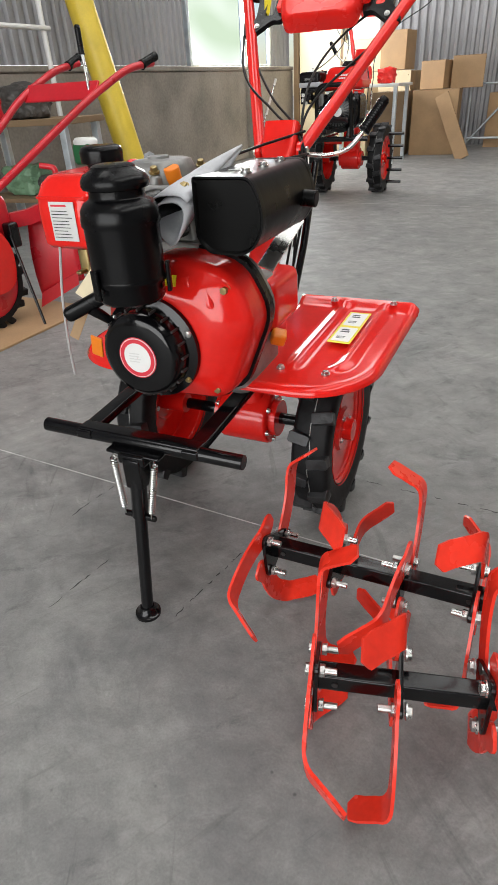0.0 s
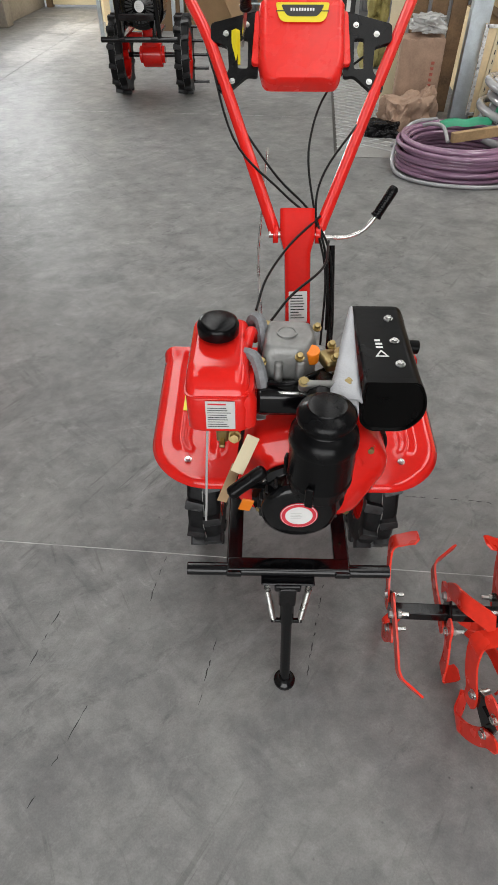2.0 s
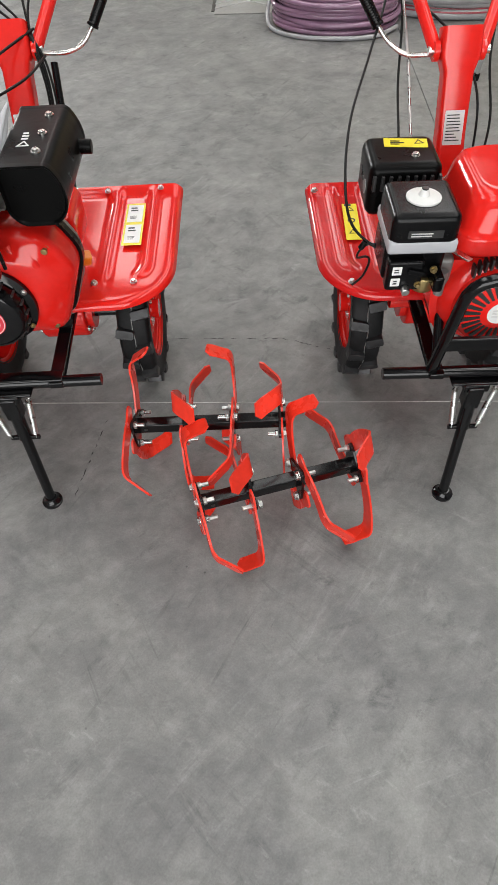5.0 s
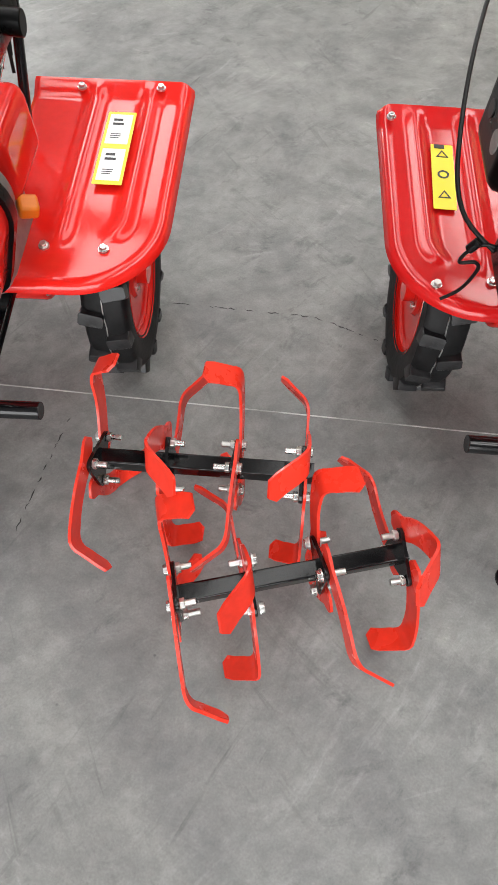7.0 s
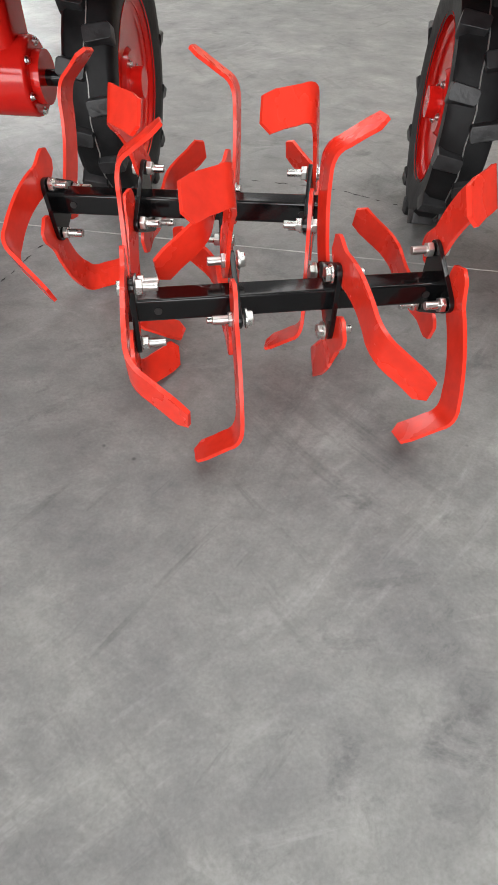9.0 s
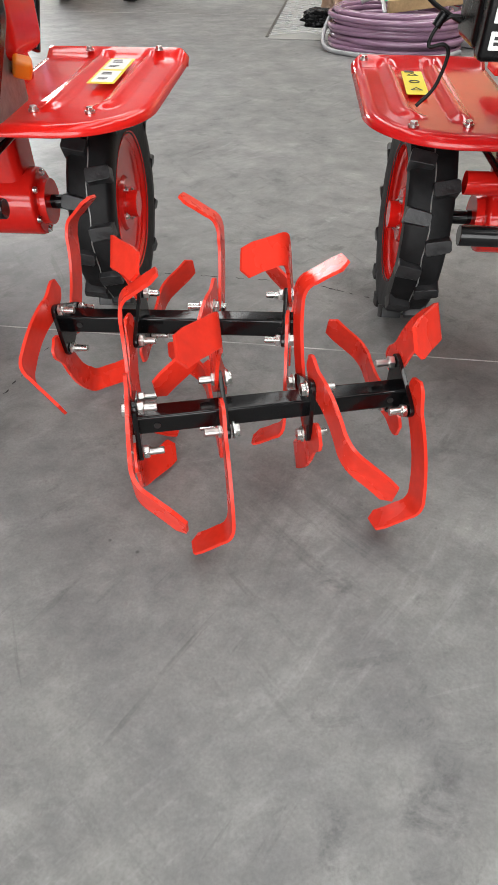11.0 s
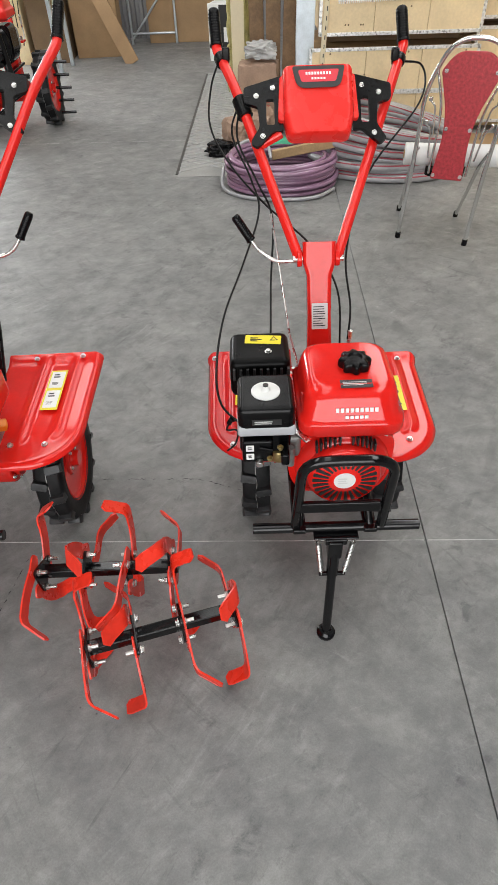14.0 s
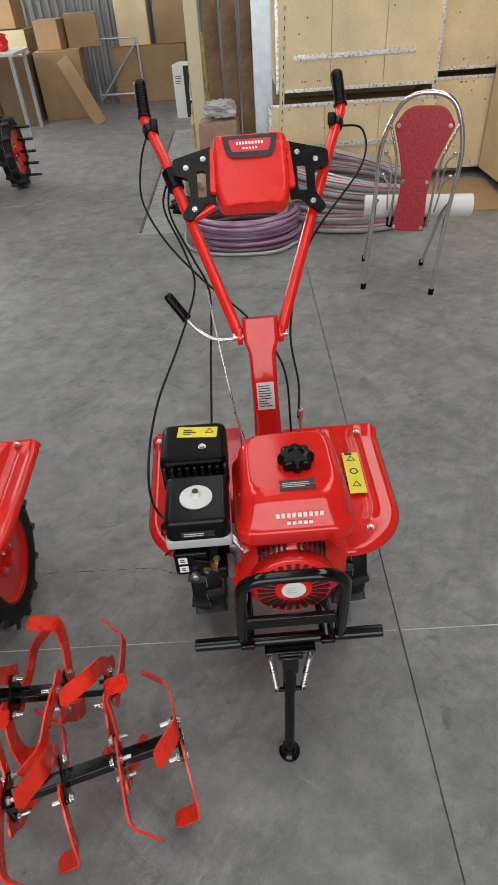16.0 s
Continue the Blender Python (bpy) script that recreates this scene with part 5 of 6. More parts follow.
    mu = loft([mring(0.084, 0.90), mring(0.080, 0.95), mring(0.080, 1.0), mring(0.092, 1.0), mring(0.0935, 0.985), mring(0.292, 0.985), mring(0.2935, 1.0), mring(0.304, 1.0), mring(0.304, 0.95), mring(0.300, 0.9)])
    M = part("muffler", mu, BLACK_MATT, T, "matt black muffler")
    part("tail_pipe", rod((0.200, 0.255, 0.692), (0.229, 0.255, 0.690), 0.013, None, 18, bevel=0.002), BLACK_MATT, M)
    for y in (0.128, 0.192, 0.262):
        bolt(M, (0.166, y, 0.7445), (0, 0, 1), 0.006, 0.006)
    bars("muffler_mark", M, face((0.140, 0.185, 0.7447), (0, 0, 1), (0, 1, 0)), WHITE, 0.014, 0.030, 3, 0.5, 13, 0.0006)
    part("warning_triangle", holed_plate([(0.013 * math.cos(q), 0.013 * math.sin(q)) for q in (math.pi / 2, math.pi * 7 / 6, math.pi * 11 / 6)], [(0.008 * math.cos(q), 0.008 * math.sin(q)) for q in (math.pi / 2, math.pi * 7 / 6, math.pi * 11 / 6)], 0.0006, face((0.140, 0.155, 0.7447), (0, 0, 1), (0, 1, 0))), WHITE, M)
    part("heat_bracket", box(0.03, 0.12, 0.004, (0.150, 0.30, 0.610), 0.001, turn=pose(0, 0, 0, 35, 20, 0)), STEEL, T)
    # packing foam sheet rolled to a cone beside the muffler
    fo = bmesh.new()
    rows = []
    for j in range(13):
        v = j / 12
        c = Vector((0.072, 0.062, 0.690)).lerp(Vector((0.098, 0.265, 0.765)), v)
        r = 0.036 * (1 - v) ** 0.9 + 0.0035
        row = []
        for i in range(27):
            a = 2 * math.pi * 1.3 * i / 26 + 0.6
            rr = r * (1 - 0.34 * i / 26) * (1 + 0.10 * math.sin(3 * a + 4 * v))
            row.append(fo.verts.new(c + Vector((0.85 * rr * math.cos(a), 0.10 * rr * math.sin(a * 2), rr * math.sin(a)))))
        rows.append(row)
    for p, q in zip(rows, rows[1:]):
        for k in range(26):
            fo.faces.new((p[k], p[k + 1], q[k + 1], q[k]))
    fw = part("foam_wrap", fo, GREY_FOAM, T, "grey packing foam rolled to a cone")
    so = fw.modifiers.new("thickness", "SOLIDIFY")
    so.thickness = 0.0025
    # fenders, wheels
    fender(T, 0.075, 0.352, 0.172, 0.645, 0.395, 1, 0.02, RED)
    fender(T, -0.312, -0.05, 0.175, 0.655, 0.395, -1, 0.02, RED)
    pictogram_strip(T, face((0.238, 0.462, 0.4052), (0, -0.02, 1), (0.01, 1, 0)), 0.047, 0.175)
    warning_strip(T, face((-0.219, 0.480, 0.4040), (0, -0.02, 1), (0.0, 1, 0)), 0.044, 0.165)
    for x, y, z in ((0.251, 0.248, 0.393), (0.163, 0.25, 0.393), (0.297, 0.612, 0.412), (0.16, 0.61, 0.41), (-0.215, 0.245, 0.393), (-0.24, 0.61, 0.41)):
        bolt(T, (x, y, z), (0, 0, 1), 0.006, 0.007)
    for x, s in ((-0.188, -1), (0.228, 1)):
        tiller_wheel(T, x, 0.40, 0.195, 0.195, 0.078, s)
    ax = rod((-0.14, 0.40, 0.195), (0.19, 0.40, 0.195), 0.013, None, 16)
    part("axle", ax, BLACK_PAINT, T)
    gb = rod((-0.035, 0.40, 0.195), (0.085, 0.40, 0.195), 0.062, None, 28, bevel=0.008)
    rod((-0.05, 0.40, 0.195), (0.10, 0.40, 0.195), 0.042, gb, 24)
    box(0.09, 0.10, 0.20, (0.02, 0.41, 0.30), 0.02, bm=gb)
    box(0.16, 0.20, 0.06, (0.02, 0.36, 0.41), 0.015, bm=gb)
    part("gearbox", gb, RED, T)
    for s_ in (-1, 1):
        for k in range(6):
            a = math.pi / 3 * k + 0.3
            bolt(T, (0.025 + s_ * 0.060, 0.40 + 0.052 * math.cos(a), 0.195 + 0.052 * math.sin(a)), (s_, 0, 0), 0.005, 0.006)
    part("gear_cover", box(0.12, 0.14, 0.10, (0.09, 0.33, 0.50), 0.02, 3), RED, T, "red cast clutch housing")
    for q in ((0.10, 0.258, 0.535), (0.13, 0.258, 0.47), (0.06, 0.258, 0.46)):
        bolt(T, q, (0, -1, 0), 0.006, 0.006)
    post(T, 0.44, 0.41, 0.672, 0.768, 0.066, 0.078, 0.05, 0.03, 0.018, label_at=0.50)
    pv = rod((-0.045, 0.645, 0.724), (0.082, 0.645, 0.724), 0.009, None, 14)
    part("pivot_bolt", pv, STEEL, T)
    handlebars(T, (-0.030, 0.645, 0.724), (0.066, 0.645, 0.724),
               [(-0.19, 0.98, 1.04), (-0.245, 1.10, 1.10), (-0.255, 1.16, 1.19)], [(0.240, 0.98, 1.035), (0.300, 1.12, 1.12), (0.315, 1.18, 1.21)])
    throttle = part("throttle_lever", tube([(-0.113, 0.985, 1.025), (-0.104, 0.931, 1.106)], 0.004, None, 8), STEEL, T, "short steel throttle lever")
    grip(throttle, (-0.104, 0.931, 1.103), (-0.106, 0.890, 1.162), 0.012, "lever_grip")
    strip = rod((-0.128, 0.972, 1.056), (-0.127, 0.937, 0.996), 0.010, None, 4)
    part("wing_sticker", strip, YELLOW, T, "yellow sticker strip on the bracket")
    dash_panel(T, 0.022, 1.006, 1.103, 0.878, 0.970, 0.196, 0.172, badge="yellow")
    shift_lever(T, [(0.07, 0.65, 0.716), (0.13, 0.655, 0.712), (0.170, 0.66, 0.725), (0.203, 0.67, 0.765)], (0.195, 0.668, 0.755), (0.234, 0.69, 0.815))
    cable(T, [(-0.2, 1.0, 1.04), (-0.13, 0.80, 0.88), (-0.02, 0.70, 0.80), (0.07, 0.64, 0.74), (0.10, 0.58, 0.66), (0.10, 0.50, 0.52)])
    cable(T, [(0.23, 0.97, 1.02), (0.18, 0.86, 0.93), (0.08, 0.74, 0.83), (0.06, 0.66, 0.76), (0.085, 0.58, 0.66), (0.08, 0.5, 0.5)])
    cable(T, [(-0.215, 1.04, 1.06), (-0.16, 0.90, 0.95), (-0.04, 0.74, 0.83), (0.05, 0.66, 0.765), (0.085, 0.60, 0.69), (0.095, 0.53, 0.58), (0.10, 0.49, 0.50)])
    cable(T, [(0.255, 1.02, 1.05), (0.10, 0.93, 0.96), (0.045, 0.80, 0.87), (0.055, 0.68, 0.775), (0.088, 0.60, 0.68), (0.092, 0.52, 0.55)])
    cable(T, [(0.07, 0.66, 0.76), (0.0, 0.56, 0.74), (-0.05, 0.45, 0.72), (-0.07, 0.36, 0.70)])
    cable(T, [(0.09, 0.62, 0.72), (0.07, 0.5, 0.72), (0.0, 0.40, 0.71), (-0.04, 0.34, 0.69)])
    part("shift_rod", tube([(-0.05, 0.80, 0.86), (-0.07, 0.66, 0.66), (-0.05, 0.5, 0.45)], 0.003, None, 8), STEEL, T)
    part("brace", tube([(0.10, 0.64, 0.70), (0.105, 0.55, 0.55), (0.10, 0.48, 0.43)], 0.008, None, 10), BLACK_PAINT, T)
    return T


def pictogram_strip(parent, m, w, h):
    s = sticker("warning_sticker", parent, w, h, m, YELLOW, 0.002, "yellow-edged white warning sticker")
    for y in (0.25, -0.24):
        sticker("sticker_field", s, w * 0.8, h * 0.42, m @ pose(0, y * h, 0.0006), WHITE, 0.001)
        bars("sticker_print", s, m @ pose(0, (y + 0.1) * h, 0.0012), INK, w * 0.5, h * 0.12, 2, 0.5, 3, 0.0004)
        bars("sticker_print", s, m @ pose(0, (y - 0.1) * h, 0.0012), INK, w * 0.5, h * 0.08, 3, 0.3, 9, 0.0004)
    return s


diesel = diesel_tiller(pose(-0.556, 0.610, 0, 0, 0, 3.65))


# ---- loose tine rotors ----
def tine_rotor(base, a, b, flanges, label):
    """A square black shaft with four three-cornered flanges, each carrying three bent blades.
    flanges: (share of the shaft, way that the blade ends bend along it, side of the flange on which the blades lie, angles of the blade tips from straight back over the top)."""
    origin = Vector((*base, 0))
    T = empty("tine_rotor", Matrix.Translation(origin), label, "tiller tines", "loose tine rotors")
    a, b = Vector(a) - origin, Vector(b) - origin
    ax = (b - a).normalized()
    back = Vector((-ax.y, ax.x, 0)).normalized()
    up = ax.cross(back).normalized()
    h = 0.0135
    sh = sweep([a, b], rounded([(-h, -h), (h, -h), (h, h), (-h, h)], 0.0035, 3), up=up)
    S = part("shaft", sh, BLACK_PAINT, T, "black-painted square steel tube")
    for t in (0.09, 0.93):
        c = a.lerp(b, t)
        part("pin_hole", rod(c - back * 0.0149, c + back * 0.0149, 0.0042, None, 12), INK, S)
    rnd = random.Random(7)
    for share, bend, side, tips in flanges:
        c = a.lerp(b, share)
        m = Matrix((back, up, ax)).transposed().to_4x4()
        m.translation = c - ax * side * 0.0055
        roots = [g - 17 - 48 for g in tips]
        o3 = rounded([(0.062 * math.cos(radians(g)), 0.062 * math.sin(radians(g))) for g in sorted(k % 360 for k in roots)], 0.024, 5)
        part("flange", plate(o3, 0.006, m=m @ pose(0, 0, -0.003), bevel=0.0008), BLACK_PAINT, T, "black three-cornered flange plate")
        for g, root in zip(tips, roots):
            part("blade", blade_mesh(c, back, up, ax, g - 17, bend), ORANGE_RED, T, "bent orange-red painted blade")
            q = c + (back * math.cos(radians(root)) + up * math.sin(radians(root))) * 0.041 - ax * side * 0.0055
            d = ax * bend
            bm = rod(q + d * 0.004, q + d * 0.0115, 0.0086, None, 6, bevel=0.001)
            rod(q + d * 0.011, q + d * (0.026 + 0.006 * rnd.random()), 0.0048, bm, 10, bevel=0.0008)
            rod(q - d * 0.0065, q - d * 0.0085, 0.0105, bm, 18)
            rod(q - d * 0.008, q - d * 0.0145, 0.0086, bm, 6, bevel=0.001)
            part("bolt", bm, STEEL, T, "bright zinc-plated bolt with its nut")
    return T


def blade_mesh(c, back, up, ax, angle, bend):
    """A flat bar that leaves the flange sideways, swings outwards and ends in a palm folded along the shaft. angle: of the fold."""
    def polar(deg, r):
        return c + (back * math.cos(radians(deg)) + up * math.sin(radians(deg))) * r
    rad = back * math.cos(radians(angle)) + up * math.sin(radians(angle))
    tan = up * math.cos(radians(angle)) - back * math.sin(radians(angle))
    crease = (tan * 0.87 - rad * 0.49).normalized()
    stem = curve_points([polar(angle + g, r) for g, r in ((-96, 0.056), (-72, 0.047), (-48, 0.050), (-31, 0.068), (-18, 0.093), (-9, 0.116), (-4, 0.130))], 3)
    fold = polar(angle, 0.148)
    palm = ax * bend * 0.050 + tan * 0.043 + rad * 0.020
    arc = []
    for k in range(1, 6):
        t = k / 6
        arc.append(stem[-1] * (1 - t) ** 2 + (fold + rad * 0.004) * 2 * t * (1 - t) + (fold + palm * 0.30) * t * t)
    line = stem + arc + [fold + palm * t for t in (0.30, 0.55, 0.80, 1.0)]
    n, ns = len(line), len(stem)
    rows = []
    for i, q in enumerate(line):
        d = (line[min(i + 1, n - 1)] - line[max(i - 1, 0)]).normalized()
        across = ax.cross(d).normalized()
        if across.dot(tan) < 0 and i > ns // 2:
            across = -across
        elif i <= ns // 2 and rows and across.dot(rows[-1][3]) < 0:
            across = -across
        w = min(1.0, max(0.0, (i - ns + 6) / 6))
        across = (across * (1 - w) + crease * w).normalized() if across.dot(crease) > 0 or w == 0 else crease
        lo = hi = 0.0185 + 0.0012 * w
        if i == 0:
            lo = hi = 0.010
        elif i == 1:
            lo = hi = 0.0165
        elif i == n - 2:
            hi += 0.002
        elif i == n - 1:
            lo, hi = 0.0165, 0.0090
        nrm = d.cross(across).normalized()
        rows.append((q - across * lo, q + across * hi, nrm, across))
    # the first half may point the other way round: make all rows agree
    fixed = [rows[-1]]
    for r in reversed(rows[:-1]):
        if r[3].dot(fixed[-1][3]) < 0:
            r = (r[1], r[0], -r[2], -r[3])
        fixed.append(r)
    rows = fixed[::-1]
    bm = bmesh.new()
    th, rings = 0.0022, []
    for l, r, nrm, _ in rows:
        ring_ = [l - nrm * th, l.lerp(r, 0.5) - nrm * th, r - nrm * th, r + nrm * th, l.lerp(r, 0.5) + nrm * th, l + nrm * th]
        rings.append([bm.verts.new((p.x, p.y, max(p.z, 0.0006))) for p in ring_])
    for p, q in zip(rings, rings[1:]):
        for k in range(6):
            bm.faces.new((p[k], p[(k + 1) % 6], q[(k + 1) % 6], q[k]))
    bm.faces.new(rings[0][::-1])
    bm.faces.new(rings[-1])
    return bm


tine_rotor((-0.156, 0.644), (-0.331, 0.641, 0.169), (0.024, 0.644, 0.187), [
    (0.010, 1, -1, (62, -166, -58)), (0.337, 1, -1, (129, 4, -106)), (0.664, -1, 1, (66, 180, -57)), (0.964, -1, 1, (127, 5, -115))],
    "loose tine rotor with orange-red bent blades lying on concrete")
tine_rotor((0.0, 0.49), (-0.169, 0.434, 0.165), (0.172, 0.540, 0.161), [
    (0.006, 1, -1, (67, -175, -55)), (0.307, -1, -1, (121, -2, -120)), (0.639, 1, 1, (69, -178, -55)), (0.985, -1, 1, (126, 3, -121))],
    "loose tine rotor with orange-red bent blades and bright bolts")


# ---- along the back: chair, hoses, crates, boxes ----
def chair():
    m = pose(1.162, 2.909, 0, 0, 0, -19.4)
    C = empty("folding_chair", m, "chrome tube folding chair with red vinyl back panel", "chair")
    hoop = round_corners([(-0.178, -0.01, 0.012), (-0.176, 0.01, 0.42), (-0.190, 0.015, 0.72), (-0.105, 0.01, 0.925), (0.105, 0.01, 0.925), (0.190, 0.015, 0.72), (0.176, 0.01, 0.42), (0.178, -0.01, 0.012)], 0.17, 8)
    part("back_hoop", tube(hoop, 0.011, None, 12), CHROME, C)
    for s in (-1, 1):
        x = s * 0.165 - 0.07
        part("rear_leg", tube(round_corners([(x, 0.366, 0.012), (s * 0.170 - 0.02, 0.12, 0.38), (s * 0.172, 0.04, 0.45)], 0.05), 0.0095, None, 12), CHROME, C)
        part("foot", rod((s * 0.178, -0.01, 0.0), (s * 0.178, -0.01, 0.03), 0.0145, None, 12), BLACK_PLASTIC, C)
        part("foot", rod((x, 0.368, 0.0), (x, 0.362, 0.03), 0.0135, None, 12), BLACK_PLASTIC, C)
        for z0 in (0.675, 0.575):
            orn = tube(round_corners([(s * 0.155, 0.0, z0), (s * 0.128, 0.005, z0 - 0.025), (s * 0.112, 0.01, z0 - 0.16)], 0.02), 0.0045, None, 8)
            rod((s * 0.155, 0.0, z0 - 0.004), (s * 0.155, 0.0, z0 + 0.016), 0.010, orn, 12, bevel=0.004)
            part("ornament", orn, CHROME, C)
        part("back_stile", tube(curve_points([(s * 0.155, 0.01, 0.81), (s * 0.098, 0.012, 0.62), (s * 0.092, 0.02, 0.34)]), 0.0065, None, 8), CHROME, C)
    o = rounded([(-0.078, 0.325), (0.078, 0.325), (0.058, 0.58), (0.134, 0.80), (0.08, 0.878), (-0.08, 0.878), (-0.134, 0.80), (-0.058, 0.58)], [0.01, 0.01, 0.12, 0.015, 0.09, 0.09, 0.015, 0.12], 6)
    part("back_panel", plate(o, 0.018, m=pose(0, 0.004, 0, 90, 0, 0), bevel=0.005), CHAIR_RED, C, "speckled red vinyl back panel")
    for x, z in ((-0.112, 0.80), (0.112, 0.80), (-0.056, 0.56), (0.056, 0.56), (-0.066, 0.345), (0.066, 0.345)):
        bolt(C, (x, -0.0155, z), (0, -1, 0), 0.007, 0.004)
    part("seat", loft([soft_rect(-0.02, 0.19, 0.20, 0.22, z, 0.05) for z in (0.305, 0.310, 0.330, 0.334)]), BLACK_PLASTIC, C, "black seat pad")
    for ob in C.children:
        for v in ob.data.vertices:
            v.co.x += 0.055 * v.co.z
    R = empty("plastic_roll", m @ pose(0.045, 0.18, 0.390, 0, 0, 10), "white plastic film roll lying on the chair seat", "roll")
    part("film", rod((-0.27, 0, 0), (0.27, 0, 0), 0.054, None, 28, bevel=0.004), WHITE_PLASTIC, R)
    part("core", rod((-0.275, 0, 0), (0.275, 0, 0), 0.02, None, 16), CARDBOARD, R)


def hose_coil(name, x, y, rx, ry, turns, r, mat_, label, seed, rise=0.9, heap=0.0, stripe=None):
    """Loose turns in rows of three. heap: how much farther apart the rows lie at the western end."""
    rnd = random.Random(seed)
    T = empty(name, pose(x, y, 0), label, "hose")
    for k in range(turns):
        layer, row = k % 3, k // 3
        step = 2 * r * rise
        f = 1 - (0.055 + 0.4 * r) * layer + rnd.uniform(-0.03, 0.03) - 0.006 * row
        dx, dy, ph, tz = rnd.uniform(-0.02, 0.02), rnd.uniform(-0.02, 0.02), rnd.uniform(0, 6), rnd.uniform(0, 0.5 * r)
        pts = []
        for i in range(44):
            a = 2 * math.pi * i / 44
            wob = 1 + 0.02 * math.sin(3 * a + ph)
            west = 0.5 - 0.5 * math.cos(a)
            z = r + row * step * (1 + heap * west) + tz * (1 + math.sin(a + ph))
            pts.append((dx + rx * f * wob * math.cos(a), dy + ry * f * wob * math.sin(a), z))
        part("turn", tube(pts, r, None, 10, True), mat_, T)
        if stripe:
            part("stripe", tube([(p[0], p[1] - r * 0.80, p[2] + r * 0.58) for p in pts], r * 0.2, None, 5, True), stripe, T)
    return T


def wooden_crate(x0, x1, y0, y1, z0, z1, label, edge=True, boards=3, front="y", mat_=None):
    cx, cy = (x0 + x1) / 2, (y0 + y1) / 2
    T = empty("plywood_crate", pose(cx, cy, z0), label, "crate")
    sx, sy, sz = x1 - x0, y1 - y0, z1 - z0
    part("core", box(sx - 0.03, sy - 0.03, sz - 0.02, (0, 0, sz / 2), 0.004), TIMBER, T)
    n = boards
    if front == "y":
        for k in range(n):
            w = sx / n
            part("panel", box(w - 0.003, 0.012, sz - 0.006, (-sx / 2 + (k + 0.5) * w, -sy / 2 + 0.008, sz / 2), 0.0015, 1), mat_ or PLYWOOD, T)
        part("panel", box(0.012, sy - 0.02, sz - 0.006, (-sx / 2 + 0.008, 0.005, sz / 2), 0.0015, 1), mat_ or PLYWOOD, T)
    else:
        for k in range(n):
            w = sy / n
            part("panel", box(0.012, w - 0.003, sz - 0.006, (-sx / 2 + 0.008, -sy / 2 + (k + 0.5) * w, sz / 2), 0.0015, 1), mat_ or PLYWOOD, T)
        part("panel", box(sx - 0.02, 0.012, sz - 0.006, (0.005, -sy / 2 + 0.008, sz / 2), 0.0015, 1), mat_ or PLYWOOD, T)
    if edge and front == "y":
        for z in (0.008, sz - 0.008):
            part("steel_edge", box(sx + 0.004, 0.014, 0.022, (0, -sy / 2 + 0.004, z), 0.001, 1), BRIGHT_STRIP, T)
        for x in (-sx / 2, sx / 2):
            part("steel_edge", box(0.022, 0.014, sz, (x, -sy / 2 + 0.004, sz / 2), 0.001, 1), BRIGHT_STRIP, T)
    rnd = random.Random(int(cx * 100) + int(z0 * 10))
    for k in range(14):
        if front == "y":
            q, d = Vector((rnd.uniform(-0.47, 0.47) * sx, -sy / 2 + 0.0015, (0.06 if k % 2 else 0.94) * sz if k < 8 else rnd.uniform(0.1, 0.9) * sz)), Vector((0, -1, 0))
        else:
            q, d = Vector((-sx / 2 + 0.0015, rnd.uniform(-0.47, 0.47) * sy, rnd.uniform(0.06, 0.94) * sz)), Vector((-1, 0, 0))
        part("nail", rod(q, q + d * 0.0015, 0.006, None, 8), DARK_BOARD, T)
    return T


def nail_strip(parent, a, b):
    """A bright perforated strap nailed on."""
    a, b = Vector(a), Vector(b)
    n = int((b - a).length / 0.014)
    bm = box((b - a).length, 0.003, 0.028, (a + b) / 2, 0.0005, 1)
    for k in range(n):
        box(0.006, 0.006, 0.034, a.lerp(b, (k + 0.5) / n), 0.0005, 1, bm)
    part("steel_strap", bm, BRIGHT_STRIP, parent)


def carton(x, y, z, sx, sy, sz, rot, label, mat_=None, name="carton", tape=True):
    T = empty(name, pose(x, y, z, 0, 0, rot), label, "box")
    part("carton_body", box(sx, sy, sz, (0, 0, sz / 2), 0.006), mat_ or CARDBOARD, T)
    if tape:
        part("tape", box(sx * 1.002, 0.05, 0.002, (0, 0, sz + 0.0006), 0), PALE_LABEL, T)
    for s in (-1, 1):
        part("flap", box(sx * 0.99, sy * 0.49, 0.003, (0, s * sy * 0.25, sz + 0.0002), 0.001, 1, None, pose(0, 0, 0, s * 1.2, 0, 0)), mat_ or CARDBOARD, T)
    return T


def lumpy(name, x, y, sx, sy, sz, mat_, label, category, seed, crumple=0.12, z=0.0, rot=0.0, crease=1.0, square=0.55):
    """A slumped sack or wrapped bundle. crease: under 1 the folds run upright."""
    bm = bmesh.new()
    bmesh.ops.create_icosphere(bm, subdivisions=5, radius=1)
    off = Vector((seed * 3.1, seed * 1.7, 0))
    for v in bm.verts:
        p = v.co.copy()
        s = max(abs(p.x), abs(p.y), abs(p.z))
        q = p.lerp(p / s, square)
        w = Vector((q.x, q.y, q.z * crease))
        n1 = noise.noise(w * 1.6 + off)
        n2 = noise.noise(w * 3.6 + off)
        n3 = abs(noise.noise(w * 6 + off))
        k = 1 + crumple * (n1 + 0.55 * n2 - 0.45 * n3)
        q = q * k
        v.co = Vector((q.x * sx / 2, q.y * sy / 2, max(0.0, (q.z * 0.5 + 0.47) * sz)))
    return thing(name, bm, mat_, label, category, pose(x, y, z, 0, 0, rot))


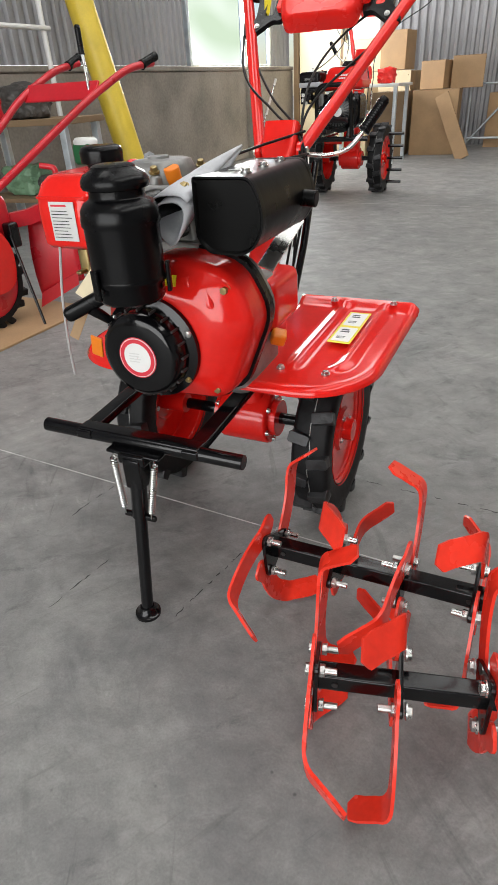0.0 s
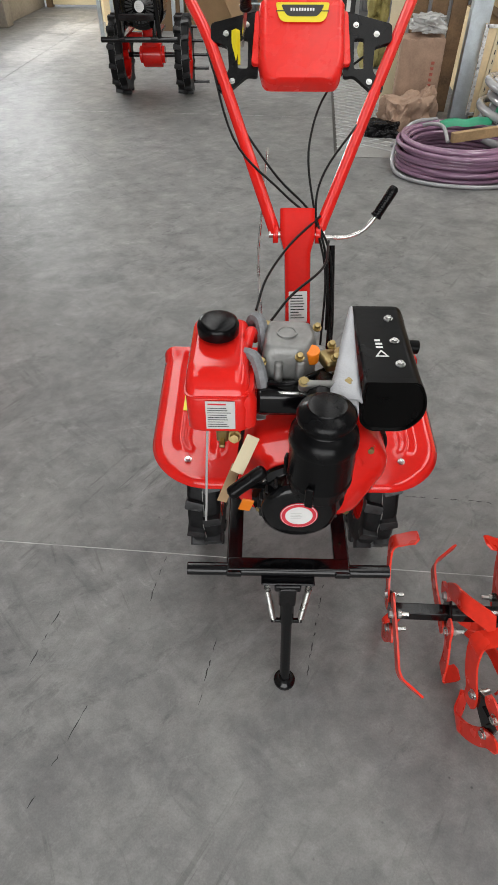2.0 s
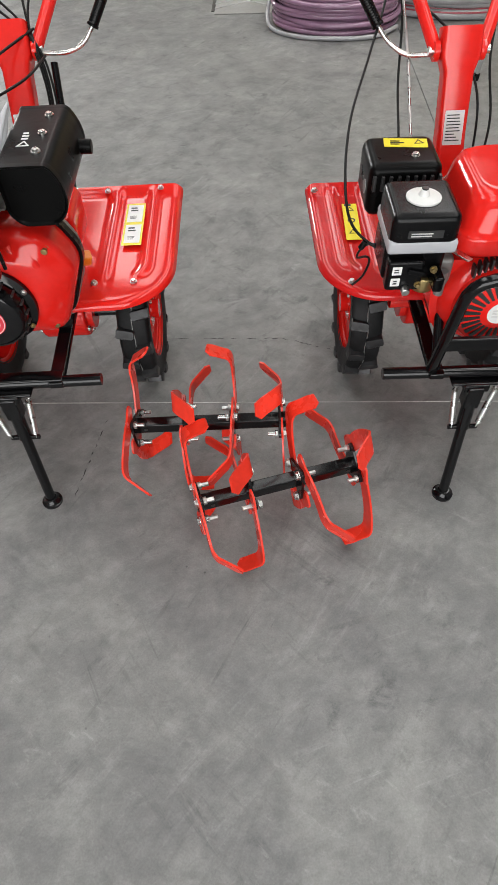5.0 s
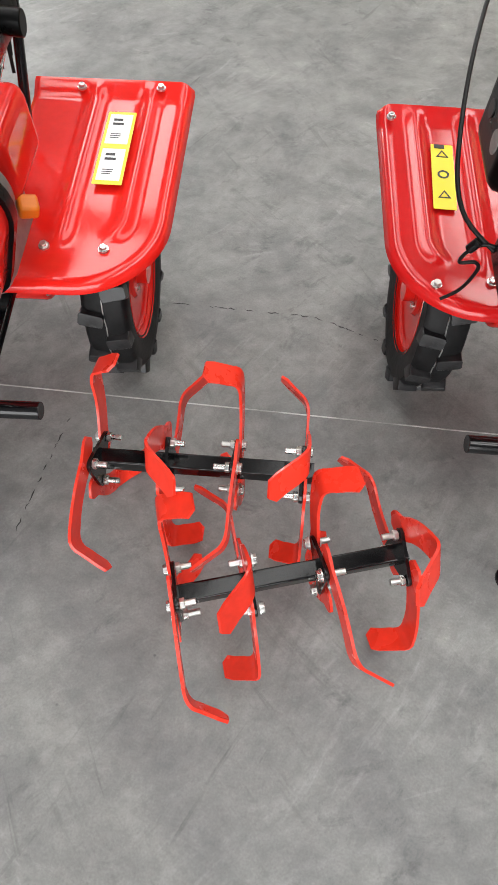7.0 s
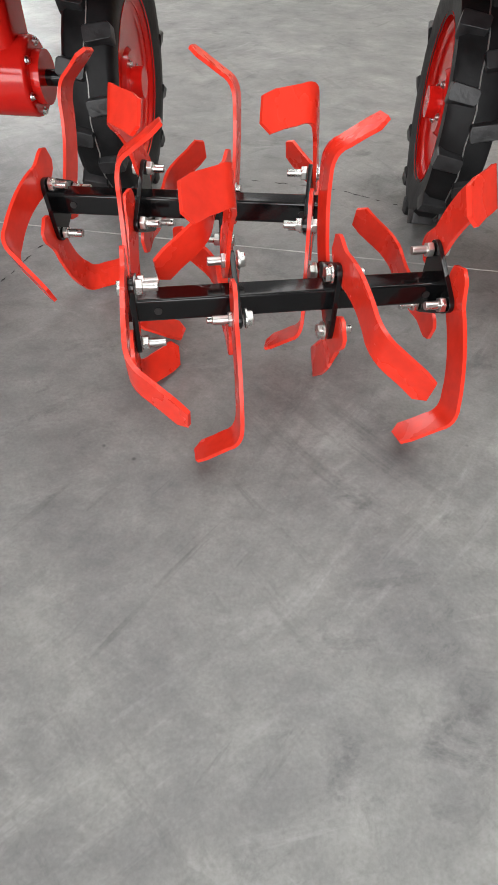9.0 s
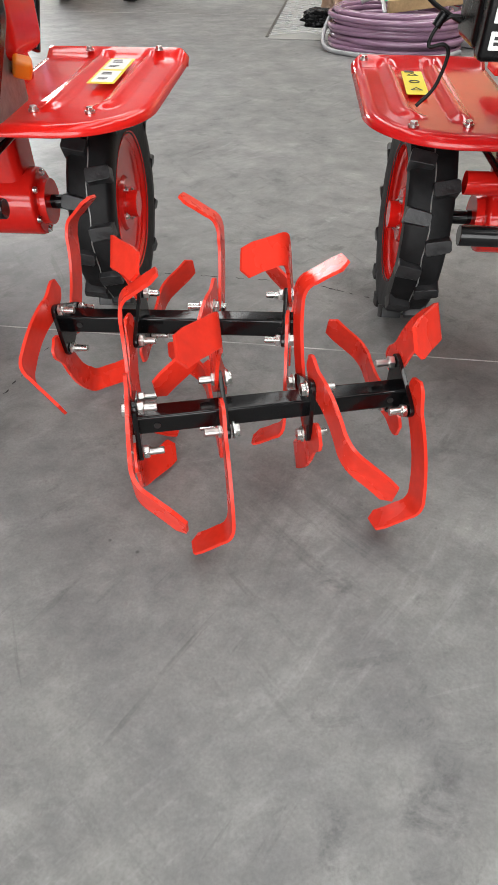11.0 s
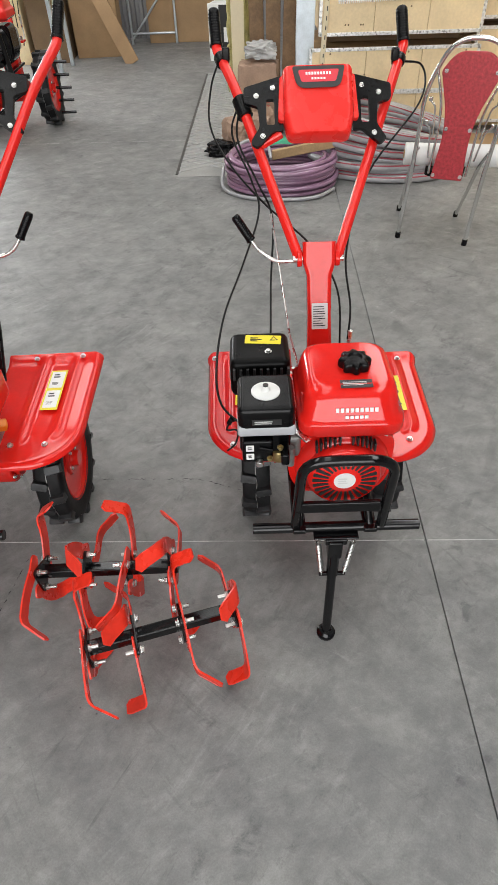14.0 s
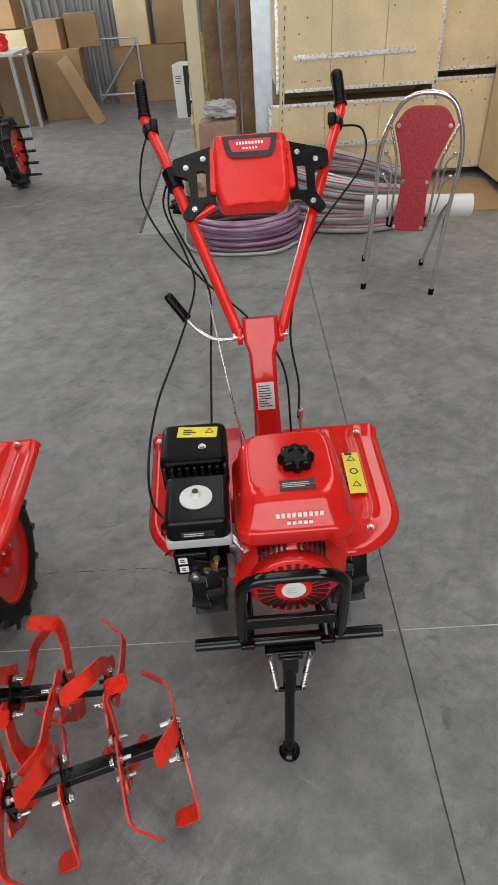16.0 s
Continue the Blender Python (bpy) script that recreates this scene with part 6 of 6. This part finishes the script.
def backdrop_things():
    chair()
    coil = hose_coil("hose_coil", 0.37, 3.88, 0.36, 0.32, 24, 0.0125, HOSE, "coil of clear purple plastic hose on the floor", 3)
    loose = [(-0.10, 0.30, 0.19), (-0.26, 0.20, 0.19), (-0.36, 0.06, 0.13), (-0.395, -0.08, 0.05), (-0.36, -0.20, 0.014), (-0.22, -0.32, 0.013), (0.0, -0.365, 0.013), (0.20, -0.34, 0.013), (0.33, -0.22, 0.02)]
    part("loose_turn", tube(curve_points(loose), 0.0115, None, 10), HOSE_GREY, coil, "pale loose turn of the hose")
    part("hose_end", tube(curve_points([(-0.36, 0.33, 0.012), (-0.30, 0.30, 0.06), (-0.20, 0.22, 0.17), (-0.10, 0.10, 0.205), (-0.07, -0.02, 0.15)]), 0.0115, None, 10), HOSE_GREY, coil, "pale free end of the hose")
    thing("wooden_batten", box(0.44, 0.035, 0.055, (0, 0, 0), 0.004), TIMBER, "pale wooden batten lying on the hose coil", "batten", pose(0.52, 3.87, 0.205, 0, -5, 14))
    band = curve_points([(0.12, 0.0, 0.045), (0.185, 0.02, 0.045), (0.215, 0.04, 0.12), (0.26, 0.07, 0.22), (0.33, 0.10, 0.275), (0.46, 0.12, 0.27), (0.60, 0.14, 0.225)])
    strap = thing("green_strap", sweep(band, [(0.011, 0.0), (0.0, 0.003), (-0.011, 0.0), (0.0, -0.003)], up=(0.2, -1, 0.6)), GREEN, "green woven strap across the two hose coils", "strap", pose(0.40, 4.05, 0.175))
    wide = curve_points([(-0.13, -0.03, 0.030), (-0.05, -0.015, 0.044), (0.03, -0.01, 0.038), (0.10, 0.0, 0.050), (0.18, 0.02, 0.043)])
    part("strap_end", sweep(wide, [(0.034, -0.006), (0.012, 0.006), (-0.012, 0.003), (-0.034, -0.008), (0.0, -0.002)], up=(0, -0.5, 1)), GREEN, strap, "bunched wide end of the strap")
    hose_coil("hose_coil", 1.09, 4.22, 0.53, 0.43, 18, 0.025, HOSE_GREY, "high heap of clear grey hose with red stripes", 8, 0.62, 1.35, STRIPE_RED)
    # crates
    up = wooden_crate(0.66, 1.79, 4.8, 5.7, 0.672, 1.70, "big plywood crate with steel edging, stacked on another")
    nail_strip(up, (-0.45, -0.456, 0.20), (0.40, -0.456, 0.22))
    lo = wooden_crate(0.60, 1.80, 4.78, 5.7, 0.06, 0.600, "plywood crate with steel edging on timber skids")
    nail_strip(lo, (-0.25, -0.468, 0.26), (0.45, -0.468, 0.26))
    thing("timber_skid", box(1.1, 0.09, 0.06, (0, 0, 0.03), 0.004), TIMBER, "rough timber skid under a crate", "timber", pose(1.2, 4.9, 0))
    thing("timber_skid", box(1.1, 0.09, 0.06, (0, 0, 0.03), 0.004), TIMBER, "rough timber skid under a crate", "timber", pose(1.2, 5.5, 0))
    thing("timber_spacer", box(1.0, 0.5, 0.072, (0, 0, 0.036), 0.004), DARK_BOARD, "dark timber spacer between crates", "timber", pose(1.22, 5.3, 0.600))
    wooden_crate(1.815, 2.62, 4.92, 5.7, 0.06, 0.685, "pale plywood crate in the corner of the stack", True, 1)
    wooden_crate(1.815, 2.62, 4.92, 5.7, 0.731, 1.70, "pale plywood crate on top of another", True, 1)
    thing("timber_spacer", box(0.34, 0.5, 0.046, (0, 0, 0.023), 0.004), DARK_BOARD, "dark timber spacer between crates", "timber", pose(2.0, 5.4, 0.685))
    thing("timber_skid", box(0.34, 0.6, 0.058, (0, 0, 0.029), 0.004), TIMBER, "rough timber skid under a crate", "timber", pose(2.0, 5.35, 0))
    wooden_crate(2.24, 3.3, 3.2, 4.88, 0.06, 0.76, "yellow-brown plywood crate seen along its side", False, 2, "x")
    wooden_crate(2.26, 3.3, 3.2, 4.88, 0.82, 1.8, "yellow-brown plywood crate stacked on another", False, 2, "x")
    thing("timber_skid", box(0.9, 1.5, 0.058, (0, 0, 0.029), 0.004), TIMBER, "rough timber skids under a crate", "timber", pose(2.8, 4.0, 0))
    thing("timber_spacer", box(0.9, 1.5, 0.058, (0, 0, 0.029), 0.004), DARK_BOARD, "dark timber spacer between crates", "timber", pose(2.8, 4.0, 0.761))
    thing("cardboard_sheet", box(0.85, 0.75, 0.006, (0, 0, 0.003), 0.002), CARDBOARD, "flat brown cardboard sheet on the floor", "cardboard", pose(1.82, 4.45, 0, 0, 0, -4))
    # galvanised column
    col = None
    for x, y, sx, sy in ((0.56, 4.86, 0.13, 0.012), (0.50, 4.90, 0.012, 0.07), (0.62, 4.90, 0.012, 0.07)):
        col = box(sx, sy, HIGH, (x, y, HIGH / 2), 0.002, 1, col)
    tagged(part("column", col, GALV, None, "galvanised steel channel column"), "", "column", kind="structure")
    slot = box(0.035, 0.02, 1.9, (0, 0, 0.95), 0.002, 1)
    S = thing("slotted_angle", slot, CREAM, "cream slotted steel angle leaning by the column", "steel angle", pose(0.655, 4.75, 0, -3, 3, 0))
    for k in range(30):
        part("slot", box(0.006, 0.002, 0.026, (0.004, -0.0112, 0.12 + k * 0.055), 0.0005, 1), INK, S)
    # timber and sacks beside the column
    for k, (x, y, w, h, lean) in enumerate(((0.445, 5.10, 0.10, 2.0, 1), (0.06, 5.30, 0.10, 2.1, 0), (0.335, 5.16, 0.11, 1.9, 0), (0.22, 5.25, 0.11, 2.2, -1))):
        thing("plank", box(w, 0.035, h, (0, 0, h / 2), 0.003), CREAM if k == 1 else KNOTTY, "upright cream-painted wooden plank" if k == 1 else "upright dark knotty timber plank behind the sacks", "plank", pose(x, y, 0, -1.5, lean, 3 * k - 4), "upright planks")
    tall = lumpy("paper_sack", 0.22, 4.94, 0.31, 0.24, 0.54, SACK, "tall brown paper sack with faint red print, standing on the floor", "sack", 2, 0.07, rot=-6, crease=0.25, square=0.8)
    for k in range(9):
        part("print", box(0.022, 0.003, 0.018, (0.085, -0.128, 0.10 + k * 0.034), 0.001, 1), FADED_PRINT, tall, "faded red print")
    lumpy("film_bag", 0.24, 4.94, 0.24, 0.20, 0.11, FILM, "crumpled white plastic bag on top of a sack", "bag", 11, 0.3, 0.53)
    lumpy("paper_sack", 0.12, 4.60, 0.30, 0.26, 0.22, SACK, "crumpled brown paper sack slumped on the floor", "sack", 5, 0.26, rot=20, crease=0.6, square=0.8)
    lumpy("paper_sack", 0.27, 4.66, 0.16, 0.14, 0.27, SACK, "small folded brown paper sack with a pointed top", "sack", 6, 0.25, rot=35, crease=0.5, square=0.3)
    lumpy("black_bag", -0.04, 4.46, 0.24, 0.16, 0.10, BLACK_PLASTIC, "crumpled black plastic bag beside a sack", "bag", 7, 0.3)
    lumpy("wrapped_bale", 0.02, 6.5, 0.24, 0.24, 0.40, SACK_OLIVE, "bulging bale wrapped in olive-yellow plastic", "bundle", 9, 0.25)
    lumpy("wrapped_bale", 0.03, 6.5, 0.20, 0.20, 0.55, SACK_OLIVE, "torn upright bundle in olive-yellow plastic on a bale", "bundle", 10, 0.5, 0.37, crease=0.5)
    # pale sheet with a diamond mesh on the floor
    M = empty("mesh_sheet", pose(-0.12, 5.65, 0), "flat pale plastic sheet with a white diamond mesh on the floor", "mesh sheet")
    part("sheet", box(0.46, 3.3, 0.003, (0, 0, 0.003), 0.001, 1), GREY_SHEET, M)
    bm = bmesh.new()
    for k in range(-9, 50):
        for s in (-1, 1):
            x0, y0 = -0.23, -1.9 + k * 0.085
            x1, y1 = 0.23, y0 + s * 0.46 * 0.62
            if min(y0, y1) < -1.62 or max(y0, y1) > 1.62:
                continue
            rod((x0, y0, 0.007), (x1, y1, 0.006), 0.0032, bm, 5)
    tagged(part("mesh_wire", bm, FILM, M), kind="stuff")
    part("border", box(0.022, 3.2, 0.004, (-0.238, 0.0, 0.0035), 0.001, 1), DARK_CAST, M, "dark dirty edge strip")
    # far boxes
    carton(-1.80, 8.65, 0, 0.55, 0.5, 0.72, 6, "large brown carton with a taped top")
    carton(-2.30, 8.35, 0, 0.40, 0.5, 0.72, 4, "tall wine-brown carton standing beside other boxes", DARK_BOARD)
    carton(-1.85, 8.7, 0.725, 0.30, 0.3, 0.30, -8, "small open brown carton on a larger one")
    carton(-2.75, 8.3, 0, 0.42, 0.45, 0.78, 0, "pale plywood-coloured carton standing on the floor", PLYWOOD)
    carton(-1.5, 8.85, 0.72, 0.38, 0.3, 0.34, 10, "brown carton stacked at the back")
    plank = box(0.16, 0.03, 0.78, (0, 0, 0.39), 0.003)
    thing("cardboard_strip", plank, CARDBOARD, "long brown board leaning against a carton", "board", pose(-1.30, 7.98, 0, -14, -28, 0))
    fr = tube([(-0.3, 0, 0), (-0.3, 0, 0.75), (0.3, 0, 0.75), (0.3, 0, 0)], 0.018, None, 8)
    tube([(-0.3, 0, 0.05), (0.3, 0, 0.72)], 0.014, fr, 8)
    tube([(-0.3, 0, 0.12), (0.3, 0, 0.12)], 0.014, fr, 8)
    thing("steel_trestle", fr, GALV, "grey steel trestle frame standing on the floor", "trestle", pose(-1.2, 9.25, 0))
    carton(-0.78, 9.45, 0, 0.98, 0.3, 0.64, 0, "long flat brown carton against the wall", CARDBOARD, "carton", False)
    carton(-0.95, 9.5, 0.645, 0.42, 0.2, 0.75, 0, "upright plywood board box", PLYWOOD, "carton", False)
    carton(-0.45, 9.5, 0.645, 0.42, 0.2, 0.75, 0, "upright plywood board box", CARDBOARD, "carton", False)
    B = empty("printed_carton", pose(-0.20, 8.1, 0, 0, 0, -12), "white and black printed carton standing on end", "box")
    part("carton_body", box(0.28, 0.3, 0.55, (0, 0, 0.275), 0.004), WHITE_PLASTIC, B)
    part("black_side", box(0.15, 0.004, 0.53, (0.065, -0.151, 0.275), 0.001, 1), INK, B, "black printed panel")
    bars("print", B, face((0.065, -0.154, 0.30), (0, -1, 0), (-1, 0, 0)), WHITE, 0.22, 0.05, 1, 0.9, 4)
    bars("print", B, face((-0.07, -0.152, 0.40), (0, -1, 0)), INK, 0.09, 0.10, 4, 0.3, 6)
    # tables and crates further back on the left
    for x, y, w in ((-2.42, 7.70, 0.9),):
        t = empty("work_table", pose(x, y, 0), "white-topped steel work table with boxes", "table")
        part("tabletop", box(w, 0.6, 0.03, (0, 0, 0.80), 0.004), WHITE_PLASTIC, t)
        for sx in (-1, 1):
            for sy in (-1, 1):
                part("leg", box(0.04, 0.04, 0.785, (sx * (w / 2 - 0.05), sy * 0.25, 0.3925), 0.003, 1), GALV, t)
    # crate coloured cream in place of a cream part of the end wall
    wooden_crate(-3.15, -2.15, 8.6, 9.3, 0.0, 0.95, "cream crate standing in for a cream stretch of the end wall", False, 2, "y", CREAM)
    carton(-2.85, 8.9, 0.955, 0.5, 0.4, 0.36, 5, "pale cream carton stacked on a crate", CREAM)
    carton(-2.40, 8.85, 0.955, 0.34, 0.34, 0.42, -6, "brown carton stacked on a crate")
    carton(-2.8, 8.9, 1.32, 0.4, 0.36, 0.28, -4, "white carton stacked on another box", WHITE_PLASTIC)
    lumpy("engine_part", -2.5, 7.65, 0.26, 0.2, 0.20, RED, "small red machine part on a work table", "machine part", 13, 0.2, 0.815)
    lumpy("engine_part", -2.2, 7.7, 0.2, 0.2, 0.16, RED, "small red machine part on a work table", "machine part", 15, 0.2, 0.815)
    carton(-2.7, 7.7, 0.815, 0.3, 0.3, 0.2, 5, "small blue-white carton on a work table", WHITE_PLASTIC)
    # loose cardboard on the right
    c = thing("cardboard_sheet", box(0.5, 0.52, 0.006, (0, 0, 0.003), 0.002), CARDBOARD, "torn brown cardboard sheet on the floor", "cardboard", pose(1.40, 1.085, 0, 0, 0, -3))


backdrop_things()


# ---- beside the west wall: plough tiller, bench, post; and the far tiller ----
def plough_tiller():
    T = empty("plough_tiller", pose(-2.15, 1.75, 0), "wine-red two-wheel tiller with a mouldboard plough on cardboard", "tiller")
    # places are from the machine's base
    body = box(0.34, 0.46, 0.20, (-0.12, -0.16, 0.43), 0.05, 4)
    box(0.26, 0.30, 0.12, (-0.12, -0.2, 0.56), 0.04, 4, body)
    part("housing", body, DARK_RED, T)
    part("label", box(0.10, 0.002, 0.04, (-0.06, -0.392, 0.44), 0.01), WHITE, T, "white label")
    for x, y in ((0.0, 0.04), (0.03, -0.02)):
        bolt(T, (x, y, 0.532), (0, 0, 1), 0.010, 0.01)
    for x, s in ((0.03, 1), (-0.34, -1)):
        w = empty_part("wheel", T, pose(x, -0.16, 0.20, 0, 90, 0))
        cage = lathe([(0.14, -0.05), (0.165, -0.05), (0.17, 0), (0.165, 0.05), (0.14, 0.05)], 32, caps=False)
        part("tyre", cage, RUBBER, w)
        me = None
        for k in range(16):
            a = 2 * math.pi * k / 16
            t = pose(0, 0, 0, 0, 0, math.degrees(a)) @ pose(0.178, 0, 0, 18 * (1 if k % 2 else -1), 0, 20)
            if me is None:
                me = part("lug", box(0.045, 0.03, 0.09, (0, 0, 0), 0.004, 1), RUBBER, w, m=t).data
            else:
                link("lug", me, RUBBER, w, m=t)
        part("rim", lathe([(0.142, -0.045), (0.142, 0.045), (0.10, 0.052), (0.03, 0.06), (0.001, 0.06)], 32, caps=False), DARK_RED, w)
        bolt(w, (0, 0, 0.06), (0, 0, 1), 0.012, 0.012)
    guard = plate(rounded([(-0.16, -0.14), (0.15, -0.14), (0.17, 0.06), (0.03, 0.17), (-0.14, 0.15)], 0.09, 6), 0.012, m=pose(0.105, -0.20, 0.30, 90, 0, 90), bevel=0.004)
    part("side_guard", guard, RED, T, "round red side guard")
    # handlebars
    for pts in ([(-0.02, 0.0, 0.50), (0.15, 0.55, 0.84), (0.20, 0.80, 0.955), (0.22, 0.97, 0.975)], [(-0.24, 0.0, 0.50), (-0.26, 0.55, 0.86), (-0.25, 0.80, 0.97), (-0.22, 0.95, 1.0)]):
        part("handlebar", tube(round_corners(pts, 0.08), 0.0165, None, 14), DARK_RED, T)
        grip(T, Vector(pts[-2]).lerp(Vector(pts[-1]), 0.55), Vector(pts[-1]) * 1.03, 0.02)
    part("cross_plate", box(0.42, 0.012, 0.085, (-0.05, 0.60, 0.875), 0.004, turn=pose(0, 0, 0, -35, 0, 2)), DARK_RED, T)
    l = part("clutch_lever", tube([(0.12, 0.60, 0.84), (0.10, 0.62, 0.98), (0.095, 0.62, 1.03)], 0.007, None, 8), STEEL, T)
    grip(l, (0.095, 0.62, 1.01), (0.085, 0.63, 1.12), 0.013, "lever_grip")
    # plough with its beam
    beam = sweep([(-0.05, 0.0, 0.40), (0.08, 0.12, 0.42), (0.16, 0.24, 0.46)], [(-0.02, -0.03), (0.02, -0.03), (0.02, 0.03), (-0.02, 0.03)], up=(0, 0, 1))
    box(0.035, 0.05, 0.30, (0.17, 0.24, 0.42), 0.005, bm=beam)
    part("beam", beam, DARK_RED, T)
    part("hitch_handle", tube(round_corners([(0.17, 0.24, 0.50), (0.17, 0.24, 0.60), (0.11, 0.22, 0.61)], 0.015), 0.012, None, 10), DARK_RED, T)
    board = bmesh.new()
    rows = []
    for j in range(9):
        v = j / 8
        row = []
        for i in range(9):
            u = i / 8
            x = 0.03 + 0.19 * u
            z = 0.07 + 0.06 * u + (0.34 - 0.05 * u) * v
            y = 0.14 + 0.10 * u - 0.018 * math.sin(v * math.pi) + 0.02 * v
            row.append(board.verts.new((x, y, z)))
        rows.append(row)
    for a, b in zip(rows, rows[1:]):
        for k in range(8):
            board.faces.new((a[k], a[k + 1], b[k + 1], b[k]))
    mb = part("mouldboard", board, DARK_RED, T, "curved wine-red mouldboard")
    so = mb.modifiers.new("thickness", "SOLIDIFY")
    so.thickness = 0.006
    share = plate(rounded([(0.0, 0.0), (0.20, 0.10), (0.21, 0.16), (0.02, 0.07)], 0.004), 0.008, m=pose(0.02, 0.13, 0.01, 90, 0, 25))
    part("plough_share", share, DARK_RED, T)
    part("stay", box(0.20, 0.012, 0.025, (0.30, 0.26, 0.375), 0.003), DARK_RED, T)
    part("prop_rod", tube([(0.10, -0.02, 0.38), (0.15, -0.03, 0.20), (0.215, -0.05, 0.006)], 0.006, None, 8), BLACK_PAINT, T)
    part("spring_box", box(0.05, 0.05, 0.10, (0.09, 0.0, 0.37), 0.01), BLACK_PAINT, T)
    return T


def west_side():
    plough_tiller()
    thing("cardboard_sheet", box(0.9, 0.62, 0.010, (0, 0, 0.005), 0.002), CARDBOARD, "flattened brown cardboard under the plough tiller", "cardboard", pose(-2.34, 1.66, 0, 0, 0, 0)).location.z = 0
    foot = Vector((-3.55, 4.66, 0))
    top = Vector((-4.13, 4.60, 2.35))
    post_ = rod(foot, top, 0.112, None, 32)
    tagged(thing("leaning_pipe", post_, YELLOW_PAINT, "thick yellow-painted steel pipe leaning on the wall", "pipe"), "")
    # bench with a green machine on it
    B = empty("steel_bench", pose(-3.62, 3.50, 0, 0, 0, 8), "dark timber bench on grey steel legs with machine parts", "bench")
    part("benchtop", box(0.95, 0.50, 0.04, (0, 0, 0.72), 0.004), DARK_BOARD, B)
    part("shelf", box(0.90, 0.46, 0.03, (0, 0, 0.22), 0.004), DARK_BOARD, B)
    for sx in (-1, 1):
        for sy in (-1, 1):
            part("leg", box(0.05, 0.05, 0.70, (sx * 0.42, sy * 0.20, 0.35), 0.003, 1), GALV, B)
    G = empty("green_pump", pose(-2.95, 3.30, 0), "green pump unit with a white curved cover", "pump")
    gb = box(0.15, 0.13, 0.13, (0, 0, 0.53), 0.025, 3)
    rod((0, 0, 0.0), (0, 0, 0.48), 0.016, gb, 16)
    box(0.18, 0.15, 0.02, (0, 0, 0.010), 0.004, bm=gb)
    part("pump_body", gb, DEEP_GREEN, G)
    part("cover", lathe([(0.083, 0.585), (0.086, 0.605), (0.07, 0.625), (0.001, 0.628)], 24, m=pose(0, 0, 0) @ Matrix.Diagonal((1, 0.85, 1, 1)), caps=False), WHITE_PLASTIC, G, "white curved cover")
    lumpy("machine_part", -3.55, 3.45, 0.30, 0.26, 0.22, DARK_CAST, "oily cast machine part on a bench", "machine part", 21, 0.16, 0.74)
    lumpy("machine_part", -3.40, 3.42, 0.22, 0.2, 0.16, DARK_CAST, "oily cast machine part on the bench shelf", "machine part", 22, 0.2, 0.235)
    lumpy("machine_part", -3.30, 3.75, 0.3, 0.26, 0.34, DARK_CAST, "oily cast engine block on the floor", "machine part", 27, 0.2)
    lumpy("machine_part", -3.12, 3.86, 0.14, 0.13, 0.12, DARK_CAST, "small oily machine part on the floor", "machine part", 28, 0.2)
    lumpy("machine_part", -3.75, 3.5, 0.22, 0.2, 0.2, DARK_RED, "red machine part on a bench", "machine part", 23, 0.16, 0.74)
    lumpy("machine_part", -3.75, 3.5, 0.34, 0.26, 0.22, PALE_GREEN, "green-grey engine block on the bench shelf", "machine part", 25, 0.15, 0.235)
    R = empty("pipe_rack", pose(-4.1, 4.1, 0), "pale painted pipe rack standing against the wall", "rack")
    for y in (-0.45, 0.25):
        part("upright", tube([(0, y, 0), (-0.03, y, 2.2)], 0.022, None, 10), WHITE_PLASTIC, R)
    for z in (0.9, 1.35, 1.8):
        part("rung", tube([(0, -0.8, z), (0, 0.3, z)], 0.018, None, 10), WHITE_PLASTIC, R)
    # the larger machine standing far back
    far = petrol_tiller(pose(-1.785, 4.86, 0, 0, 0, 4) @ Matrix.Scale(1.42, 4), True)
    far.name = "far_tiller"
    tagged(far, "larger orange-red two-wheel tiller standing further back in the hall", "tiller")


west_side()
